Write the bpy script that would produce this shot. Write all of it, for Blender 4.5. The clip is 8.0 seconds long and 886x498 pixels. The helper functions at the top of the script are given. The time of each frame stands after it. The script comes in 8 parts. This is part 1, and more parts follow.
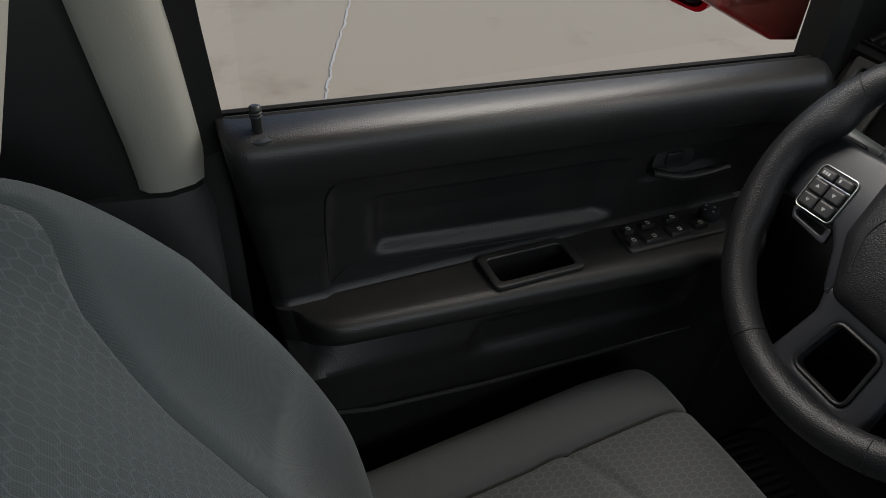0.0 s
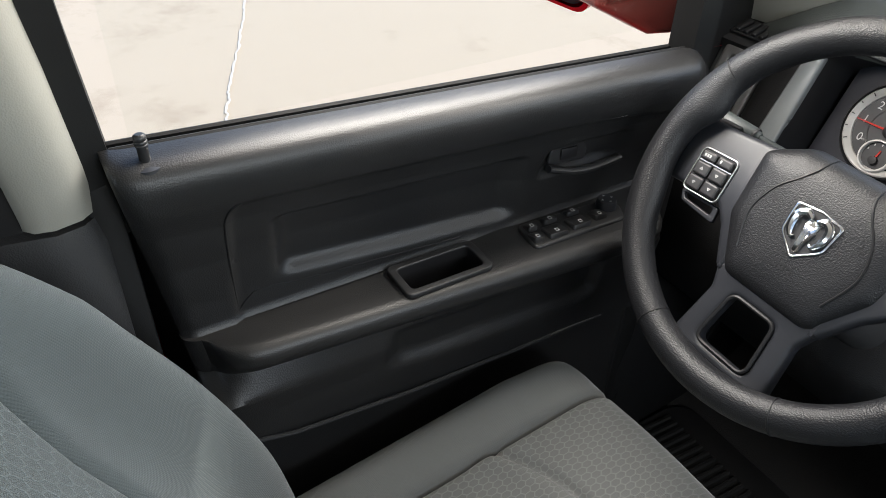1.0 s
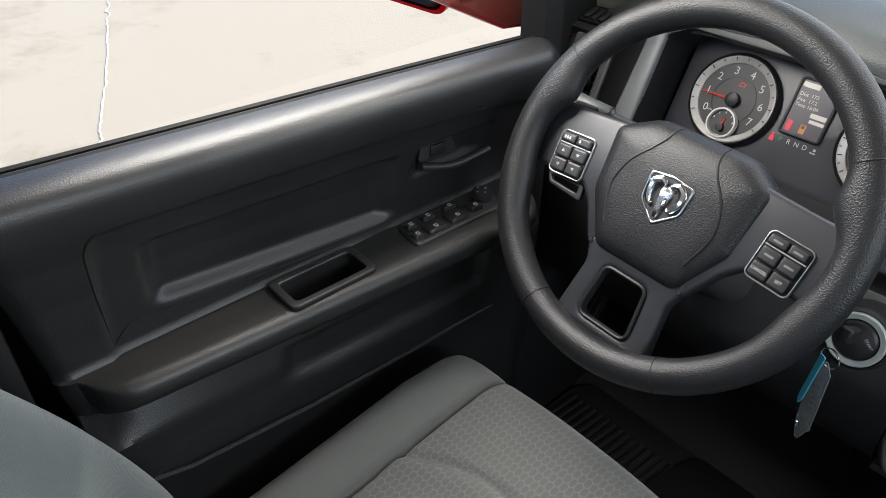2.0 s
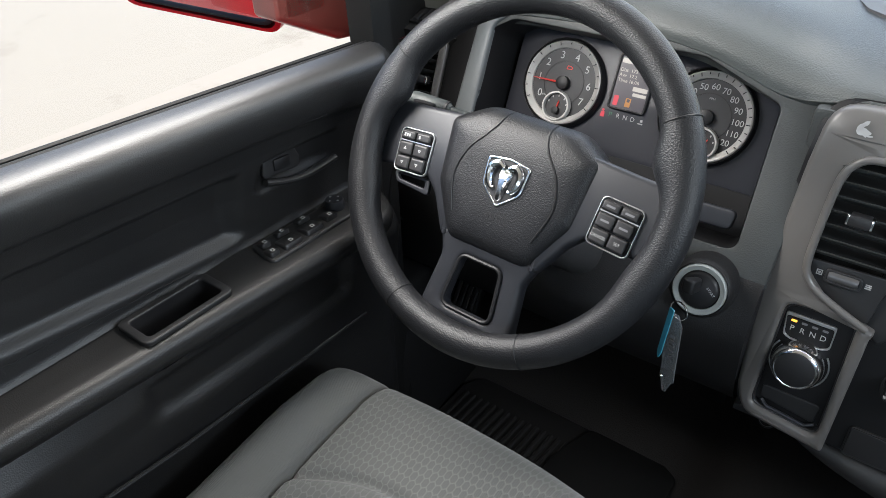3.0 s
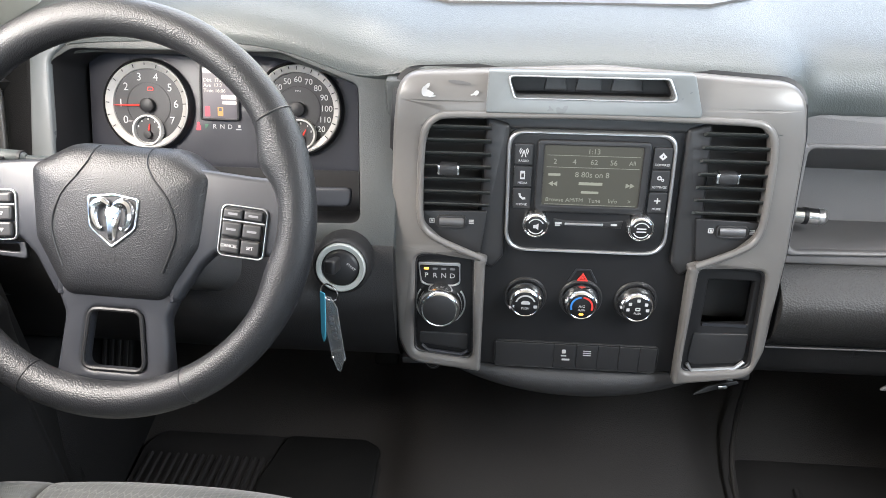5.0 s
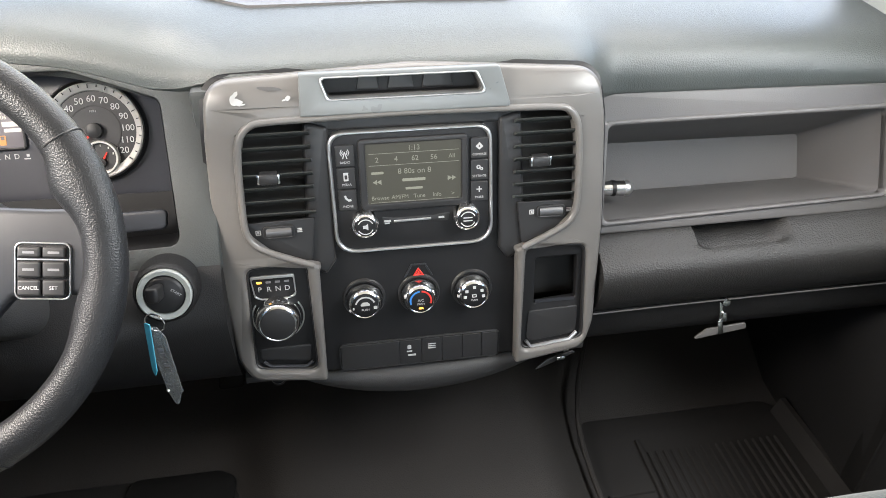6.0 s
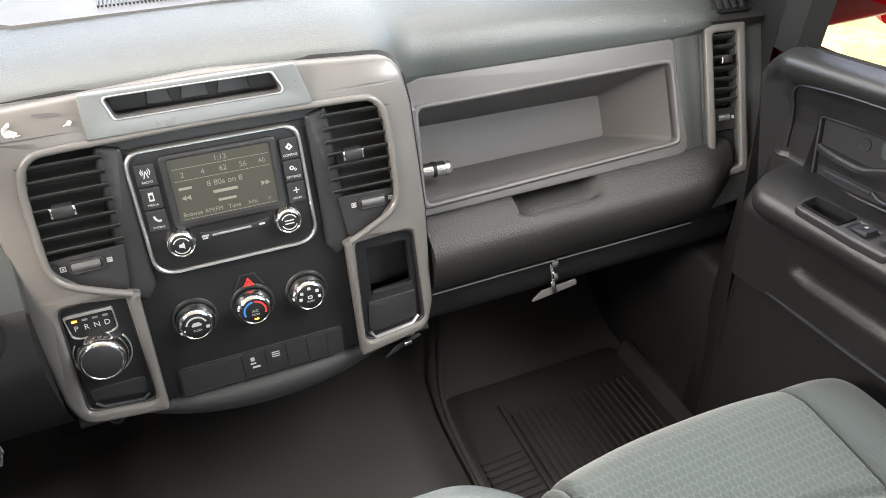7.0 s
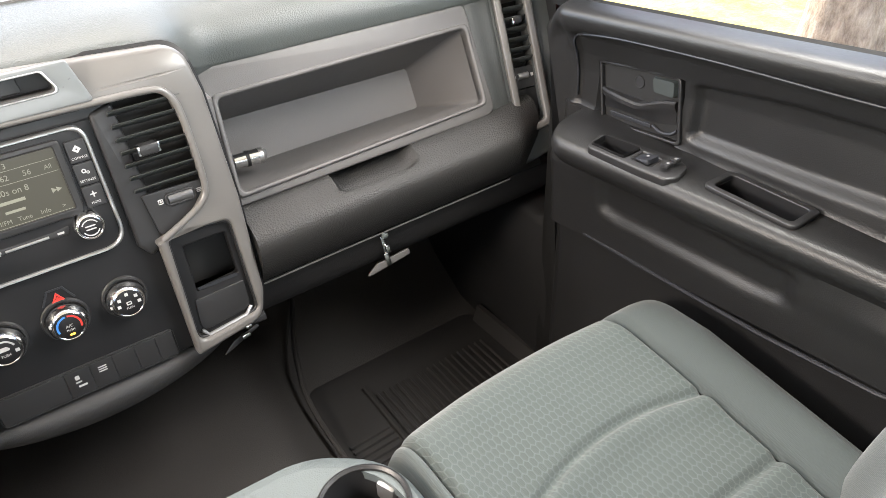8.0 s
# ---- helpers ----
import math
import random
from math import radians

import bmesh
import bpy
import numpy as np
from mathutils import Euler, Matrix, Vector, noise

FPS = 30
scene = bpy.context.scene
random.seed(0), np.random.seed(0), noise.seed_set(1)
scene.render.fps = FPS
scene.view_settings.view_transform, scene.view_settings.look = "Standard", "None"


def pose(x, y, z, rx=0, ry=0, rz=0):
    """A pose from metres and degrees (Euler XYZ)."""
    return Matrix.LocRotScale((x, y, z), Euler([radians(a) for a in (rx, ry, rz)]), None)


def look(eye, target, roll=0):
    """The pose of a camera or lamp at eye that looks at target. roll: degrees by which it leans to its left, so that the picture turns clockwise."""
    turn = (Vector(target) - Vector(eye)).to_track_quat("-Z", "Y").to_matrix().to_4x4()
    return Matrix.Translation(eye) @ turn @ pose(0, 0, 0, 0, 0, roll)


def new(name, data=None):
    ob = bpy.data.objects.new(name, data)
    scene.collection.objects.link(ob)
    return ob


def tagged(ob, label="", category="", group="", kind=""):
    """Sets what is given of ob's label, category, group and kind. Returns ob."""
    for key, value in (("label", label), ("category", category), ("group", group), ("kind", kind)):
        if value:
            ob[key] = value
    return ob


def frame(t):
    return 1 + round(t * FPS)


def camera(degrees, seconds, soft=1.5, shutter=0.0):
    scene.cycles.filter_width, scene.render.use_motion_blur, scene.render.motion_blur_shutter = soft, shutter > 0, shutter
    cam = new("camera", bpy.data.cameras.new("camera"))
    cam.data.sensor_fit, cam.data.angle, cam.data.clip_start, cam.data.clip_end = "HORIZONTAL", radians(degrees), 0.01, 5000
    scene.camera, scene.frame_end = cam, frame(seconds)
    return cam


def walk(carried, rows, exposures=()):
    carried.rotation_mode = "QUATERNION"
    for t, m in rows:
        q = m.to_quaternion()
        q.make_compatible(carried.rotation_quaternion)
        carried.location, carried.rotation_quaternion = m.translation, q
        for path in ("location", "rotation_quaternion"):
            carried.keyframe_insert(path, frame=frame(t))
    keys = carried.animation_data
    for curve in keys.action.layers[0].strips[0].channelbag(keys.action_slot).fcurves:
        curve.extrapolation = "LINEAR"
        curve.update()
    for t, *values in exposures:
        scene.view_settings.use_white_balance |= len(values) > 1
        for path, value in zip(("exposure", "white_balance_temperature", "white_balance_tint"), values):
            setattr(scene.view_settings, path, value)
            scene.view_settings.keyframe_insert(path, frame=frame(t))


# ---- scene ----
cam = camera(62.99, 8.0, 0.85)
PATH = [
    (0.0, look((-0.1872, -0.7668, 1.1547), (-0.8999, -0.4435, 0.5322), 2.81)),
    (0.5, look((-0.1801, -0.7615, 1.1553), (-0.8790, -0.3961, 0.5406), 2.34)),
    (1.0, look((-0.1785, -0.7583, 1.1550), (-0.8501, -0.3321, 0.5490), 2.13)),
    (1.5, look((-0.1717, -0.7527, 1.1539), (-0.8081, -0.2684, 0.5535), 1.67)),
    (2.0, look((-0.1548, -0.7429, 1.1478), (-0.7585, -0.2061, 0.5584), 0.56)),
    (2.5, look((-0.1358, -0.7321, 1.1402), (-0.6994, -0.1420, 0.5623), -0.49)),
    (3.0, look((-0.1209, -0.7238, 1.1345), (-0.6251, -0.0760, 0.5634), -1.61)),
    (3.5, look((-0.1152, -0.7217, 1.1337), (-0.5268, -0.0139, 0.5596), -2.19)),
    (4.0, look((-0.1116, -0.7218, 1.1335), (-0.4135, 0.0381, 0.5579), -2.18)),
    (4.5, look((-0.1047, -0.7284, 1.1347), (-0.2937, 0.0701, 0.5630), -1.63)),
    (5.0, look((-0.1061, -0.7291, 1.1308), (-0.1754, 0.0920, 0.5642), -0.42)),
    (5.5, look((-0.1067, -0.7268, 1.1270), (-0.0598, 0.0982, 0.5639), 0.56)),
    (6.0, look((-0.0961, -0.7243, 1.1283), (0.0526, 0.0877, 0.5639), 1.11)),
    (6.5, look((-0.0619, -0.7249, 1.1393), (0.1641, 0.0627, 0.5661), 0.11)),
    (7.0, look((-0.0488, -0.7315, 1.1370), (0.2710, 0.0171, 0.5562), -0.25)),
    (7.5, look((-0.0152, -0.7667, 1.1299), (0.3736, -0.0531, 0.5470), -1.57)),
    (8.0, look((0.0023, -0.7952, 1.1133), (0.4628, -0.1257, 0.5305), -2.14)),
]
EXPOSURES = [(0.0, -0.15, 6670, 10), (0.15, 0.75, 6670, 10), (0.3, 1.25, 6670, 10), (1.5, 1.35, 6570, 10), (3.0, 1.45, 6370, 10), (3.5, 1.75, 6270, 9), (4.0, 2.3, 6270, 10), (4.5, 2.6, 6470, 12), (6.0, 2.52, 6970, 12), (6.5, 2.5, 7170, 13), (7.0, 2.68, 7270, 13), (7.5, 2.68, 7370, 14), (8.0, 2.82, 7370, 14)]
walk(cam, PATH, EXPOSURES)

# ---------------------------------------------------------------- light
world = bpy.data.worlds.new("sky_world")
scene.world = world
world.use_nodes = True
wn = world.node_tree
sky = wn.nodes.new("ShaderNodeTexSky")
sky.sky_type = "NISHITA"
sky.sun_disc = False
sky.sun_elevation = radians(46)
sky.sun_rotation = radians(12)
wn.links.new(sky.outputs[0], wn.nodes["Background"].inputs[0])
wn.nodes["Background"].inputs[1].default_value = 0.15

sun = new("sun", bpy.data.lights.new("sun", "SUN"))
sun.data.energy = 1.9
sun.data.angle = radians(0.8)
sun.data.color = (1.0, 0.94, 0.85)
SUN_EL, SUN_AZ = radians(46), radians(12)
sun_dir = Vector((math.sin(SUN_AZ) * math.cos(SUN_EL), math.cos(SUN_AZ) * math.cos(SUN_EL), math.sin(SUN_EL)))
sun.matrix_world = look(sun_dir * 30, (0, 0, 0))



def window_light(name, eye, target, w, h, watts, color=(1.0, 0.985, 0.96)):
    """The sky's light at a window's opening."""
    lamp = new(name, bpy.data.lights.new(name, "AREA"))
    lamp.data.shape, lamp.data.size, lamp.data.size_y, lamp.data.energy = "RECTANGLE", w, h, watts
    lamp.data.color = color
    lamp.matrix_world = look(eye, target)


window_light("windscreen_light", (0, 0.16, 1.26), (0, -0.5, 0.75), 1.15, 0.34, 1.8)
window_light("driver_window_light", (-0.735, -0.30, 1.16), (-0.30, -0.30, 0.76), 0.48, 0.24, 4.5, (1.0, 0.95, 0.89))
window_light("passenger_window_light", (0.70, -0.42, 1.22), (0.0, -0.42, 0.85), 0.62, 0.26, 3.3, (0.90, 0.96, 1.0))
window_light("rear_window_light", (0, -1.85, 1.12), (0, -0.4, 0.80), 1.2, 0.26, 1.3, (0.90, 0.96, 1.0))

# ---------------------------------------------------------------- helpers
V = Vector


def bm_mesh(name, bm, smooth=40.0):
    me = bpy.data.meshes.new(name)
    bm.to_mesh(me)
    bm.free()
    if smooth:
        for p in me.polygons:
            p.use_smooth = True
        me.set_sharp_from_angle(angle=radians(smooth))
    return me


def part(name, bm, material, parent, label="", m=None, smooth=40.0):
    me = bm if isinstance(bm, bpy.types.Mesh) else bm_mesh(name, bm, smooth)
    me.materials.clear()
    me.materials.append(material)
    ob = new(name, me)
    if m is not None:
        ob.matrix_world = m
    if parent is not None:
        ob.parent = parent
        if m is None:
            ob.matrix_parent_inverse = parent.matrix_world.inverted()
        else:
            ob.matrix_parent_inverse = parent.matrix_world.inverted()
            ob.matrix_basis = m
    return tagged(ob, label)


def thing(name, label, category, group="", kind="", m=None):
    ob = new(name)
    ob.empty_display_size = 0.05
    if m is not None:
        ob.matrix_world = m
    return tagged(ob, label, category, group, kind)


def solo(name, bm, material, label, category, group="", kind="", m=None, smooth=40.0):
    ob = part(name, bm, material, None, "", m, smooth)
    return tagged(ob, label, category, group, kind)


def joined(bms):
    """One bmesh out of several."""
    out = bmesh.new()
    for b in bms:
        me = b if isinstance(b, bpy.types.Mesh) else None
        if me is None:
            me = bpy.data.meshes.new("tmp")
            b.to_mesh(me)
            b.free()
        out.from_mesh(me)
        bpy.data.meshes.remove(me)
    return out


def moved(bm, m):
    bmesh.ops.transform(bm, matrix=m, verts=bm.verts)
    return bm


def box(x0, y0, z0, x1, y1, z1, bevel=0.0, seg=2):
    bm = bmesh.new()
    bmesh.ops.create_cube(bm, size=1)
    bmesh.ops.transform(bm, matrix=Matrix.Translation(((x0 + x1) / 2, (y0 + y1) / 2, (z0 + z1) / 2)) @ Matrix.Diagonal((abs(x1 - x0), abs(y1 - y0), abs(z1 - z0), 1)), verts=bm.verts)
    if bevel:
        bmesh.ops.bevel(bm, geom=bm.edges[:], offset=bevel, segments=seg, affect="EDGES", profile=0.5)
    return bm


def loft(sections, closed=False, caps=False, flip=False):
    """A skin over sections of equal length."""
    bm = bmesh.new()
    rows = [[bm.verts.new(p) for p in s] for s in sections]
    n = len(sections[0])
    for a, b in zip(rows, rows[1:]):
        for i in range(n if closed else n - 1):
            j = (i + 1) % n
            bm.faces.new((a[i], a[j], b[j], b[i]) if not flip else (a[i], b[i], b[j], a[j]))
    if caps:
        bm.faces.new(rows[0][::-1] if not flip else rows[0])
        bm.faces.new(rows[-1] if not flip else rows[-1][::-1])
    bmesh.ops.recalc_face_normals(bm, faces=bm.faces)
    return bm


def lathe(profile, n=40, m=None):
    """profile: (radius, height) pairs, turned round the local z axis."""
    bm = bmesh.new()
    rings = []
    for r, h in profile:
        if r < 1e-6:
            rings.append([bm.verts.new((0, 0, h))])
        else:
            rings.append([bm.verts.new((r * math.cos(2 * math.pi * i / n), r * math.sin(2 * math.pi * i / n), h)) for i in range(n)])
    for a, b in zip(rings, rings[1:]):
        for i in range(n):
            j = (i + 1) % n
            if len(a) == 1 and len(b) > 1:
                bm.faces.new((a[0], b[i], b[j]))
            elif len(b) == 1 and len(a) > 1:
                bm.faces.new((a[i], a[j], b[0]))
            elif len(a) > 1:
                bm.faces.new((a[i], a[j], b[j], b[i]))
    bmesh.ops.recalc_face_normals(bm, faces=bm.faces)
    if m is not None:
        moved(bm, m)
    return bm


def smooth_line(pts, n=8, closed=False):
    """Catmull-Rom through points."""
    pts = [V(p) for p in pts]
    out = []
    k = len(pts)
    for i in range(k if closed else k - 1):
        if closed:
            a, b, c, d = pts[i - 1], pts[i], pts[(i + 1) % k], pts[(i + 2) % k]
        else:
            a, b, c, d = pts[max(i - 1, 0)], pts[i], pts[i + 1], pts[min(i + 2, k - 1)]
        for j in range(n):
            t = j / n
            out.append(0.5 * (2 * b + (c - a) * t + (2 * a - 5 * b + 4 * c - d) * t * t + (3 * b - a - 3 * c + d) * t ** 3))
    if not closed:
        out.append(pts[-1])
    return out


def tube(pts, r, n=10, closed=False, caps=True, squash=1.0, up=(0, 0, 1)):
    """A round bar along points; r may be a list."""
    pts = [V(p) for p in pts]
    k = len(pts)
    secs = []
    side = None
    for i, p in enumerate(pts):
        a = pts[i - 1] if (i or closed) else pts[0]
        b = pts[(i + 1) % k] if (i < k - 1 or closed) else pts[-1]
        d = (b - a).normalized()
        if side is None:
            side = d.cross(V(up))
            if side.length < 1e-4:
                side = d.cross(V((1, 0, 0)))
        side = (side - d * side.dot(d)).normalized()
        other = d.cross(side)
        rr = r[i] if isinstance(r, (list, tuple)) else r
        secs.append([p + rr * (math.cos(2 * math.pi * j / n) * side + squash * math.sin(2 * math.pi * j / n) * other) for j in range(n)])
    if closed:
        secs.append(secs[0])
    bm = loft(secs, closed=True, caps=caps and not closed)
    if closed:
        bmesh.ops.remove_doubles(bm, verts=bm.verts, dist=1e-6)
    return bm


def rrect(x0, y0, x1, y1, r=0.005, n=5):
    """A rounded rectangle, anticlockwise."""
    out = []
    for cx, cy, a0 in ((x1 - r, y0 + r, -90), (x1 - r, y1 - r, 0), (x0 + r, y1 - r, 90), (x0 + r, y0 + r, 180)):
        for i in range(n + 1):
            a = radians(a0 + 90 * i / n)
            out.append((cx + r * math.cos(a), cy + r * math.sin(a)))
    return out


def rounded(poly, r=0.005, n=5):
    """A polygon with rounded corners; a corner may bring its own radius as a third number."""
    out = []
    k = len(poly)
    for i in range(k):
        p, a, b = V(poly[i][:2]), V(poly[i - 1][:2]), V(poly[(i + 1) % k][:2])
        rr = poly[i][2] if len(poly[i]) > 2 else r
        da, db = (a - p), (b - p)
        la, lb = da.length, db.length
        da, db = da / la, db / lb
        ang = math.acos(max(-1, min(1, da.dot(db))))
        cut = min(rr / max(math.tan(ang / 2), 1e-3), la * 0.48, lb * 0.48)
        s, e = p + da * cut, p + db * cut
        for j in range(n + 1):
            t = j / n
            q = (1 - t) ** 2 * s + 2 * t * (1 - t) * p + t * t * e
            out.append((q.x, q.y))
    return out


def plate(loops, thick, bevel=0.0, res=2, back=True):
    """A flat plate with holes: outline and holes in its plane, front face at +0, body behind it."""
    cu = bpy.data.curves.new("tmp", "CURVE")
    cu.dimensions, cu.fill_mode = "2D", "BOTH"
    cu.extrude = max(thick / 2 - bevel, 1e-5)
    cu.bevel_depth, cu.bevel_resolution = bevel, res
    cu.offset = -bevel
    for lp in loops:
        sp = cu.splines.new("POLY")
        sp.points.add(len(lp) - 1)
        for q, (x, y) in zip(sp.points, lp):
            q.co = (x, y, 0, 1)
        sp.use_cyclic_u = True
    ob = bpy.data.objects.new("tmp", cu)
    bm = bmesh.new()
    bm.from_mesh(ob.to_mesh())
    ob.to_mesh_clear()
    bpy.data.objects.remove(ob)
    bpy.data.curves.remove(cu)
    bmesh.ops.remove_doubles(bm, verts=bm.verts, dist=1e-6)
    moved(bm, Matrix.Translation((0, 0, -thick / 2)))
    return bm


def text_bm(body, size, depth=0.0004, align="CENTER"):
    cu = bpy.data.curves.new("tmp", "FONT")
    cu.body, cu.size, cu.align_x, cu.align_y, cu.extrude = body, size, align, "CENTER", depth
    cu.resolution_u = 3
    ob = bpy.data.objects.new("tmp", cu)
    bm = bmesh.new()
    bm.from_mesh(ob.to_mesh())
    ob.to_mesh_clear()
    bpy.data.objects.remove(ob)
    bpy.data.curves.remove(cu)
    return bm


def basis(origin, right, up):
    """A pose whose x is right, y is up along a face, z out of it."""
    r = V(right).normalized()
    u = V(up)
    u = (u - r * u.dot(r)).normalized()
    w = r.cross(u)
    return Matrix(((r.x, u.x, w.x, origin[0]), (r.y, u.y, w.y, origin[1]), (r.z, u.z, w.z, origin[2]), (0, 0, 0, 1)))


def T(x, y, z=0.0):
    return Matrix.Translation((x, y, z))


# ---------------------------------------------------------------- materials
def material(name, color, rough=0.5, metal=0.0, spec=0.5):
    ma = bpy.data.materials.new(name)
    ma.use_nodes = True
    b = ma.node_tree.nodes["Principled BSDF"]
    b.inputs["Base Color"].default_value = (*color, 1)
    b.inputs["Roughness"].default_value = rough
    b.inputs["Metallic"].default_value = metal
    b.inputs["Specular IOR Level"].default_value = spec
    return ma


def nd(ma, kind, **values):
    n = ma.node_tree.nodes.new(kind)
    for k, v in values.items():
        n.inputs[k.replace("_", " ")].default_value = v
    return n


def ln(ma, a, b):
    ma.node_tree.links.new(a, b)


def plastic(name, color, rough=0.5, grain=0.0012, bump=0.25, vary=0.12, spec=0.5, dust=0.0):
    """Moulded plastic with a leather-like grain, and faint large stains."""
    ma = material(name, color, rough, 0, spec)
    b = ma.node_tree.nodes["Principled BSDF"]
    co = nd(ma, "ShaderNodeTexCoord")
    vor = nd(ma, "ShaderNodeTexVoronoi", Scale=1 / grain)
    vor.feature = "F1"
    ln(ma, co.outputs["Object"], vor.inputs["Vector"])
    fine = nd(ma, "ShaderNodeTexNoise", Scale=1.8 / grain, Detail=1.0)
    ln(ma, co.outputs["Object"], fine.inputs["Vector"])
    mix = nd(ma, "ShaderNodeMath")
    mix.operation = "ADD"
    ln(ma, vor.outputs["Distance"], mix.inputs[0])
    weak = nd(ma, "ShaderNodeMath")
    weak.operation = "MULTIPLY"
    weak.inputs[1].default_value = 0.15
    ln(ma, fine.outputs["Fac"], weak.inputs[0])
    ln(ma, weak.outputs[0], mix.inputs[1])
    bp = nd(ma, "ShaderNodeBump", Strength=bump, Distance=grain * 0.5)
    ln(ma, mix.outputs[0], bp.inputs["Height"])
    ln(ma, bp.outputs["Normal"], b.inputs["Normal"])
    big = nd(ma, "ShaderNodeTexNoise", Scale=9.0, Detail=5.0, Roughness=0.6)
    ln(ma, co.outputs["Object"], big.inputs["Vector"])
    ramp = nd(ma, "ShaderNodeMapRange")
    ramp.inputs["To Min"].default_value = max(rough - vary, 0.05)
    ramp.inputs["To Max"].default_value = rough + vary
    ln(ma, big.outputs["Fac"], ramp.inputs["Value"])
    ln(ma, ramp.outputs[0], b.inputs["Roughness"])
    mx = nd(ma, "ShaderNodeMix")
    mx.data_type = "RGBA"
    k = 1 - 0.12 - dust
    mx.inputs["A"].default_value = (*[c * k for c in color], 1)
    mx.inputs["B"].default_value = (*[min(c * (1.12 + dust) + dust * 0.02, 1) for c in color], 1)
    ln(ma, big.outputs["Fac"], mx.inputs["Factor"])
    ln(ma, mx.outputs["Result"], b.inputs["Base Color"])
    return ma


def fabric(name, color, hexa=False, thread=0.0014):
    """Woven seat cloth, with an embossed honeycomb on the inserts."""
    ma = material(name, color, 0.85, 0, 0.25)
    b = ma.node_tree.nodes["Principled BSDF"]
    b.inputs["Sheen Weight"].default_value = 0.25
    b.inputs["Sheen Roughness"].default_value = 0.5
    co = nd(ma, "ShaderNodeTexCoord")
    wa = nd(ma, "ShaderNodeTexWave", Scale=1 / thread / 3.2, Distortion=0.08)
    wb = nd(ma, "ShaderNodeTexWave", Scale=1 / thread / 3.2, Distortion=0.08)
    wa.bands_direction, wb.bands_direction = "X", "Y"
    ln(ma, co.outputs["UV"], wa.inputs["Vector"])
    ln(ma, co.outputs["UV"], wb.inputs["Vector"])
    mul = nd(ma, "ShaderNodeMath")
    mul.operation = "MULTIPLY"
    ln(ma, wa.outputs["Fac"], mul.inputs[0])
    ln(ma, wb.outputs["Fac"], mul.inputs[1])
    big = nd(ma, "ShaderNodeTexNoise", Scale=7.0, Detail=6.0, Roughness=0.65)
    ln(ma, co.outputs["UV"], big.inputs["Vector"])
    height = mul.outputs[0]
    tone = nd(ma, "ShaderNodeMix")
    tone.data_type = "RGBA"
    tone.inputs["A"].default_value = (*[c * 0.85 for c in color], 1)
    tone.inputs["B"].default_value = (*[c * 1.15 for c in color], 1)
    ln(ma, big.outputs["Fac"], tone.inputs["Factor"])
    last = tone.outputs["Result"]
    if hexa:
        def vm(op, a, c=None, value=None):
            n = ma.node_tree.nodes.new("ShaderNodeVectorMath")
            n.operation = op
            ln(ma, a, n.inputs[0])
            if c is not None:
                ln(ma, c, n.inputs[1])
            if value is not None:
                n.inputs[1].default_value = value
            return n.outputs["Value"] if op in ("DOT_PRODUCT", "LENGTH") else n.outputs["Vector"]

        def sm(op, a, c=None, value=None):
            n = ma.node_tree.nodes.new("ShaderNodeMath")
            n.operation = op
            ln(ma, a, n.inputs[0])
            if c is not None:
                ln(ma, c, n.inputs[1])
            if value is not None:
                n.inputs[1].default_value = value
            return n.outputs[0]

        mp = nd(ma, "ShaderNodeMapping")
        mp.inputs["Scale"].default_value = (1 / 0.0078, 1 / 0.0125, 0)
        ln(ma, co.outputs["UV"], mp.inputs["Vector"])
        cell = (1.0, 1.7320508, 1.0)
        half = (0.5, 0.8660254, 0.0)
        pa = vm("ADD", mp.outputs["Vector"], value=(100.0, 173.20508, 0.0))
        a = vm("SUBTRACT", vm("MODULO", pa, value=cell), value=half)
        c = vm("SUBTRACT", vm("MODULO", vm("SUBTRACT", pa, value=half), value=cell), value=half)
        la, lc = vm("DOT_PRODUCT", a, a), vm("DOT_PRODUCT", c, c)
        pick = sm("LESS_THAN", la, lc)
        mv = nd(ma, "ShaderNodeMix")
        mv.data_type = "VECTOR"
        ln(ma, pick, mv.inputs["Factor"])
        ln(ma, c, mv.inputs[4])
        ln(ma, a, mv.inputs[5])
        g = vm("ABSOLUTE", mv.outputs[1])
        hd = sm("MAXIMUM", vm("DOT_PRODUCT", g, value=(0.5, 0.8660254, 0)), vm("DOT_PRODUCT", g, value=(1, 0, 0)))
        mr = nd(ma, "ShaderNodeMapRange")
        mr.interpolation_type = "SMOOTHSTEP"
        mr.inputs["From Min"].default_value, mr.inputs["From Max"].default_value = 0.39, 0.49
        ln(ma, hd, mr.inputs["Value"])
        edge = mr.outputs[0]
        m2 = nd(ma, "ShaderNodeMix")
        m2.data_type = "RGBA"
        m2.inputs["B"].default_value = (*[min(c2 * 1.8, 1) for c2 in color], 1)
        f2 = sm("MULTIPLY", edge, value=0.5)
        ln(ma, f2, m2.inputs["Factor"])
        ln(ma, last, m2.inputs["A"])
        last = m2.outputs["Result"]
        height = sm("ADD", sm("MULTIPLY", edge, value=1.5), height)
    ln(ma, last, b.inputs["Base Color"])
    bp = nd(ma, "ShaderNodeBump", Strength=0.300, Distance=0.0008)
    ln(ma, height, bp.inputs["Height"])
    ln(ma, bp.outputs["Normal"], b.inputs["Normal"])
    return ma


def emitter(name, color, strength):
    ma = material(name, (0.01, 0.01, 0.01), 0.4)
    b = ma.node_tree.nodes["Principled BSDF"]
    b.inputs["Emission Color"].default_value = (*color, 1)
    b.inputs["Emission Strength"].default_value = strength
    return ma


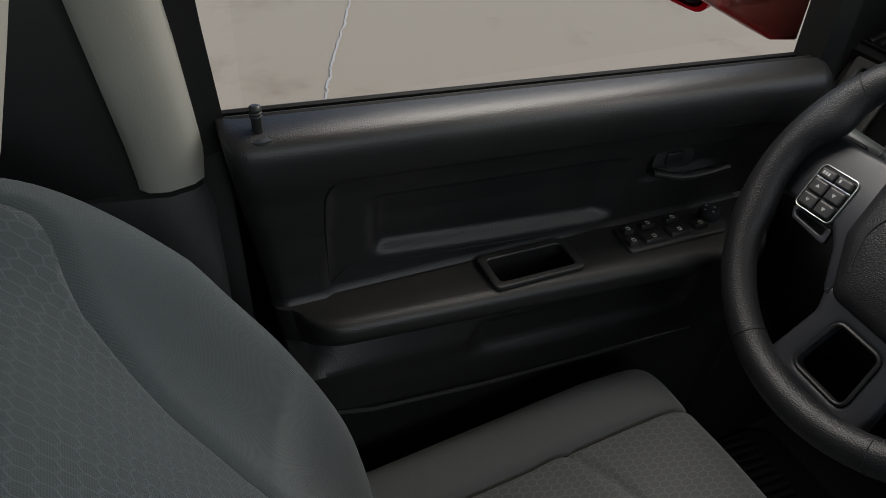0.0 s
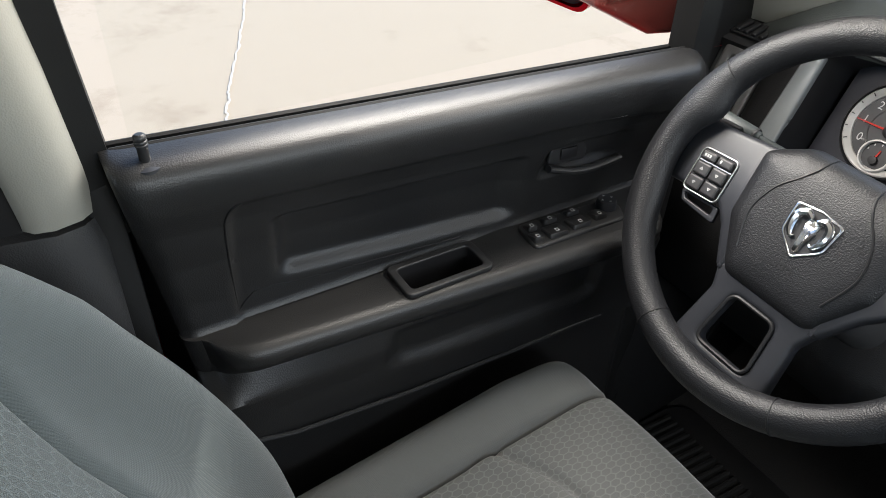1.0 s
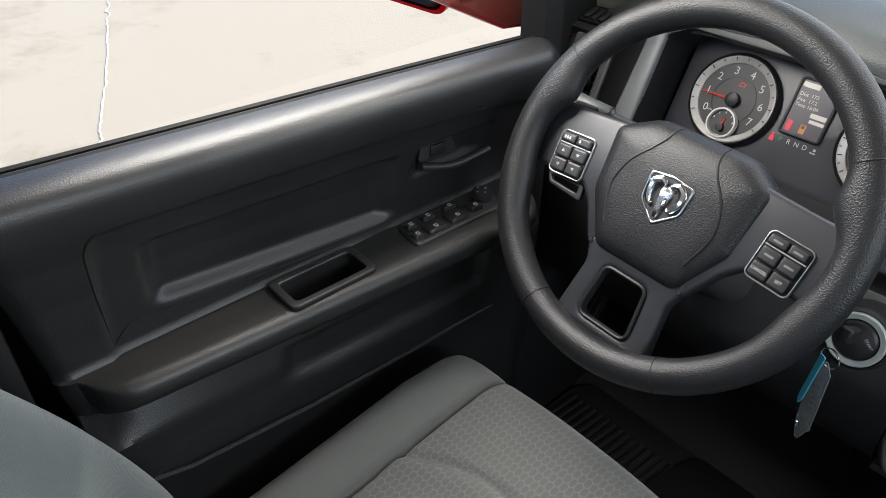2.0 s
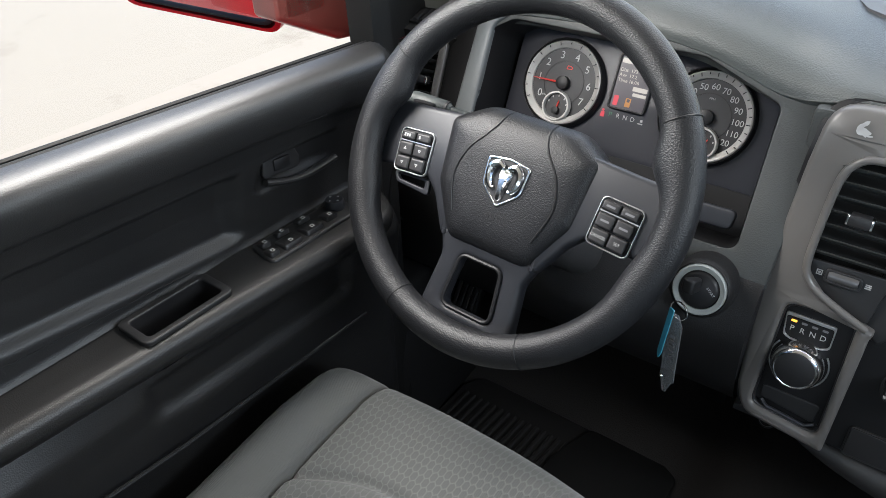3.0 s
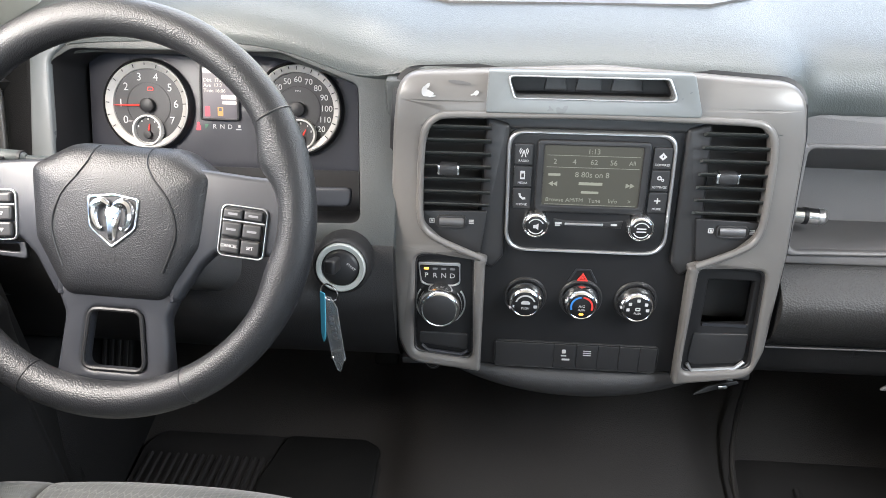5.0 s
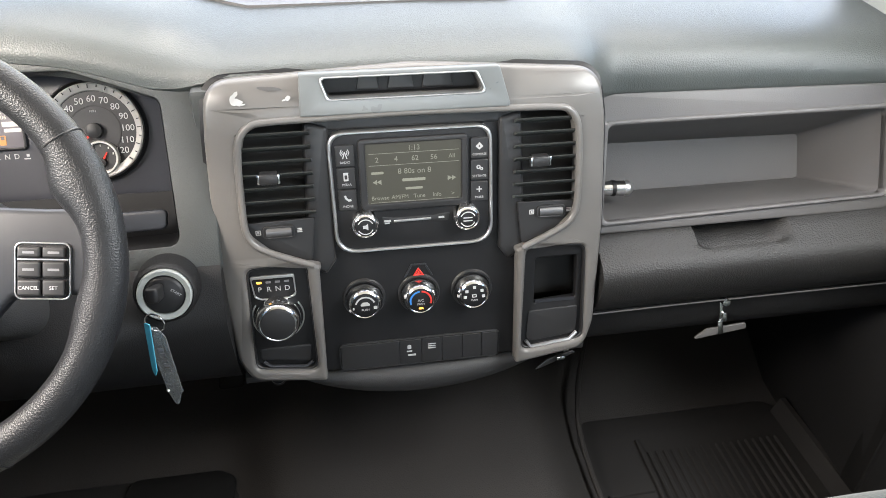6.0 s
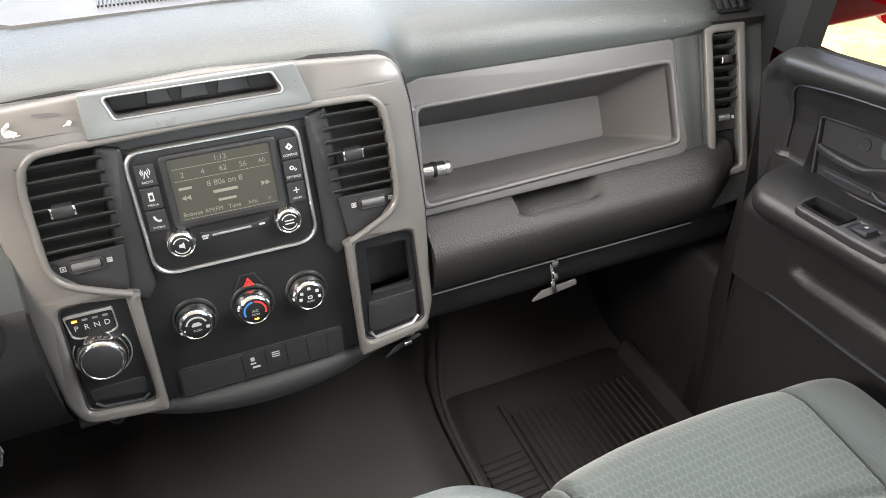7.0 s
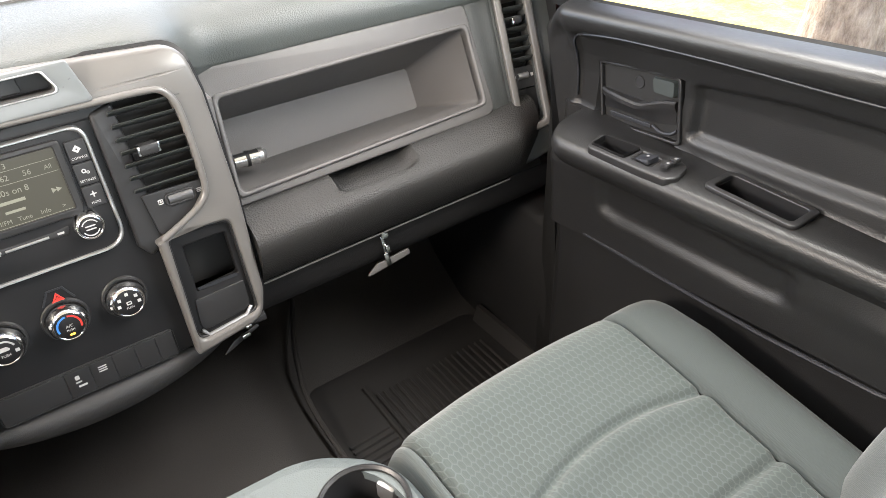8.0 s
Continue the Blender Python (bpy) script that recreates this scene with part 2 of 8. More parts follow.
PAD = plastic("dash_pad_vinyl", (0.053, 0.060, 0.058), 0.47, 0.0018, 0.4, 0.05, 0.8)
ENDM = plastic("dark_green_grey_plastic", (0.046, 0.050, 0.049), 0.5, 0.0014, 0.3)
DARK = plastic("dark_grained_plastic", (0.036, 0.036, 0.037), 0.48, 0.0014, 0.3)
DOORM = plastic("door_grained_plastic", (0.0150, 0.0150, 0.0153), 0.40, 0.0014, 0.26, 0.06, spec=0.5)
DARKP = plastic("dark_smooth_plastic", (0.020, 0.020, 0.021), 0.42, 0.0006, 0.06)
BLACK = plastic("black_satin_plastic", (0.011, 0.011, 0.012), 0.45, 0.0006, 0.04, spec=0.35)
KNEE = plastic("black_lower_plastic", (0.013, 0.013, 0.0135), 0.55, 0.0014, 0.3, spec=0.25)
TRIM = plastic("grey_painted_trim", (0.126, 0.120, 0.114), 0.31, 0.0005, 0.03, 0.08, dust=0.05)
BINM = plastic("grey_bin_plastic", (0.096, 0.092, 0.091), 0.5, 0.0012, 0.2)
RIMM = plastic("steering_leather", (0.011, 0.0115, 0.013), 0.40, 0.0014, 0.44, 0.06, 0.38)
SPOKE = plastic("spoke_plastic", (0.019, 0.0205, 0.025), 0.42, 0.0006, 0.04)
CHROME = material("chrome", (0.82, 0.82, 0.82), 0.17, 1.0)
GUNM = material("dark_satin_metal", (0.16, 0.16, 0.165), 0.34, 0.7)
GLOVEM = plastic("glove_box_plastic", (0.022, 0.0215, 0.021), 0.5, 0.0024, 0.5, spec=0.4)
SATIN = material("satin_silver", (0.55, 0.55, 0.55), 0.32, 0.9)
DIALRING = material("dial_ring_silver", (0.42, 0.41, 0.395), 0.4, 0.25)
CLOTH = fabric("bolster_cloth", (0.063, 0.076, 0.076))
HONEY = fabric("honeycomb_cloth", (0.056, 0.069, 0.067), True)
# paler, greyer bolster cloth for the driver cushion
CLOTH_PALE = fabric("pale_bolster_cloth", (0.110, 0.113, 0.109))
# next two: darker teal copies, the driver backrest's shade put into their colour
CLOTH_SHADED = fabric("shaded_backrest_cloth", (0.041, 0.053, 0.056))
HONEY_SHADED = fabric("shaded_honeycomb_cloth", (0.037, 0.048, 0.050), True)
# paler, greyer honeycomb cloth for the driver cushion
HONEY_PALE = fabric("pale_honeycomb_cloth", (0.096, 0.099, 0.096), True)
BEIGE = plastic("pillar_trim_plastic", (0.30, 0.295, 0.26), 0.6, 0.0014, 0.15)
LINER = plastic("headliner_cloth", (0.45, 0.44, 0.40), 0.9, 0.002, 0.3)
RUBBER = plastic("black_rubber", (0.009, 0.009, 0.009), 0.6, 0.0009, 0.15, spec=0.3)
CARPET = plastic("floor_vinyl", (0.034, 0.0315, 0.0305), 0.6, 0.002, 0.35)
WHITE = material("white_print", (0.44, 0.44, 0.44), 0.5)
GREYPRINT = material("grey_print", (0.16, 0.16, 0.17), 0.5)
REDPAINT = material("red_car_paint", (0.48, 0.004, 0.012), 0.4, 0.0, 0.2)
REDPAINT.node_tree.nodes["Principled BSDF"].inputs["Coat Weight"].default_value = 0.08
MIRROR = material("mirror_glass", (0.9, 0.9, 0.9), 0.01, 1.0)
PITCH = material("deep_black", (0.010, 0.010, 0.010), 0.6)


def glass(name, tint, fac):
    ma = bpy.data.materials.new(name)
    ma.use_nodes = True
    nt = ma.node_tree
    nt.nodes.remove(nt.nodes["Principled BSDF"])
    tr = nt.nodes.new("ShaderNodeBsdfTransparent")
    tr.inputs[0].default_value = (*tint, 1)
    gl = nt.nodes.new("ShaderNodeBsdfGlossy")
    gl.inputs["Roughness"].default_value = 0.01
    mx = nt.nodes.new("ShaderNodeMixShader")
    mx.inputs[0].default_value = fac
    nt.links.new(tr.outputs[0], mx.inputs[1])
    nt.links.new(gl.outputs[0], mx.inputs[2])
    nt.links.new(mx.outputs[0], nt.nodes["Material Output"].inputs[0])
    return ma


PANE = glass("window_glass", (0.97, 0.98, 0.97), 0.03)


def milky(name, color, alpha):
    """Clouded clear plastic."""
    ma = material(name, color, 0.25)
    b = ma.node_tree.nodes["Principled BSDF"]
    b.inputs["Alpha"].default_value = alpha
    return ma


# ---------------------------------------------------------------- frames of the main faces
XC = 0.006
M_STACK = basis((XC, -0.010, 0.555), (1, 0, 0), (0, 0.19, 1))
M_CLUS = basis((-0.446, 0.030, 0.760), (1, 0, 0), (0, 0.45, 1))
M_BIN = basis((0.450, 0.033, 0.690), (1, -0.09, 0), (0, 0.45, 1))
M_RV = basis((0.7195, 0.009, 0.692), (1, -0.35, 0), (0, 0.45, 1)) @ Matrix.Rotation(radians(5), 4, "Z")
M_LV = basis((-0.7405, 0.0126, 0.695), (1, 0.25, 0), (0, 0.45, 1)) @ Matrix.Rotation(radians(-4.5), 4, "Z")

# ---------------------------------------------------------------- outside ground
def uneven(x0, y0, x1, y1, nx, ny, z, amp):
    bm = bmesh.new()
    rows = [[bm.verts.new((x0 + (x1 - x0) * i / nx, y0 + (y1 - y0) * j / ny, z + amp * noise.noise((i * 1.7, j * 1.3, z)))) for i in range(nx + 1)] for j in range(ny + 1)]
    for a, b in zip(rows, rows[1:]):
        for i in range(nx):
            bm.faces.new((a[i], a[i + 1], b[i + 1], b[i]))
    return bm


def concrete():
    ma = plastic("sunlit_concrete", (0.47, 0.41, 0.335), 0.85, 0.004, 0.3)
    b = ma.node_tree.nodes["Principled BSDF"]
    co = nd(ma, "ShaderNodeTexCoord")
    n1 = nd(ma, "ShaderNodeTexNoise", Scale=1.6, Detail=8.0, Roughness=0.7)
    n2 = nd(ma, "ShaderNodeTexNoise", Scale=0.25, Detail=3.0)
    ln(ma, co.outputs["Object"], n1.inputs["Vector"])
    ln(ma, co.outputs["Object"], n2.inputs["Vector"])
    add = nd(ma, "ShaderNodeMath")
    add.operation = "ADD"
    ln(ma, n1.outputs["Fac"], add.inputs[0])
    ln(ma, n2.outputs["Fac"], add.inputs[1])
    cr = nd(ma, "ShaderNodeValToRGB")
    cr.color_ramp.elements[0].position, cr.color_ramp.elements[1].position = 0.75, 1.25
    cr.color_ramp.elements[0].color = (0.33, 0.265, 0.19, 1)
    cr.color_ramp.elements[1].color = (0.47, 0.40, 0.305, 1)
    ln(ma, add.outputs[0], cr.inputs["Fac"])
    ln(ma, cr.outputs["Color"], b.inputs["Base Color"])
    return ma


def lawn():
    ma = plastic("dry_lawn", (0.30, 0.27, 0.075), 0.9, 0.02, 0.8)
    b = ma.node_tree.nodes["Principled BSDF"]
    co = nd(ma, "ShaderNodeTexCoord")
    n1 = nd(ma, "ShaderNodeTexNoise", Scale=3.0, Detail=9.0, Roughness=0.75)
    ln(ma, co.outputs["Object"], n1.inputs["Vector"])
    cr = nd(ma, "ShaderNodeValToRGB")
    cr.color_ramp.elements[0].position, cr.color_ramp.elements[1].position = 0.38, 0.66
    cr.color_ramp.elements[0].color = (0.22, 0.21, 0.05, 1)
    cr.color_ramp.elements[1].color = (0.58, 0.47, 0.17, 1)
    ln(ma, n1.outputs["Fac"], cr.inputs["Fac"])
    ln(ma, cr.outputs["Color"], b.inputs["Base Color"])
    return ma


CONC, LAWN = concrete(), lawn()
ground = solo("ground", uneven(-900, -900, 900, 900, 40, 40, -0.76, 0.0), LAWN, "dry yellow-green lawn reaching to the horizon", "ground", kind="structure")
drive = solo("pavement", uneven(-60, -60, 2.6, 60, 60, 60, -0.72, 0.004), CONC, "pale sunlit concrete drive with a long crack", "pavement", kind="structure")
ck = [(-3.2, -0.15), (-3.8, 0.11), (-4.3, 0.30), (-5.0, 0.60), (-5.7, 0.87), (-6.6, 1.22), (-8.0, 1.75), (-11, 3.0)]
bm = bmesh.new()
pts = smooth_line([(x, y, 0) for x, y in ck], 14)
prev = None
for i, p in enumerate(pts):
    w = 0.005 + 0.009 * abs(noise.noise((i * 0.57, 0, 0)))
    jy = 0.035 * noise.noise((i * 0.6, 3, 0))
    row = [bm.verts.new((p.x - w * 0.4, p.y + jy - w, -0.712)), bm.verts.new((p.x + w * 0.4, p.y + jy + w, -0.711))]
    if prev:
        bm.faces.new((prev[0], prev[1], row[1], row[0]))
    prev = row
FILLER = plastic("pale_joint_filler", (0.62, 0.59, 0.54), 0.8, 0.01, 0.3)
part("crack_filler", bm, FILLER, drive, "pale filled crack in the slab")

# ---------------------------------------------------------------- dashboard
dash = thing("dashboard", "dark grey moulded pickup dashboard with grey painted centre trim", "dashboard", m=T(0, 0.1, 0.45))

PAD_ROWS = {
    -0.83: [(0.08, 0.77), (0.085, 0.785), (0.11, 0.80), (0.15, 0.82), (0.22, 0.83), (0.38, 0.835), (0.66, 0.82)],
    -0.76: [(0.088, 0.805), (0.092, 0.816), (0.112, 0.828), (0.15, 0.840), (0.22, 0.846), (0.38, 0.850), (0.66, 0.825)],
    -0.70: [(0.060, 0.832), (0.066, 0.846), (0.09, 0.862), (0.14, 0.872), (0.22, 0.873), (0.38, 0.860), (0.66, 0.83)],
    -0.655: [(0.066, 0.846), (0.070, 0.860), (0.095, 0.878), (0.145, 0.888), (0.22, 0.886), (0.38, 0.866), (0.66, 0.83)],
    -0.60: [(0.070, 0.853), (0.074, 0.868), (0.10, 0.888), (0.15, 0.897), (0.22, 0.893), (0.38, 0.868), (0.66, 0.835)],
    -0.50: [(0.072, 0.857), (0.076, 0.873), (0.10, 0.893), (0.15, 0.903), (0.22, 0.898), (0.38, 0.870), (0.66, 0.835)],
    -0.42: [(0.072, 0.857), (0.076, 0.873), (0.10, 0.893), (0.15, 0.903), (0.22, 0.898), (0.38, 0.870), (0.66, 0.835)],
    -0.36: [(0.069, 0.850), (0.073, 0.866), (0.097, 0.886), (0.147, 0.898), (0.22, 0.894), (0.38, 0.870), (0.66, 0.84)],
    -0.31: [(0.063, 0.836), (0.068, 0.854), (0.092, 0.876), (0.142, 0.888), (0.22, 0.886), (0.38, 0.868), (0.66, 0.84)],
    -0.275: [(0.058, 0.824), (0.063, 0.844), (0.088, 0.866), (0.137, 0.877), (0.22, 0.878), (0.38, 0.867), (0.66, 0.84)],
    -0.245: [(0.053, 0.826), (0.060, 0.842), (0.084, 0.858), (0.133, 0.868), (0.22, 0.872), (0.38, 0.866), (0.66, 0.84)],
    -0.20: [(0.047, 0.838), (0.056, 0.848), (0.082, 0.858), (0.13, 0.866), (0.22, 0.870), (0.38, 0.866), (0.66, 0.84)],
    0.0: [(0.047, 0.842), (0.056, 0.851), (0.082, 0.860), (0.13, 0.867), (0.22, 0.870), (0.38, 0.866), (0.66, 0.84)],
    0.17: [(0.047, 0.839), (0.056, 0.848), (0.082, 0.857), (0.13, 0.864), (0.22, 0.867), (0.38, 0.864), (0.66, 0.84)],
    0.198: [(0.046, 0.830), (0.055, 0.842), (0.082, 0.853), (0.13, 0.861), (0.22, 0.864), (0.38, 0.862), (0.66, 0.84)],
    0.218: [(0.046, 0.811), (0.056, 0.832), (0.084, 0.847), (0.13, 0.858), (0.22, 0.862), (0.38, 0.861), (0.66, 0.84)],
    0.232: [(0.060, 0.793), (0.068, 0.822), (0.089, 0.842), (0.132, 0.855), (0.22, 0.861), (0.38, 0.860), (0.66, 0.84)],
    0.250: [(0.090, 0.779), (0.090, 0.808), (0.102, 0.833), (0.137, 0.851), (0.22, 0.859), (0.38, 0.859), (0.66, 0.84)],
    0.45: [(0.075, 0.783), (0.076, 0.810), (0.092, 0.834), (0.132, 0.850), (0.22, 0.857), (0.38, 0.857), (0.66, 0.835)],
    0.655: [(0.059, 0.788), (0.061, 0.806), (0.078, 0.826), (0.12, 0.840), (0.22, 0.848), (0.38, 0.850), (0.66, 0.83)],
    0.70: [(0.050, 0.800), (0.054, 0.812), (0.074, 0.824), (0.117, 0.834), (0.22, 0.842), (0.38, 0.845), (0.66, 0.83)],
    0.77: [(0.068, 0.797), (0.073, 0.804), (0.093, 0.813), (0.135, 0.822), (0.22, 0.832), (0.38, 0.84), (0.66, 0.825)],
    0.83: [(0.07, 0.772), (0.075, 0.782), (0.10, 0.795), (0.14, 0.808), (0.22, 0.828), (0.38, 0.838), (0.66, 0.82)],
}


def pad_profile(x):
    keys = sorted(PAD_ROWS)
    x = max(keys[0], min(keys[-1], x))
    for a, b in zip(keys, keys[1:]):
        if a <= x <= b:
            t = (x - a) / (b - a)
            return [(p[0] * (1 - t) + q[0] * t, p[1] * (1 - t) + q[1] * t) for p, q in zip(PAD_ROWS[a], PAD_ROWS[b])]


def pad_bm():
    xs = sorted(set([round(-0.83 + 0.02 * i, 4) for i in range(84)] + list(PAD_ROWS)))
    secs = []
    for x in xs:
        near = [pad_profile(x + d) for d in (-0.018, -0.009, 0, 0.009, 0.018)]
        prof = [(sum(n[i][0] for n in near) / 5, sum(n[i][1] for n in near) / 5) for i in range(7)]
        line = smooth_line([(x, y, z) for y, z in prof], 5)
        line += [V((x, y + (0.012 if y < 0.3 else 0.0), z - 0.016)) for y, z in prof[::-1]]
        secs.append(line)
    return loft(secs, closed=True, caps=True)


part("top_pad", pad_bm(), PAD, dash, "grained grey-green vinyl dash pad")


def pad_z(x, y):
    """The height of the pad's upper face."""
    prof = pad_profile(x)
    for a, b in zip(prof, prof[1:]):
        if a[0] <= y <= b[0]:
            return a[1] + (b[1] - a[1]) * (y - a[0]) / (b[0] - a[0])
    return prof[-1][1]


# cluster surround, with the opening for the instruments
def cz(z):
    return (z - 0.76) * 1.0966


hole = rounded([(-0.190, cz(0.688), 0.02), (-0.183, cz(0.662), 0.012), (0.180, cz(0.668), 0.014), (0.1765, cz(0.815), 0.012), (0.085, cz(0.846), 0.05), (-0.165, cz(0.846), 0.03), (-0.195, cz(0.83), 0.02)], 0.012, 6)
outer = [(-0.214, cz(0.645)), (0.222, cz(0.640)), (0.226, cz(0.80)), (0.230, cz(0.834)), (0.205, cz(0.842)), (0.172, cz(0.826)), (0.083, cz(0.857)), (-0.18, cz(0.857)), (-0.214, cz(0.852))]
part("cluster_surround", plate([outer, hole], 0.02, 0.002), ENDM, dash, m=M_CLUS)
# a grey painted strip along the outer side of the opening
strip = rounded([(-0.222, cz(0.70)), (-0.192, cz(0.69)), (-0.192, cz(0.835), 0.02), (-0.168, cz(0.852), 0.01), (-0.178, cz(0.860), 0.01), (-0.214, cz(0.842), 0.02)], 0.004)
CAPM = plastic("blue_grey_paint", (0.140, 0.150, 0.153), 0.30, 0.0005, 0.03)
# paint paler than the trim's stands in for the light on this strip
part("cluster_trim_strip", plate([strip], 0.012, 0.003), CAPM, dash, "grey-green strip beside the instruments, light put into its paint", m=M_CLUS @ T(0, 0, 0.006))
# the opening's tunnel
tun = []
for s, w in ((1.0, 0.0), (0.985, -0.03), (0.96, -0.075)):
    tun.append([V((x * s, y * s + (0.004 if w < -0.05 else 0), w)) for x, y in hole])
part("cluster_recess", moved(loft(tun, closed=True), M_CLUS), BLACK, dash)
lip = rounded([(-0.17, cz(0.700)), (-0.165, cz(0.676)), (0.165, cz(0.684)), (0.168, cz(0.705))], 0.008)
part("cluster_lower_lip", plate([lip], 0.010, 0.003), SPOKE, dash, m=M_CLUS @ T(0, 0, -0.012))

# lower driver panel with the column cover
def lower_driver():
    secs = []
    for i in range(25):
        x = -0.80 + (0.575) * i / 24
        bulge = 0.055 * math.exp(-((x + 0.42) / 0.13) ** 2)
        e = max(0, min(1, (x + 0.30) / 0.07))
        prof = [(-0.016, 0.648), (-0.030 - bulge * 0.3, 0.634), (-0.042 - bulge, 0.600 - 0.01 * e), (-0.043 - bulge * 0.9, 0.56), (-0.030 - bulge * 0.4, 0.50), (-0.005, 0.455), (0.06, 0.425), (0.18, 0.42)]
        line = smooth_line([(x, y, z) for y, z in prof], 4) + [V((x, 0.18, 0.60)), V((x, 0.02, 0.648))]
        secs.append(line)
    return loft(secs, closed=True, caps=True)


part("knee_panel", lower_driver(), KNEE, dash, "dark panel under the steering column")

# centre stack: black face, grey surround
FACE = rounded([(-0.132, -0.090, 0.004), (0.132, -0.090, 0.004), (0.136, 0.066), (0.126, 0.237, 0.006), (-0.126, 0.237, 0.006), (-0.136, 0.066)], 0.004)
part("stack_face", plate([FACE], 0.03, 0.003), BLACK, dash, "black centre stack panel", m=M_STACK)
# side wings of the face that stand proud beside the radio
for sx in (-1, 1):
    wing = [(sx * a, b) for a, b in ((0.100, 0.068), (0.113, 0.050), (0.134, 0.066), (0.125, 0.240), (0.098, 0.232))]
    part("stack_wing", plate([rounded(wing if sx > 0 else wing[::-1], 0.006)], 0.014, 0.005), DARKP, dash, m=M_STACK @ T(0, 0, 0.008))
top_bar = rounded([(-0.126, 0.226), (0.126, 0.226), (0.124, 0.242), (-0.124, 0.242)], 0.004)
part("stack_top_bar", plate([top_bar], 0.012, 0.004), DARKP, dash, m=M_STACK @ T(0, 0, 0.004))


def vent_hole(s):
    k = 1.0 if s < 0 else 0.92
    return rounded([(s * (0.119 + (x - 0.119) * k), y, r) for x, y, r in ((0.119, 0.240, 0.004), (0.186, 0.240, 0.03), (0.196, 0.20, 0.01), (0.199, 0.115, 0.03), (0.175, 0.092, 0.02), (0.128, 0.072, 0.01))][:: int(s)], 0.01, 6)


def shift_hole(s):
    q = [(-0.133, -0.075), (-0.209, -0.066), (-0.206, 0.071), (-0.135, 0.076)] if s < 0 else [(0.129, -0.078), (0.214, -0.068), (0.210, 0.067), (0.132, 0.072)]
    return rounded(q[:: int(s)], 0.012, 6)


# the trim's outline runs round the vents, which open towards the radio
outline = rounded([(-0.229, -0.050, 0.03), (-0.216, -0.081, 0.025), (-0.123, -0.091, 0.004), (-0.121, 0.060, 0.002), (-0.118, 0.069, 0.004), (-0.132, 0.0735, 0.006), (-0.175, 0.092, 0.02), (-0.199, 0.115, 0.03), (-0.196, 0.20, 0.01), (-0.186, 0.240, 0.03), (-0.119, 0.243, 0.003),
                   (0.119, 0.243, 0.003), (0.181, 0.240, 0.03), (0.190, 0.20, 0.01), (0.1925, 0.115, 0.03), (0.171, 0.092, 0.02), (0.132, 0.0735, 0.006), (0.118, 0.069, 0.004), (0.121, 0.060, 0.002), (0.122, -0.096, 0.004), (0.217, -0.081, 0.025), (0.228, -0.045, 0.03), (0.231, 0.09, 0.08), (0.224, 0.225, 0.04), (0.213, 0.285, 0.034), (0.0, 0.2985, 0.3), (-0.225, 0.288, 0.032), (-0.231, 0.225, 0.04), (-0.238, 0.08, 0.08)], 0.01, 6)


def trim_relief(bm, front=0.0):
    """Lets the trim wrap back at its outer edges."""
    for v in bm.verts:
        d = max(0.0, abs(v.co.x) - 0.185)
        v.co.z -= 3.2 * d * d
        if v.co.y > 0.245:
            v.co.z -= 6.0 * (v.co.y - 0.245) ** 2
    return bm


tray = rounded([(-0.095, 0.2665), (0.0775, 0.2665), (0.066, 0.2885), (-0.102, 0.2885)], 0.005)
trim = plate([outline, tray, shift_hole(1), shift_hole(-1)], 0.022, 0.0055, 4)
bmesh.ops.subdivide_edges(trim, edges=[e for e in trim.edges if e.calc_length() > 0.06], cuts=3, use_grid_fill=False)
bmesh.ops.triangulate(trim, faces=[f for f in trim.faces if len(f.verts) > 4])
part("centre_trim", trim_relief(trim), TRIM, dash, "grey painted centre trim, worn at a corner", m=M_STACK @ T(0, 0, 0.022))
# the shadow gap round the trim
gap = plate([[(x * 1.020, 0.09 + (y - 0.09) * 1.020) for x, y in outline], tray, shift_hole(1), shift_hole(-1)], 0.02, 0.0)
bmesh.ops.subdivide_edges(gap, edges=[e for e in gap.edges if e.calc_length() > 0.06], cuts=3, use_grid_fill=False)
bmesh.ops.triangulate(gap, faces=[f for f in gap.faces if len(f.verts) > 4])
trim_gap = part("trim_gap", trim_relief(gap), BLACK, dash, "dark gap round the trim", m=M_STACK @ T(0, 0, 0.010))
# inner lips round the vents
lip_path = [(-0.1265, 0.0715), (-0.150, 0.0805), (-0.176, 0.0925), (-0.192, 0.104), (-0.1995, 0.122), (-0.1995, 0.165), (-0.1975, 0.205), (-0.1930, 0.228), (-0.1800, 0.2415), (-0.160, 0.2445), (-0.119, 0.2455), (0.0, 0.2475),
            (0.119, 0.2455), (0.156, 0.2445), (0.175, 0.2415), (0.1868, 0.228), (0.1910, 0.205), (0.1930, 0.165), (0.1928, 0.122), (0.186, 0.104), (0.171, 0.0925), (0.147, 0.0805), (0.1265, 0.0715)]
part("vent_lip", trim_relief(tube(smooth_line([(x, y, 0.0) for x, y in lip_path], 5), 0.0042, 10, up=(0, 0, 1))), TRIM, dash, "rounded lip round both vents", m=M_STACK @ T(0, 0, 0.0215))
# the upper cap with the tray
cap = rounded([(-0.1265, 0.2485), (0.1075, 0.2485, 0.004), (0.0935, 0.2945, 0.004), (-0.1245, 0.2945)], 0.002)
tray = rounded([(-0.095, 0.2665), (0.0775, 0.2665), (0.066, 0.2885), (-0.102, 0.2885)], 0.005)
part("trim_cap", plate([cap, tray], 0.014, 0.002), CAPM, dash, "blue-grey cap above the radio", m=M_STACK @ T(0, 0, 0.026))
rim = [(-0.0135 + (x + 0.0135) * 1.03, 0.2775 + (y - 0.2775) * 1.16) for x, y in tray]
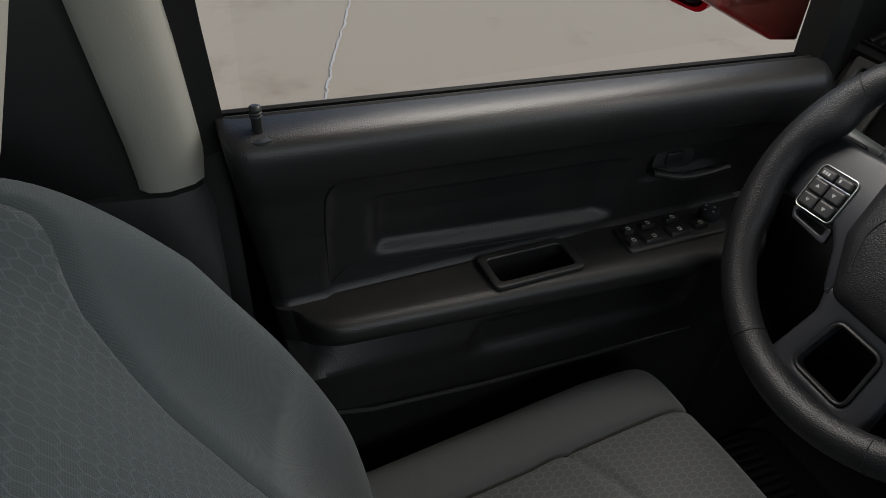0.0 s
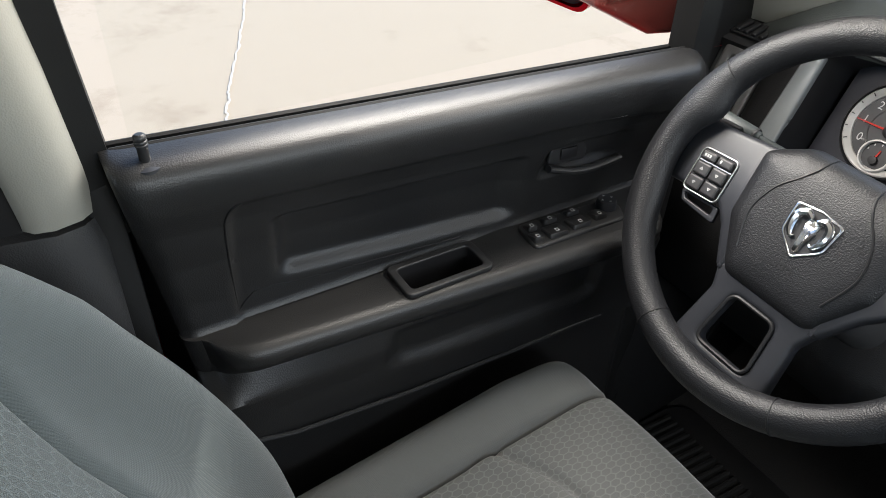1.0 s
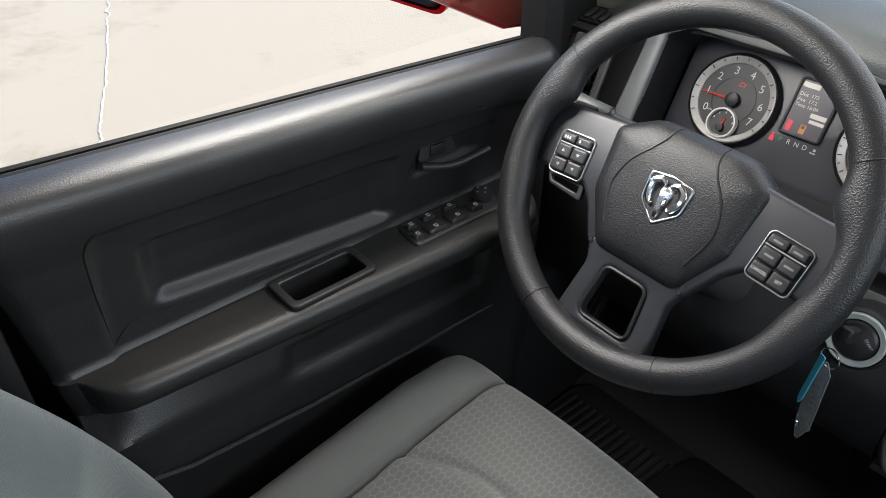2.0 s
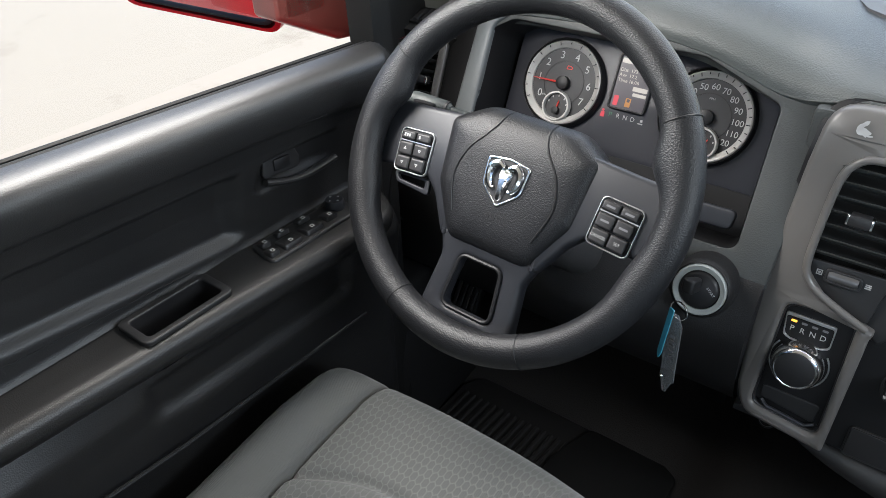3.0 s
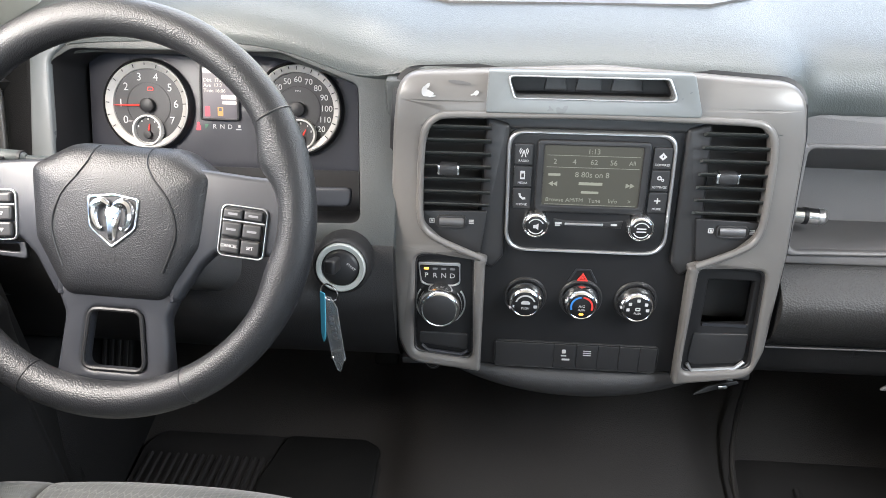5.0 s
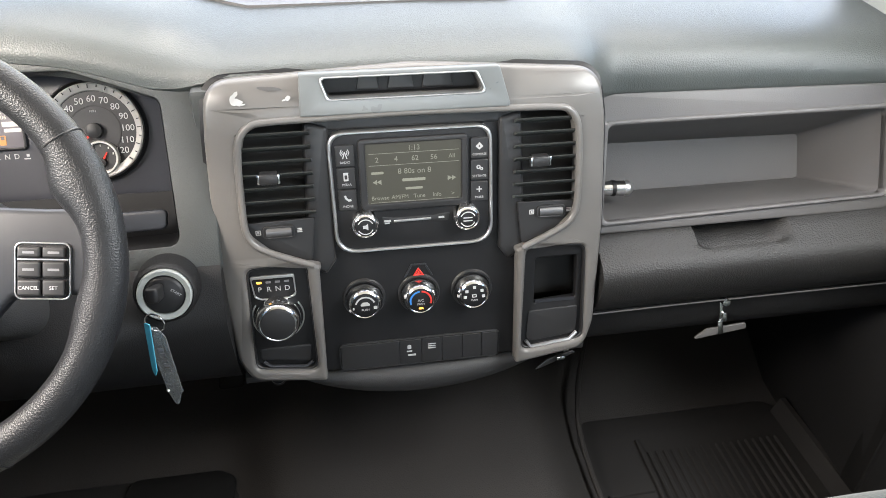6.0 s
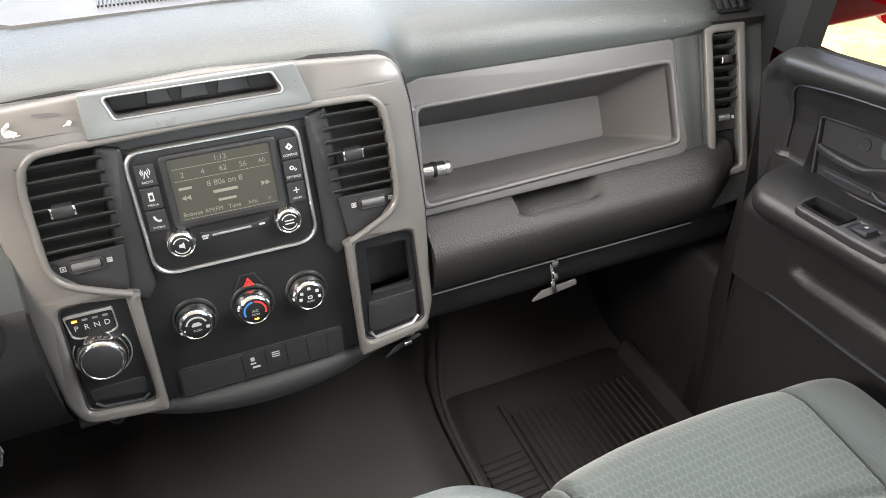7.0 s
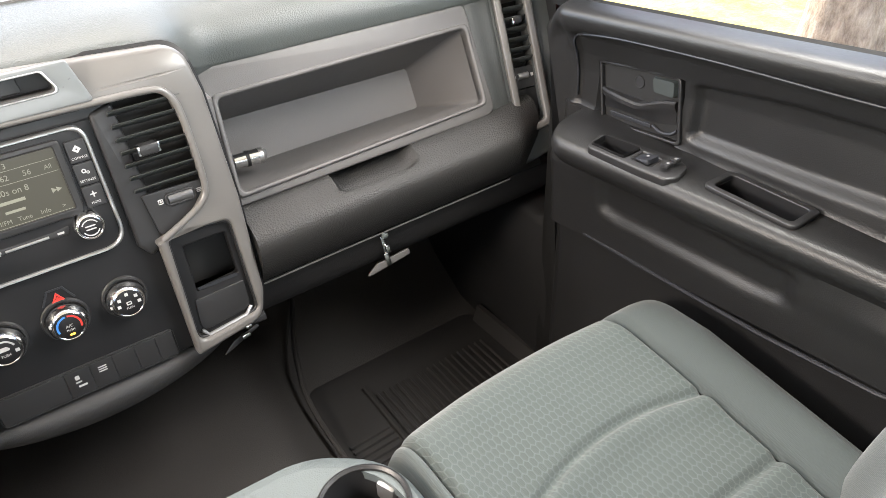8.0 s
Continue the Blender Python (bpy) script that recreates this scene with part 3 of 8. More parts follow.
part("tray_rim", plate([rim, tray], 0.003, 0.001), SATIN, dash, m=M_STACK @ T(0, 0, 0.0275))
part("tray_back", plate([[(x * 1.05, 0.278 + (y - 0.278) * 1.2) for x, y in tray]], 0.004), BLACK, dash, m=M_STACK @ T(0, 0, -0.010))
# plain relief blocks in the tray
for ux, w in ((-0.050, 0.026), (-0.013, 0.030), (0.029, 0.036)):
    part("tray_relief", plate([rounded([(ux - w / 2, 0.2685), (ux + w / 2, 0.2685), (ux + w / 2 - 0.003, 0.2855), (ux - w / 2 + 0.003, 0.2855)], 0.002)], 0.004, 0.001), DARKP, dash, m=M_STACK @ T(0, 0, -0.0065))

# chin under the stack
def chin():
    secs = []
    for i in range(33):
        x = -0.228 + 0.456 * i / 32
        k = max(0.0, 1 - ((x - 0.005) / 0.165) ** 2) ** 0.8
        prof = [(0.02, 0.460), (-0.012, 0.460), (-0.016 - 0.012 * k, 0.455 - 0.002 * k), (-0.015 - 0.020 * k, 0.449 - 0.010 * k), (-0.010 - 0.021 * k, 0.445 - 0.023 * k), (-0.002 - 0.016 * k, 0.441 - 0.033 * k), (0.02, 0.437 - 0.036 * k), (0.06, 0.430 - 0.030 * k), (0.14, 0.42)]
        secs.append(smooth_line([(XC + x, y, z) for y, z in prof], 3) + [V((XC + x, 0.14, 0.46))])
    return loft(secs, closed=True, caps=True)


part("stack_chin", chin(), DARK, dash, "dark curved edge below the centre stack")
part("stack_core", box(-0.222, 0.06, 0.40, 0.222, 0.40, 0.80), PITCH, dash)
part("stack_cheek", box(0.222, 0.030, 0.47, 0.243, 0.10, 0.765, 0.004), BINM, dash)

# passenger side: open bin panel
BIN_OUT = rounded([(-0.208, -0.083, 0.004), (0.205, -0.058, 0.02), (0.190, 0.106, 0.008), (-0.208, 0.098, 0.003)], 0.004)
BIN_IN = rounded([(-0.198, -0.066), (0.185, -0.038), (0.180, 0.073), (-0.193, 0.057)], 0.010, 5)
part("bin_panel", plate([BIN_OUT, BIN_IN], 0.022, 0.003), BINM, dash, "grey panel round the open storage bin", m=M_BIN)
rim = [(x * 1.035, y * 1.10 + 0.000) for x, y in BIN_IN]
part("bin_rim", plate([rim, BIN_IN], 0.02, 0.003), BINM, dash, m=M_BIN @ T(0, 0, 0.005))
secs = []
for f, w in ((0.0, -0.012), (0.35, -0.05), (1.0, -0.125)):
    secs.append([V((x * (1 - 0.03 * f) - 0.045 * f * max(0, x / 0.19), y * (1 - 0.42 * f) - 0.004 * f, w)) for x, y in BIN_IN])
bm = loft(secs, closed=True)
bm.verts.ensure_lookup_table()
bm.faces.new([v for v in bm.verts][-len(BIN_IN):])
part("bin_recess", moved(bm, M_BIN), BINM, dash, "deep grey open bin")

# glove box with its rounded front and finger notch
def glove():
    secs = []
    for i in range(49):
        x = 0.240 + (0.72 - 0.240) * i / 48
        u = (x - 0.242) / 0.41
        base_y, base_z = 0.018 - 0.026 * u, 0.614 + 0.026 * u
        n = max(0.0, min(1.0, (x - 0.370) / 0.012)) * max(0.0, min(1.0, (0.497 - x) / 0.012))
        end = max(0.0, (x - 0.665) / 0.055)
        dz = -0.020 * n
        out = 1 - 0.6 * end
        prof = [(base_y + 0.02, base_z + dz), (base_y + 0.004, base_z - 0.001 + dz), (base_y - 0.010 * out, base_z - 0.005 + dz), (base_y - 0.020 * out, base_z - 0.010 + dz * 0.9), (base_y - 0.030 * out, base_z - 0.016 + dz * 0.1), (base_y - 0.042 * out, base_z - 0.024), (base_y - 0.050 * out, base_z - 0.036), (base_y - 0.051 * out, base_z - 0.055), (base_y - 0.043 * out, base_z - 0.082), (base_y - 0.028, base_z - 0.104), (base_y - 0.020, base_z - 0.110)]
        secs.append(smooth_line([(x, y, z) for y, z in prof], 3) + [V((x, base_y + 0.05, base_z - 0.10)), V((x, base_y + 0.05, base_z))])
    return loft(secs, closed=True, caps=True)


part("glove_box_door", glove(), GLOVEM, dash, "dark grained glove box door with a finger notch")


def under_glove():
    secs = []
    for i in range(13):
        x = 0.236 + (0.74 - 0.236) * i / 12
        u = (x - 0.242) / 0.41
        by, bz = -0.004 - 0.026 * u, 0.504 + 0.026 * u
        prof = [(by + 0.004, bz + 0.004), (by, bz - 0.006), (by + 0.002, bz - 0.04), (by + 0.02, bz - 0.062), (by + 0.10, bz - 0.085), (by + 0.22, bz - 0.09)]
        secs.append(smooth_line([(x, y, z) for y, z in prof], 3) + [V((x, by + 0.22, bz + 0.1))])
    return loft(secs, closed=True, caps=True)


part("glove_box_underside", under_glove(), KNEE, dash)

# end panels with the outer vents
def end_panel(m, s, name):
    o = rounded([(s * -0.075, -0.165), (s * 0.048, -0.135), (s * 0.062, 0.118), (s * -0.056, 0.118)][:: int(s)], 0.012)
    h = rounded([(s * -0.020, -0.098), (s * 0.016, -0.088), (s * 0.016, 0.104), (s * -0.020, 0.104)][:: int(s)], 0.006)
    part(name, plate([o, h], 0.05, 0.006), ENDM, dash, m=m)
    f = rounded([(s * -0.031, -0.110), (s * 0.027, -0.098), (s * 0.028, 0.117), (s * -0.032, 0.117)][:: int(s)], 0.008)
    part("outer_vent_frame", plate([f, h], 0.012, 0.003), TRIM, dash, "grey frame round the outer air vent", m=m @ T(0, 0, 0.009))
    part("outer_vent_back", plate([[(x * 1.3, y * 1.02) for x, y in h]], 0.004), PITCH, dash, m=m @ T(0, 0, -0.05))


end_panel(M_RV, 1, "end_panel")
end_panel(M_LV, -1, "end_panel")

# the rounded strip from the bin panel to the outer vent, down to the glove box
secs = []
for i in range(13):
    f = i / 12
    a = M_BIN @ V((0.208 - 0.017 * f, -0.110 + 0.232 * f, -0.006))
    b = M_RV @ V((-0.034, -0.125 + 0.262 * f, -0.002))
    mid = (a + b) / 2 + V((0.001, -0.001, 0.001))
    c = M_RV @ V((-0.029, -0.125 + 0.262 * f, -0.03))
    secs.append(smooth_line([a + V((0, 0.02, 0)), a, mid, b, c], 4))
part("end_strip", loft(secs), ENDM, dash)

# closed ends behind the outer vents
for s in (-1, 1):
    part("dash_end", box(s * 0.66, 0.085, 0.50, s * 0.86, 0.62, 0.800, 0.004), BLACK, dash)
part("stack_cheek", box(-0.236, 0.040, 0.60, -0.200, 0.11, 0.828, 0.006), ENDM, dash)
# the dark strip between the outer vent and the instruments
secs = []
for i in range(9):
    f = i / 8
    a = M_LV @ V((0.0335, -0.11 + 0.245 * f, 0.002))
    b = M_CLUS @ V((-0.2135, cz(0.600) + (cz(0.853) - cz(0.600)) * f, 0.0))
    secs.append(smooth_line([a + V((-0.002, 0.025, 0)), a, (a + b) / 2 + V((0, -0.002, 0)), b, b + V((0, 0.02, 0))], 4))
part("end_strip", loft(secs), KNEE, dash)

# ---------------------------------------------------------------- cab shell
cab = thing("cab_shell", "red pickup cab shell with dark floor and pale headliner", "vehicle body", m=T(0, 0, 0.08))


def floor_bm():
    secs = []
    for i in range(61):
        x = -0.86 + 1.72 * i / 60
        k = abs(x - 0.01)
        hump = 0.085 / (1 + math.exp((k - 0.26) / 0.022))
        line = [V((x, -1.9, 0.085 + hump)), V((x, -0.2, 0.085 + hump)), V((x, 0.10, 0.088 + hump)), V((x, 0.20, 0.10 + hump * 1.1)), V((x, 0.30, 0.16 + hump * 1.15)), V((x, 0.42, 0.29 + hump)), V((x, 0.52, 0.44)), V((x, 0.56, 0.72))]
        secs.append(line + [V((x, 0.60, 0.72)), V((x, 0.60, 0.02)), V((x, -1.9, 0.02))])
    return loft(secs, closed=True, caps=True)


part("cab_floor", floor_bm(), CARPET, cab, "dark vinyl floor with a low centre tunnel")
# kick panels
for s in (-1, 1):
    secs = []
    for y, xo in ((-0.17, 0.0), (-0.15, -0.035), (-0.10, -0.045), (0.10, -0.03), (0.45, -0.02)):
        secs.append([V((s * (0.76 + xo), y, 0.06)), V((s * (0.755 + xo), y + 0.03, 0.30)), V((s * (0.757 + xo), y + 0.05, 0.425)), V((s * (0.762 + xo), y + 0.055, 0.438)), V((s * (0.775 + xo), y + 0.06, 0.445)), V((s * 0.84, y + 0.06, 0.448)), V((s * 0.84, y, 0.06))])
    part("kick_panel", loft(secs, closed=True, caps=True), KNEE, cab)
    part("door_sill_plate", box(s * 0.70, -0.75, 0.06, s * 0.84, -0.17, 0.13, 0.01), KNEE, cab)
# roof, rear wall, headliner
bm = loft([[V((x, y, 1.43 - 0.10 * (abs(x) / 0.7) ** 4 - 0.03 * max(0, y + 0.3))) for x in [-0.70 + 0.1 * i for i in range(15)]] for y in (-1.9, -1.4, -0.9, -0.4, -0.05)])
part("headliner", bm, LINER, cab, "pale cloth headliner")
bm = loft([[V((x, y, 1.48 - 0.12 * (abs(x) / 0.78) ** 4 - 0.03 * max(0, y + 0.3))) for x in [-0.745 + 0.1064 * i for i in range(15)]] for y in (-2.0, -1.4, -0.9, -0.4, 0.0)])
part("roof_panel", bm, REDPAINT, cab, "glossy red roof")
part("rear_wall", box(-0.86, -2.0, 0.05, 0.86, -1.9, 0.95, 0.01), LINER, cab)
part("rear_header", box(-0.80, -2.0, 1.28, 0.80, -1.9, 1.47, 0.01), LINER, cab)
# windscreen pillars and rear cab sides
for s in (-1, 1):
    rg = ((0.880, 0.130), (0.785, 0.100), (0.715, 0.112), (0.685, 0.150), (0.70, 0.30), (0.88, 0.30))
    part("windscreen_pillar", loft([[V((s * (x - 0.20 * (z - 0.82)), y * (1 - 0.5 * (z - 0.82)) - 0.30 * (z - 0.82), z)) for x, y in rg] for z in (0.826, 0.832, 0.95, 1.15, 1.42)], closed=True, caps=True), BEIGE, cab, "pale beige windscreen pillar trim")
    part("pillar_foot", loft([[V((s * (x - 0.14 * max(0, z - 0.80)), y - 0.42 * max(0, z - 0.80), z)) for x, y in ((0.772, 0.0), (0.785, 0.12), (0.84, 0.20), (0.89, 0.18), (0.88, 0.08))] for z in (0.50, 0.80, 1.0, 1.38)], closed=True, caps=True), RUBBER, cab, "black door opening seal")
    part("rear_side_panel", box(s * 0.74, -1.95, 0.05, s * 0.88, -1.02, 0.92, 0.02), DARK, cab)
    part("rear_post", box(s * 0.68, -1.98, 0.9, s * 0.82, -1.8, 1.43, 0.02), BEIGE, cab)
    part("roof_rail", box(s * 0.66, -1.95, 1.345, s * 0.735, -0.08, 1.42, 0.03), LINER, cab)
# bonnet and scuttle
bm = loft([[V((x, y, z - 0.10 * (abs(x) / 0.8) ** 3)) for x in [-0.88 + 0.16 * i for i in range(12)]] for y, z in ((0.68, 0.83), (0.9, 0.80), (1.5, 0.76), (2.0, 0.68), (2.1, 0.5))])
part("bonnet", bm, REDPAINT, cab, "glossy red bonnet")
part("scuttle", box(-0.84, 0.60, 0.60, 0.84, 0.74, 0.822, 0.01), BLACK, cab)
# outer flanks
for s in (-1, 1):
    def flank(y):
        return [V((s * 0.775, y, 0.800)), V((s * 0.83, y, 0.750)), V((s * 0.90, y, 0.690)), V((s * 0.945, y, 0.55)), V((s * 0.965, y, 0.42)), V((s * 0.945, y, 0.36)), V((s * 0.95, y, 0.1)), V((s * 0.90, y, -0.25))]
    part("outer_flank", loft([flank(y) for y in (2.02, 0.75, 0.1, -0.7, -1.4, -2.0, -4.0)]), REDPAINT, cab, "glossy red body side")
part("bed_floor", box(-0.92, -4.0, -0.10, 0.92, -2.0, -0.04, 0.01), REDPAINT, cab, "red cargo bed floor")
part("tailgate", box(-0.93, -4.04, -0.20, 0.93, -3.98, 0.72, 0.015), REDPAINT, cab, "red tailgate")
part("front_panel", box(-0.90, 2.0, -0.20, 0.90, 2.06, 0.62, 0.02), BLACK, cab, "dark front panel")
# windscreen
ws = plate([[(-0.76, 0), (0.76, 0), (0.64, 0.90), (-0.64, 0.90)]], 0.004)
g = part("windscreen", ws, PANE, cab, "clear windscreen", m=basis((0, 0.60, 0.83), (1, 0, 0), (0, -0.62, 0.50)))
g.visible_shadow = False


# ---------------------------------------------------------------- doors
def belt(y, s):
    t = max(0.0, min(1.0, (y + 0.105) / 0.055))
    b = 0.866 - 0.05 * (y + 0.5) - 0.045 * t * t
    return b - (0.013 + 0.04 * (y + 0.5) if s > 0 else 0.0)


def ease(t):
    t = max(0.0, min(1.0, t))
    return t * t * (3 - 2 * t)


def arm(y):
    """How far the armrest stands out, by the place along the door."""
    r, f = max(0.0, min(1.0, (y + 0.702) / 0.065)), max(0.0, min(1.0, (-0.142 - y) / 0.05))
    return math.sqrt(max(0.0, 1 - (1 - r) ** 2)) * math.sqrt(max(0.0, 1 - (1 - f) ** 2))


def table(rows, y):
    """Straight lines through (y, value) rows."""
    rows = sorted(rows)
    if y <= rows[0][0]:
        return rows[0][1]
    for a, b in zip(rows, rows[1:]):
        if y <= b[0]:
            return a[1] + (b[1] - a[1]) * (y - a[0]) / (b[0] - a[0])
    return rows[-1][1]


FIELD_TOP = [(-0.66, 0.826), (-0.595, 0.824), (-0.485, 0.818), (-0.36, 0.813), (-0.21, 0.800), (-0.12, 0.785)]
RECESS = {-1: ([(-0.62, 0.790), (-0.48, 0.782), (-0.32, 0.775)], [(-0.60, 0.7064), (-0.48, 0.6954), (-0.337, 0.6844)], -0.612, -0.318),
          1: ([(-0.70, 0.802), (-0.53, 0.7900), (-0.43, 0.7846), (-0.31, 0.767)], [(-0.68, 0.712), (-0.555, 0.700), (-0.457, 0.693), (-0.3175, 0.687)], -0.80, -0.304)}


def inset(y, z, s):
    """How far the inner face is pressed in: the trim field, its recess, the handle dish and the lower panel."""
    if z > 0.66:
        rear = (y + 0.653 - 0.004 * (z - 0.69) / 0.1) / 0.006
        front = (-0.119 - y) / 0.006
        up = (table(FIELD_TOP, y) - z) / 0.006
        corner = max(0.0, 1 - math.hypot(max(0.0, 3.5 - rear), max(0.0, 3.5 - up)) / 3.5) * 3.5
        d = 0.0045 * ease(min(rear, front, up, corner if rear < 3.5 and up < 3.5 else 9))
        top, low, y0, y1 = RECESS[s]
        d += 0.0125 * ease((table(top, y) - z) / 0.010) * ease((z - table(low, y)) / 0.016) * ease((y - y0) / 0.022) * ease((y1 - y) / (0.016 if s > 0 else 0.035))
        if s < 0:
            d += 0.009 * ease((0.772 - z) / 0.008) * ease((z - 0.727) / 0.016) * ease((y + 0.300 + 0.2 * (0.77 - z)) / 0.012) * ease((-0.170 - y) / 0.05)
        else:
            d += 0.014 * ease((0.750 - 0.11 * (y + 0.15) - z) / 0.006) * ease((z - 0.677) / 0.004) * ease((y + 0.295) / 0.006) * ease((-0.157 - y) / 0.006)
        return d
    ramp = table([(-0.51, 0.562), (-0.4565, 0.552), (-0.348, 0.546), (-0.24, 0.540), (-0.2, 0.545)], y)
    return 0.010 * ease((z - ramp) / 0.016) * ease((0.622 - z) / 0.02) * ease((y + 0.515) / 0.03) * ease((-0.200 - y) / 0.018)


ROLL = {-1: 1.0, 1: 0.56}


def face_x(y, z, s):
    """The inner face between the belt and the armrest."""
    return table([(-0.30, 0.704), (-0.165, 0.706), (-0.12, 0.7015), (-0.075, 0.690), (-0.052, 0.680)], (z - belt(y, s)) / ROLL[s]) + inset(y, z, s)


def lip(y, s):
    """Where the armrest's upper edge runs."""
    return 0.652 - 0.075 * (y + 0.5) if s < 0 else 0.645 - 0.105 * (y + 0.5)


def door_section(y, s):
    b = belt(y, s)
    a = arm(y)
    k = lip(y, s)
    top = [(0.735, b - 0.03), (0.710, b - 0.006), (0.709, b + 0.001), (0.700, b + 0.0005), (0.691, b - 0.001), (0.683, b - 0.004), (0.677, b - 0.009), (0.6738, b - 0.016), (0.6730, b - 0.026), (0.6745, b - 0.036), (0.677, b - 0.046), (0.680, b - 0.052)]
    top = [(x, b + (z - b) * (ROLL[s] if z < b and x < 0.70 else 1)) for x, z in top]
    start = b - 0.0545 * ROLL[s]
    mid = [(face_x(y, z, s), z) for z in [start + (0.682 - start) * i / 40 for i in range(41)]]
    ar = [(0.702 + inset(y, 0.69, s), 0.677), (0.698, 0.677), (max(k + 0.008, 0.6575), 0.6770), (k + 0.004, 0.6764), (k - 0.0005, 0.6745), (k - 0.004, 0.671), (k - 0.006, 0.666), (k - 0.006, 0.659), (k - 0.003, 0.651), (k + 0.004, 0.643), (k + 0.014, 0.634)]
    out = [(x if x > 0.695 else x + (0.697 - x) * (1 - a), z) for x, z in ar]
    low = []
    split = 0.505 - 0.09 * (y + 0.40)
    for i in range(22):
        z = 0.626 + (split + 0.003 - 0.626) * i / 21
        base = table([(0.50, 0.682), (0.53, 0.680), (0.57, 0.677), (0.60, 0.672), (0.626, max(k + 0.022, 0.664) + 0.02 * (1 - a))], z)
        low.append((base + inset(y, z, s), z))
    low += [(0.690, split - 0.002), (0.700, split - 0.012), (0.702, 0.40), (0.702, 0.25), (0.704, 0.12)]
    t = max(0.0, min(1.0, (y + 0.112) / 0.06))
    u = max(0.0, min(1.0, (-0.708 - y) / 0.020))
    edge = 0.014 * (1 - math.sqrt(max(0.0, 1 - u * u)))
    pts = [(max(x, min(0.706, x + 0.036 * t)) + (edge if x < 0.72 else 0), z) for x, z in top + mid + out + low] + [(0.80, 0.12), (0.80, b - 0.075)]
    row = []
    for x, z in pts:
        # the front edge falls back towards the sill, the rear edge leans to the front
        if y > -0.105:
            yy = -0.105 + (y + 0.105) * max(0.06, min(1.0, (z - 0.58) / 0.20))
        else:
            yy = y + 0.12 * max(0.0, min(0.25, 0.868 - z)) * max(0.0, min(1.0, (-0.655 - y) / 0.065))
        row.append(V((s * x, yy, z)))
    return row


def door_bm(s):
    ys = [-0.728, -0.7275, -0.726, -0.723, -0.719, -0.714, -0.708] + [-0.70 + 0.005 * i for i in range(119)] + [-0.105, -0.095, -0.085, -0.075, -0.065, -0.055, -0.048]
    bm = loft([door_section(y, s) for y in ys], closed=True, caps=True)
    # the pull cup's opening in the armrest
    y1 = -0.398 if s < 0 else -0.389
    gone = [f for f in bm.faces if all(0.655 < abs(v.co.x) < 0.699 and -0.489 < v.co.y < y1 and 0.67 < v.co.z < 0.68 for v in f.verts)]
    if s > 0:
        # and the small tray's beside the window switch
        gone += [f for f in bm.faces if all(0.619 < v.co.x < 0.659 and -0.2805 < v.co.y < -0.2275 and 0.674 < v.co.z < 0.68 for v in f.verts)]
    bmesh.ops.delete(bm, geom=gone, context="FACES")
    return bm


def door_line(s, pts, r, proud=0.0, n=6, squash=1.0):
    """A crease or bead along the inner face through (y, z) points."""
    return tube([V((s * (face_x(p.x, p.y, s) - proud), p.x, p.y)) for p in smooth_line([(y, z, 0) for y, z in pts], n)], r, 8, squash=squash)


def door_plate_m(s, x, y, z):
    """A frame on the door's inner face: x runs to the front, y up, z into the cab."""
    return basis((s * x, y, z), (0, -s, 0), (0, 0, 1)) if s > 0 else basis((s * x, y, z), (0, 1, 0), (0, 0, 1))


def pillar_b(s):
    """Lower dark and upper beige trim of the post behind the door."""
    def ring(z, x0, back):
        o = 0.10 * max(0, z - 0.85)
        return [V((s * (x0 + 0.085), -0.740 - o, z)), V((s * (x0 + 0.036), -0.733 - o, z)), V((s * (x0 + 0.012), -0.739 - o, z)), V((s * x0, -0.752 - o, z)), V((s * (x0 - 0.005), -0.772 - o, z)), V((s * (x0 - 0.002), -0.786 - o, z)), V((s * (x0 + 0.006), -0.793 - o - back, z)), V((s * (x0 + 0.085), -0.798 - o - back, z))]
    up = loft([ring(z, 0.704 - 0.16 * max(0, z - 0.83), 0) for z in (0.829, 0.836, 0.87, 0.95, 1.1, 1.37)], closed=True, caps=True)
    part("upper_pillar_trim", up, BEIGE, cab, "pale beige door post trim")
    lo = loft([ring(z, 0.704 + d, 0.04) for z, d in ((0.08, 0.0), (0.5, 0.0), (0.80, -0.004), (0.824, 0.0))], closed=True, caps=True)
    part("lower_pillar_trim", lo, DARK, cab)
    # black sheet up to the roof, put in for the dark behind the post
    part("rear_dark_sheet", box(s * 0.716, -1.10, 0.08, s * 0.80, -0.775, 1.37, 0.01), BLACK, cab)


pillar_b(-1)
pillar_b(1)

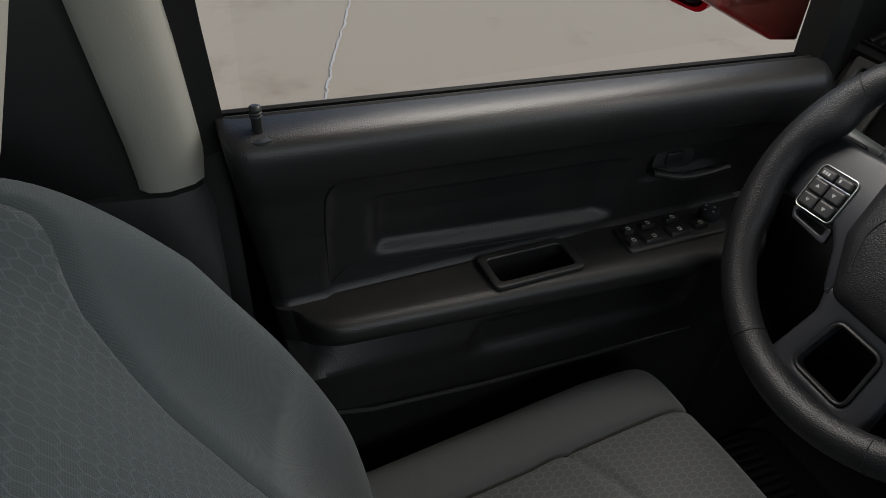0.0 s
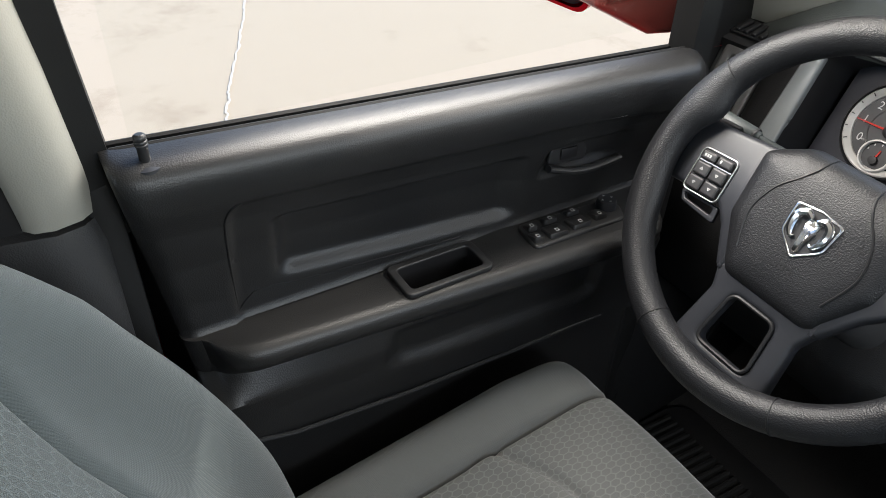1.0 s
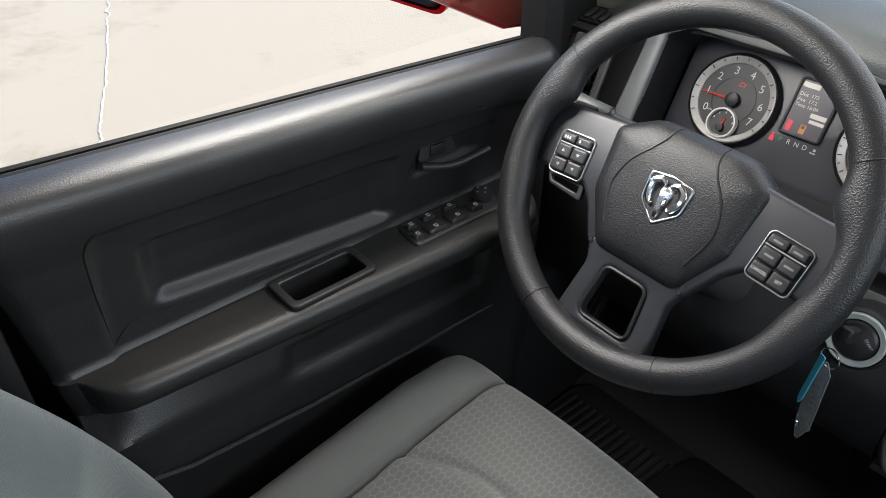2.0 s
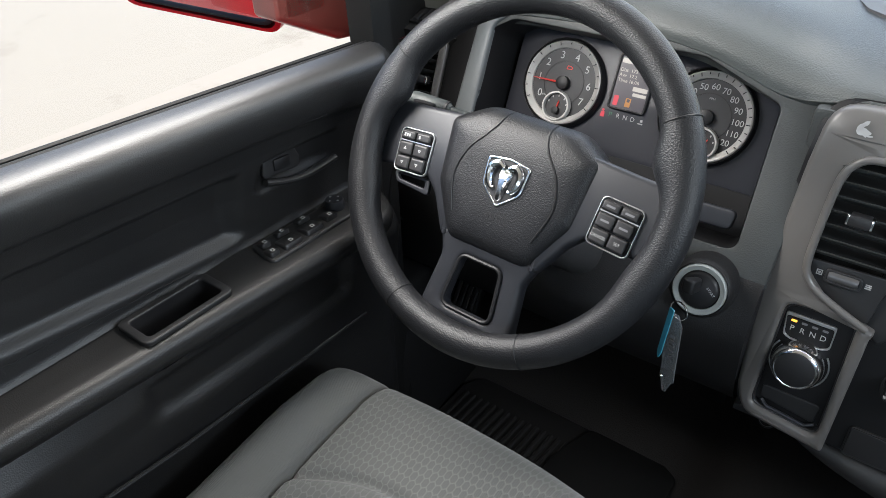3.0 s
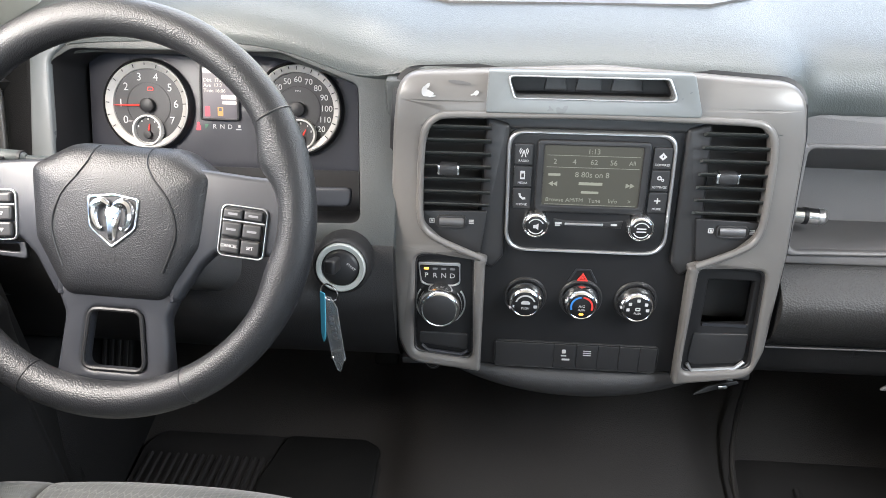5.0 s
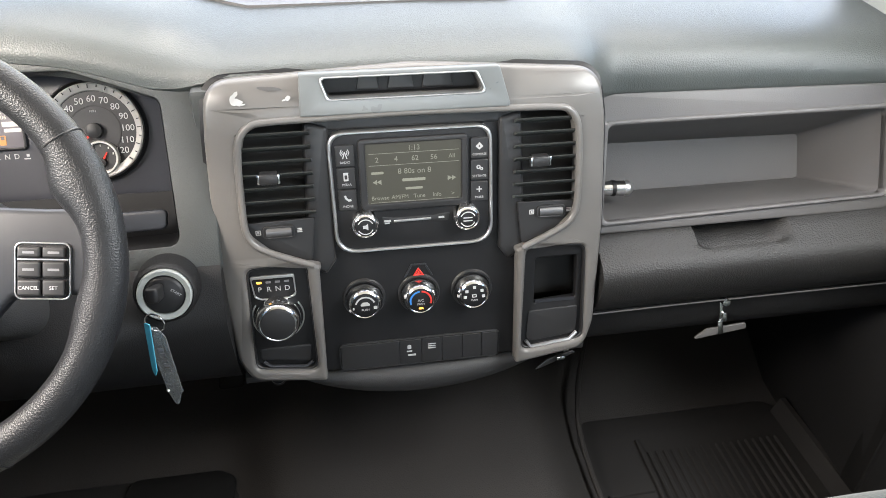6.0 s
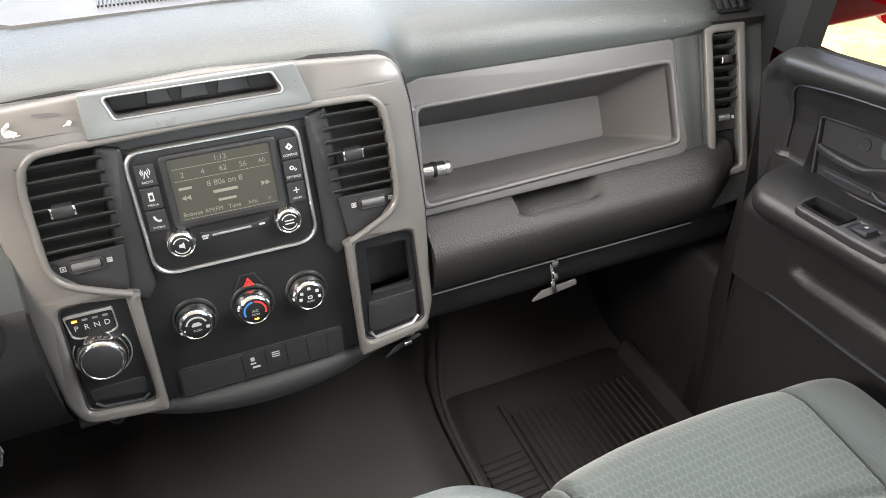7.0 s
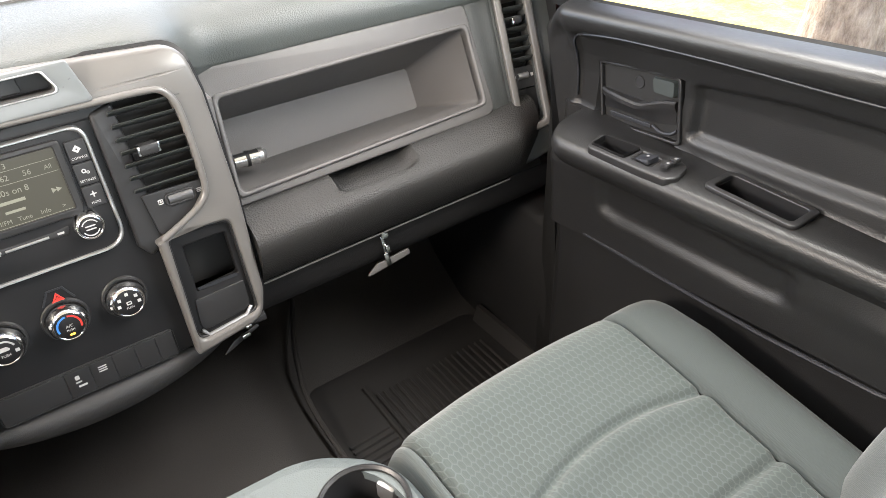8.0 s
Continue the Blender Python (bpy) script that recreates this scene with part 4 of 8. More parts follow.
DOORS = {}
for s, nm in ((-1, "driver_door"), (1, "passenger_door")):
    lab = ("black grained driver door, closed, with pull cup and window switches" if s < 0 else "black grained passenger door, closed, with lever handle and pull cup")
    d = thing(nm, lab, "car door", m=T(s * 0.76, -0.4, 0.12))
    DOORS[s] = d
    part("inner_panel", door_bm(s), DOORM, d)
    # window frame and rubber belt
    for i, (x, z0) in enumerate(((0.7155, 0.001), (0.724, -0.004), (0.733, -0.002))):
        part("belt_seal", loft([[V((s * (x + dx), y, belt(y, s) + dz)) for dx, dz in ((-0.0034, -0.03), (-0.0034, z0 - 0.002), (-0.0015, z0), (0.0015, z0 - 0.001), (0.003, z0 - 0.003), (0.003, -0.03))] for y in (-0.72, -0.5, -0.3, -0.101)], closed=True, caps=True), RUBBER, d)
    rear = loft([[V((s * x, y, z)) for x, y, z in ((0.716 - k, -0.716 - o, zz), (0.714 - k, -0.738 - o, zz), (0.79 - k, -0.745 - o, zz), (0.79 - k, -0.712 - o, zz))] for zz, k, o in ((0.80, 0, 0), (0.95, 0.006, 0.010), (1.34, 0.07, 0.03))], closed=True, caps=True)
    part("rear_window_post", rear, RUBBER, d)
    front = loft([[V((s * (x - k), y + o, zz)) for x, y in ((0.708, -0.092), (0.716, -0.050), (0.76, -0.020), (0.85, 0.045), (0.82, 0.012), (0.735, -0.104))] for zz, k, o in ((0.80, 0, 0), (0.90, 0.006, -0.010), (1.34, 0.10, -0.20))], closed=True, caps=True)
    part("front_window_post", front, RUBBER, d)
    part("window_head", box(s * 0.66, -0.73, 1.325, s * 0.72, -0.25, 1.36, 0.005), RUBBER, d)
    gl = loft([[V((s * 0.753, y, 0.86)), V((s * 0.745, y, 1.0)), V((s * 0.67, y - (0.12 if y > -0.3 else 0), 1.27))] for y in (-0.70, -0.45, -0.15)])
    o = part("window_pane", gl, PANE, d, "clear side window")
    o.visible_shadow = False
# ---------------------------------------------------------------- seats
def seat_uv(me, ob_axis=0):
    """Cloth coordinates in metres."""
    uv = me.uv_layers.new(name="cloth")
    for poly in me.polygons:
        for li in poly.loop_indices:
            co = me.vertices[me.loops[li].vertex_index].co
            uv.data[li].uv = (co.x, co.y * 0.9 + co.z * 0.9) if ob_axis == 0 else (co.x, co.z)


def cushion_height(s, t, wide):
    """s: -1..1 across, t: 0 front .. 1 back; height over the seat base."""
    a = abs(s)
    bol = (0.030 if s * wide < 0 else 0.012) * math.exp(-((a - 0.82) / 0.16) ** 2)
    edge = 1 - max(0.0, (a - 0.86) / 0.14) ** 2.2
    front = 1 - max(0.0, (0.16 - t) / 0.16) ** 2.4
    h = 0.115 * max(edge, 0) ** 0.5 * max(front, 0) ** 0.5 + bol * min(1, t / 0.3 + 0.15)
    seam = 0.615 if s * wide < 0 else 0.87
    h -= 0.010 * math.exp(-((a - seam) / 0.02) ** 2)
    h -= 0.075 * max(0.0, t - 0.08)
    return h


def cushion(part_of, x0, x1, y_front, y_back, z0, s0, s1, mat, name, seam_t=None, crown=0.03, nu=0):
    """One upholstered panel of the cushion."""
    side = 1 if x0 < 0 else -1
    nu = nu or max(12, int(110 * (s1 - s0) / 2))
    nt = 190
    secs = []
    for j in range(nt + 1):
        t = (j / nt)
        tt = t ** 1.35
        row = []
        for i in range(nu + 1):
            s = s0 + (s1 - s0) * i / nu
            x = (x0 + x1) / 2 + s * (x1 - x0) / 2
            bow = -crown * (1 - min(1, abs(s)) ** 2.5)
            y = y_front - bow * (1 - tt) + (y_back - y_front) * tt
            z = z0 + cushion_height(s, tt, side)
            if seam_t:
                for k in ((seam_t + 0.27 * (s + 0.07) ** 2, seam_t + 0.30 + 0.05 * s * s) if side > 0 else (0.320 + 0.105 * s * s, 0.550)):
                    z -= 0.007 * math.exp(-((tt - k) / 0.011) ** 2)
                    z += 0.004 * math.exp(-((tt - k - 0.035) / 0.03) ** 2)
            e = min(i, nu - i)
            if e == 0:
                z -= 0.004
            row.append(V((x, y, z)))
        secs.append(row)
    front = [V((p.x * 1.0, p.y - 0.025, z0 - 0.12)) for p in secs[0]]
    mid = [V((p.x, p.y + 0.004, z0 - 0.03)) for p in secs[0]]
    bm = loft([front, mid] + secs)
    me = bm_mesh(name, bm, 60)
    seat_uv(me)
    return part(name, me, mat, part_of)


def seat(name, x0, x1, y_front, label, back_rows, mirror_x):
    st = thing(name, label, "car seat", "front seats", m=T((x0 + x1) / 2, y_front - 0.25, 0.12))
    z0 = 0.375
    lo, hi = (-0.615, 0.87) if mirror_x > 0 else (-0.87, 0.615)
    cushion(st, x0, x1, y_front, y_front - 0.52, z0, lo, hi, HONEY_PALE if x0 < 0 else HONEY, "cushion_insert", 0.290)
    cushion(st, x0, x1, y_front, y_front - 0.52, z0, -1.0, lo, CLOTH_PALE if x0 < 0 else CLOTH, "cushion_bolster")
    cushion(st, x0, x1, y_front, y_front - 0.52, z0, hi, 1.0, CLOTH_PALE if x0 < 0 else CLOTH, "cushion_bolster")
    part("seat_base", box(x0 + 0.02, y_front - 0.50, 0.13, x1 - 0.02, y_front - 0.02, z0 + 0.02, 0.02), DARKP, st)
    # backrest: rings of the front face from the base upwards
    cx, hw = (x0 + x1) / 2, (x1 - x0) / 2

    def seam_at(z):
        return table([(0.42, 0.30), (0.60, 0.25), (0.72, 0.26), (0.79, 0.32), (0.82, 0.37), (0.86, 0.46), (0.88, 0.54), (0.91, 0.70), (0.95, 0.80)], z)

    def ring(z, y, w, s0, s1, n):
        row = []
        s0, s1 = [math.copysign(seam_at(z), q) if abs(q) < 0.9 else q for q in (s0, s1)]
        for i in range(n + 1):
            s = s0 + (s1 - s0) * i / n
            a = abs(s)
            bol = 0.050 * math.exp(-((a - 0.74) / 0.22) ** 2) * min(1, max(0.2, (1.02 - z) / 0.2))
            edge = 0.055 * max(0, (a - 0.84) / 0.16) ** 2
            seam = 0.008 * math.exp(-((a - seam_at(z)) / 0.02) ** 2)
            row.append(V((cx + s * w * hw, y + bol - edge - seam, z)))
        return row

    rows = back_rows
    dense = smooth_line([(y, z, w) for z, y, w in rows], 8)
    # the driver backrest takes the copies with shade in their colour
    plain, comb = (CLOTH_SHADED, HONEY_SHADED) if x0 < 0 else (CLOTH, HONEY)
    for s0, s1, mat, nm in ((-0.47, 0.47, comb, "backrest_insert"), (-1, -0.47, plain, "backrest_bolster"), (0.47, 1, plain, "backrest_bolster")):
        bm = loft([ring(p.y, p.x, p.z, s0, s1, 40 if s1 - s0 < 0.95 and s0 < 0 < s1 else 24) for p in dense])
        me = bm_mesh(nm, bm, 60)
        seat_uv(me, 1)
        part(nm, me, mat, st)
    shell = loft([[V((cx - hw * p.z, p.x - 0.03, p.y)), V((cx + hw * p.z, p.x - 0.03, p.y)), V((cx + hw * p.z * 0.96, p.x - 0.10, p.y)), V((cx - hw * p.z * 0.96, p.x - 0.10, p.y))] for p in dense], closed=True, caps=True)
    part("backrest_shell", shell, CLOTH, st)
    return st


BACK = [(0.42, -0.690, 1.0), (0.50, -0.697, 1.0), (0.60, -0.717, 1.0), (0.70, -0.755, 1.0), (0.78, -0.795, 0.99), (0.86, -0.835, 0.95), (0.91, -0.868, 0.86), (0.935, -0.900, 0.70), (0.945, -0.93, 0.5)]
driver_seat = seat("driver_seat", -0.668, -0.225, -0.245, "grey cloth driver seat with a paler honeycomb cushion and plain bolsters", BACK, 1)
passenger_seat = seat("passenger_seat", 0.232, 0.670, -0.308, "grey-green cloth passenger seat with honeycomb insert", BACK, -1)

# ---------------------------------------------------------------- steering wheel
M_WHEEL = basis((-0.455, -0.194, 0.7885), (1, 0, 0), (0, math.sin(radians(31)), math.cos(radians(31))))
RW = 0.174
M_HUB = M_WHEEL @ T(0, 0, -0.018) @ Matrix.Rotation(radians(-1.8), 4, "Z")
wheel = thing("steering_wheel", "black leather steering wheel with grey spokes and chrome badge", "steering wheel", m=M_WHEEL)
ringpts = [V((RW * math.cos(a), RW * math.sin(a), 0)) for a in [2 * math.pi * i / 96 for i in range(96)]]
rim_bm = tube(ringpts, 0.0172, 20, closed=True, up=(0, 0, 1))
for v in rim_bm.verts:
    rr, an = math.hypot(v.co.x, v.co.y), math.degrees(math.atan2(v.co.y, abs(v.co.x)))
    swell = math.exp(-((an - 19) / 8) ** 2) + 0.35 * math.exp(-((an + 18) / 9) ** 2)
    k = (rr - 0.012 * swell * max(0.0, (RW - rr) / 0.0172)) / rr
    v.co.x, v.co.y = v.co.x * k, v.co.y * k
part("rim", rim_bm, RIMM, wheel, m=M_WHEEL)
hub = rounded([(-0.089, 0.043, 0.011), (-0.082, -0.026, 0.022), (-0.050, -0.080, 0.018), (0.050, -0.080, 0.018), (0.082, -0.026, 0.022), (0.089, 0.043, 0.011), (0.052, 0.066, 0.03), (-0.052, 0.066, 0.03)], 0.02, 6)
dome = loft([[V((x * k, y * k, z - 3.0 * max(0.0, y * k - 0.038) ** 1.6)) for x, y in hub] for k, z in ((0.98, -0.038), (1.0, -0.020), (1.0, -0.010), (0.985, -0.003), (0.95, 0.0035), (0.89, 0.008), (0.80, 0.0105), (0.60, 0.0118), (0.30, 0.0124), (0.02, 0.0125))], closed=True, caps=True)
part("airbag_cover", dome, RIMM, wheel, "black grained airbag cover", m=M_HUB @ T(0, -0.004, 0))
for s in (-1, 1):
    sp = rounded([(s * 0.050, 0.046, 0.004), (s * 0.050, -0.086, 0.004), (s * 0.060, -0.080, 0.004), (s * 0.080, -0.047, 0.03), (s * 0.096, -0.031, 0.014), (s * 0.150, -0.034, 0.01), (s * 0.168, -0.036, 0.004), (s * 0.168, 0.038, 0.004), (s * 0.122, 0.040, 0.01)][:: int(-s)], 0.012)
    part("spoke", plate([sp], 0.02, 0.006), SPOKE, wheel, "grey plastic spoke", m=M_HUB @ T(0, 0, 0.003))
low = rounded([(-0.062, -0.070), (-0.050, -0.100, 0.02), (-0.058, -0.165), (0.058, -0.165), (0.050, -0.100, 0.02), (0.062, -0.070)], 0.01)
slot = rounded([(-0.025, -0.093), (-0.031, -0.150), (0.031, -0.150), (0.025, -0.093)], 0.010)
part("lower_spoke", plate([low, slot], 0.02, 0.006), SPOKE, wheel, "grey plastic lower spoke with an open slot", m=M_HUB @ T(0, 0, 0.0015))
part("slot_lip", tube([V((x, y, 0)) for x, y in slot], 0.0022, 8, closed=True), BLACK, wheel, m=M_HUB @ T(0, 0, 0.0015))

# ---------------------------------------------------------------- air vents in the dashboard
def rounded_bar(w, depth, thick):
    prof = [(-depth / 2, 0), (-depth / 2 + 0.003, thick), (depth / 2 - 0.002, thick * 0.7), (depth / 2, 0), (depth / 2 - 0.002, -thick * 0.7), (-depth / 2 + 0.003, -thick)]
    return loft([[V((x, b, a)) for a, b in prof] for x in (-w / 2, -w / 4, 0, w / 4, w / 2)], closed=True, caps=True)


def vent(m, w, h, n, s, tab_at):
    """Slats, a slider with two chrome ends, a thumb wheel below."""
    v = part("air_vent", plate([rrect(-w / 2 - 0.004, -h / 2 - 0.03, w / 2 + 0.004, h / 2 + 0.006, 0.006)], 0.003), PITCH, dash, "black slatted air vent", m=m @ T(0, 0, -0.030))
    for i in range(n):
        y = -h / 2 + h * (i + 0.5) / n
        tilt = Matrix.Rotation(radians(-22), 4, "X")
        part("slat", rounded_bar(w * 0.99, 0.020, 0.0019), ENDM, v, m=m @ T(0, y, -0.004) @ tilt)
    part("slider", box(-0.011, -0.0065, -0.004, 0.011, 0.0065, 0.012, 0.003), DARKP, v, m=m @ T(tab_at, 0.001, 0.004))
    for k in (-1, 1):
        part("slider_end", box(-0.0022, -0.006, -0.003, 0.0022, 0.006, 0.0105, 0.0015), CHROME, v, "chrome slider end", m=m @ T(tab_at + k * 0.0105, 0.001, 0.004))
    return v


for s in (-1, 1):
    base = M_STACK @ T(s * 0.1585 + (0.0 if s < 0 else -0.003), 0.182, 0.0165)
    v = vent(base, 0.080, 0.108, 7, s, -0.008 if s < 0 else -0.012)
    shelf = rounded([(s * 0.121, 0.128, 0.002), (s * 0.199, 0.126, 0.004), (s * 0.199, 0.112, 0.02), (s * 0.175, 0.090, 0.02), (s * 0.128, 0.072, 0.006)][:: int(s)], 0.006)
    part("vent_lower_panel", plate([shelf], 0.004, 0.001), DARKP, v, m=M_STACK @ T(0, 0, 0.012))
    part("thumb_wheel", lathe([(0.001, -0.014), (0.007, -0.0145), (0.0072, 0.0145), (0.001, 0.014)], 20), GUNM, v, "dark satin thumb wheel", m=M_STACK @ T(s * 0.163, 0.114, 0.011) @ Matrix.Rotation(radians(90), 4, "Y"))
    part("thumb_frame", plate([rrect(-0.018, -0.008, 0.018, 0.008, 0.005), rrect(-0.0145, -0.0055, 0.0145, 0.0055, 0.003)], 0.003, 0.0008), DARKP, v, m=M_STACK @ T(s * 0.163, 0.114, 0.016))
    for k, nm in ((-1, "closed_mark"), (1, "open_mark")):
        bms = [plate([rrect(-0.003, y - 0.0006, 0.003, y + 0.0006, 0.0004)], 0.0006) for y in (-0.002, 0, 0.002)] if k > 0 else [plate([rrect(-0.003, -0.003, 0.003, 0.003, 0.0006), rrect(-0.002, -0.002, 0.002, 0.002, 0.0004)], 0.0006), plate([rrect(-0.0012, -0.0012, 0.0012, 0.0012, 0.0004)], 0.0006)]
        part(nm, joined(bms), WHITE, v, m=M_STACK @ T(s * 0.163 + k * 0.0235, 0.114, 0.0128))


def outer_vent(m, s):
    base = m @ T(s * -0.002, 0.052, 0)
    v = part("air_vent", plate([rrect(-0.018, -0.055, 0.018, 0.052, 0.004)], 0.003), PITCH, dash, "narrow black outer air vent", m=base @ T(0, 0, -0.030))
    for i in range(7):
        part("slat", rounded_bar(0.036, 0.020, 0.0019), ENDM, v, m=base @ T(0, -0.045 + 0.0152 * i, -0.006) @ Matrix.Rotation(radians(-22), 4, "X"))
    so = 0.009 if s < 0 else 0.0
    part("slider", box(-0.008, -0.006, -0.004, 0.008, 0.006, 0.010, 0.003), DARKP, v, m=base @ T(0.001 + so * 0.3, 0.014 - so, 0.002))
    part("slider_end", box(-0.002, -0.005, -0.003, 0.002, 0.005, 0.011, 0.0012), CHROME, v, "chrome slider end", m=base @ T(-0.006 + so * 1.7, 0.013 - so, 0.002))
    low = m @ T(s * -0.002, -0.018, -0.008)
    part("vent_lower_panel", plate([rrect(-0.018, -0.018, 0.018, 0.014, 0.003)], 0.003), DARKP, v, m=low)
    part("thumb_wheel", lathe([(0.001, -0.008), (0.005, -0.0085), (0.005, 0.0085), (0.001, 0.008)], 16), SATIN, v, m=low @ Matrix.Rotation(radians(90), 4, "Y"))
    for k in (-1, 1):
        part("vent_mark", plate([rrect(-0.002, -0.0025, 0.002, 0.0025, 0.0005)], 0.0006), WHITE, v, m=low @ T(k * 0.0145, 0, 0.0008))
    part("blank_panel", plate([rrect(-0.018, -0.060, 0.018, -0.020, 0.003)], 0.003), BLACK, v, m=low @ T(0, 0, -0.004))
    # demister grille on the upper corner
    dm = m @ T(s * -0.001, 0.120, 0.0) @ Matrix.Rotation(radians(-52), 4, "X")
    part("grille_bed", plate([rrect(-0.055, -0.014, 0.055, 0.085, 0.004)], 0.012), PITCH, dash, m=dm @ T(0, 0.004, 0.007))
    g = part("demister_grille", plate([rounded([(-0.040, 0.0), (0.040, 0.0), (0.032, 0.034), (-0.036, 0.034)], 0.006)], 0.004, 0.001), BLACK, dash, m=dm @ T(0, 0.004, 0.012))
    for i in range(6):
        part("vane", box(-0.0036, 0.004, 0, 0.0036, 0.032, 0.005, 0.0015), DARKP, g, m=dm @ T(-0.028 + 0.011 * i, 0.003, 0.011) @ Matrix.Rotation(radians(-10), 4, "Z"))


outer_vent(M_RV, 1)
outer_vent(M_LV, -1)

# small fittings on the passenger side
part("airbag_marking", joined([plate([rrect(-0.008 + 0.0052 * i, -0.003, -0.004 + 0.0052 * i, 0.003, 0.0005)], 0.0006) for i in range(3)]), GREYPRINT, dash, m=basis((0.622, 0.0665, 0.8125), (1, -0.08, 0), (0, 0.30, 0.5)))
part("glove_seam", tube([(0.242, -0.014, 0.507), (0.35, -0.020, 0.514), (0.46, -0.027, 0.521), (0.655, -0.040, 0.533)], 0.0012, 6), BINM, dash)
lm = basis((0.432, -0.020, 0.470), (1, -0.06, 0.10), (0, 0.25, 1))
part("latch_slot", plate([rounded([(-0.044, -0.004), (0.036, 0.003), (0.036, 0.012), (-0.020, 0.010)], 0.003)], 0.004, 0.001), BINM, dash, "grey slot behind the latch", m=lm @ T(0, -0.012, 0.006))
latch = part("latch", joined([lathe([(0, 0.012), (0.0055, 0.011), (0.006, 0.0), (0.003, -0.004)], 14, T(0.001, 0.042, 0.008)), box(-0.003, -0.002, 0, 0.003, 0.040, 0.006, 0.0015), box(-0.006, -0.012, 0.002, 0.002, 0.010, 0.009, 0.002), box(-0.001, 0.008, 0.004, 0.007, 0.022, 0.011, 0.002)]), CHROME, dash, "bright metal lock striker", m=lm)

# ---------------------------------------------------------------- radio
radio = thing("car_radio", "black car radio with grey display, two knobs and silver surround", "car radio", m=M_STACK @ T(0, 0.15, 0))
BZ = rounded([(-0.0995, 0.0775, 0.026), (0.0925, 0.0775, 0.026), (0.0895, 0.2265, 0.02), (-0.1010, 0.2265, 0.02)], 0.018, 7)
BZI = [(-0.004 + (x + 0.004) * 0.955, 0.151 + (y - 0.151) * 0.945) for x, y in BZ]
part("surround", plate([BZ, BZI], 0.012, 0.0028, 3), SATIN, radio, "bright silver surround", m=M_STACK @ T(0, 0, 0.011))
part("faceplate", plate([[(-0.004 + (x + 0.004) * 0.99, 0.151 + (y - 0.151) * 0.985) for x, y in BZ]], 0.006, 0.001), BLACK, radio, m=M_STACK @ T(0, 0, 0.0075))
SCI = rounded([(-0.0585, 0.1385), (0.0525, 0.1385), (0.0525, 0.2105), (-0.0585, 0.2105)], 0.003)
SCO = rounded([(-0.0665, 0.130, 0.01), (0.0605, 0.130, 0.01), (0.0605, 0.2165, 0.006), (-0.0665, 0.2165, 0.006)], 0.006)
part("screen_frame", plate([SCO, SCI], 0.006, 0.0015), DARKP, radio, m=M_STACK @ T(0, 0, 0.0125))


def screen_mat():
    ma = emitter("display_glow", (0.30, 0.295, 0.26), 0.03)
    b = ma.node_tree.nodes["Principled BSDF"]
    b.inputs["Base Color"].default_value = (0.032, 0.033, 0.028, 1)
    b.inputs["Roughness"].default_value = 0.2
    return ma


screen = part("screen", plate([SCI], 0.003), screen_mat(), radio, "grey-green display with pale writing", m=M_STACK @ T(0, 0, 0.010))
GLOWTXT = emitter("display_text", (0.74, 0.80, 0.66), 0.085)


SX = -0.0035


def write(body, size, u, v, mat=None, up=0.0106, parent=None, name="writing", m=None, align="CENTER"):
    u += SX if parent is None else 0.0
    return part(name, text_bm(body, size, 0.0001, align), mat or GLOWTXT, parent or screen, m=(m or M_STACK) @ T(u, v, up))


def bar(u, v, w, h, mat=None, up=0.0106, parent=None, m=None):
    u += SX if parent is None else 0.0
    return part("writing", plate([rrect(u - w / 2, v - h / 2, u + w / 2, v + h / 2, min(w, h) * 0.2)], 0.0003), mat or GLOWTXT, parent or screen, m=(m or M_STACK) @ T(0, 0, up))


write("1:13", 0.0085, 0.001, 0.2035)
bar(0.001, 0.1985, 0.105, 0.0004)
for tx, u in (("2", -0.042), ("4", -0.020), ("62", 0.002), ("56", 0.024)):
    write(tx, 0.0085, u, 0.191)
write("All", 0.007, 0.045, 0.191)
bar(0.001, 0.1845, 0.105, 0.0004)
write("8 80s on 8", 0.0092, 0.001, 0.176)
bar(-0.042, 0.1755, 0.014, 0.0028)
bar(0.0, 0.1655, 0.027, 0.0034)
bar(0.0, 0.155, 0.020, 0.0028)
for k, u in ((-1, -0.043), (1, 0.045)):
    part("seek_arrows", joined([plate([[(u + o, 0.1645), (u + o - k * 0.005, 0.1675), (u + o - k * 0.005, 0.1615)][:: 1 if k < 0 else 1]], 0.0003) for o in (0.0, k * 0.005)]), GLOWTXT, screen, m=M_STACK @ T(SX, 0, 0.0106))
for tx, u in (("Browse", -0.040), ("AM/FM", -0.017), ("Tune", 0.006), ("Info", 0.027), (">", 0.046)):
    write(tx, 0.0068, u, 0.145)
bar(0.001, 0.1395, 0.105, 0.0004)
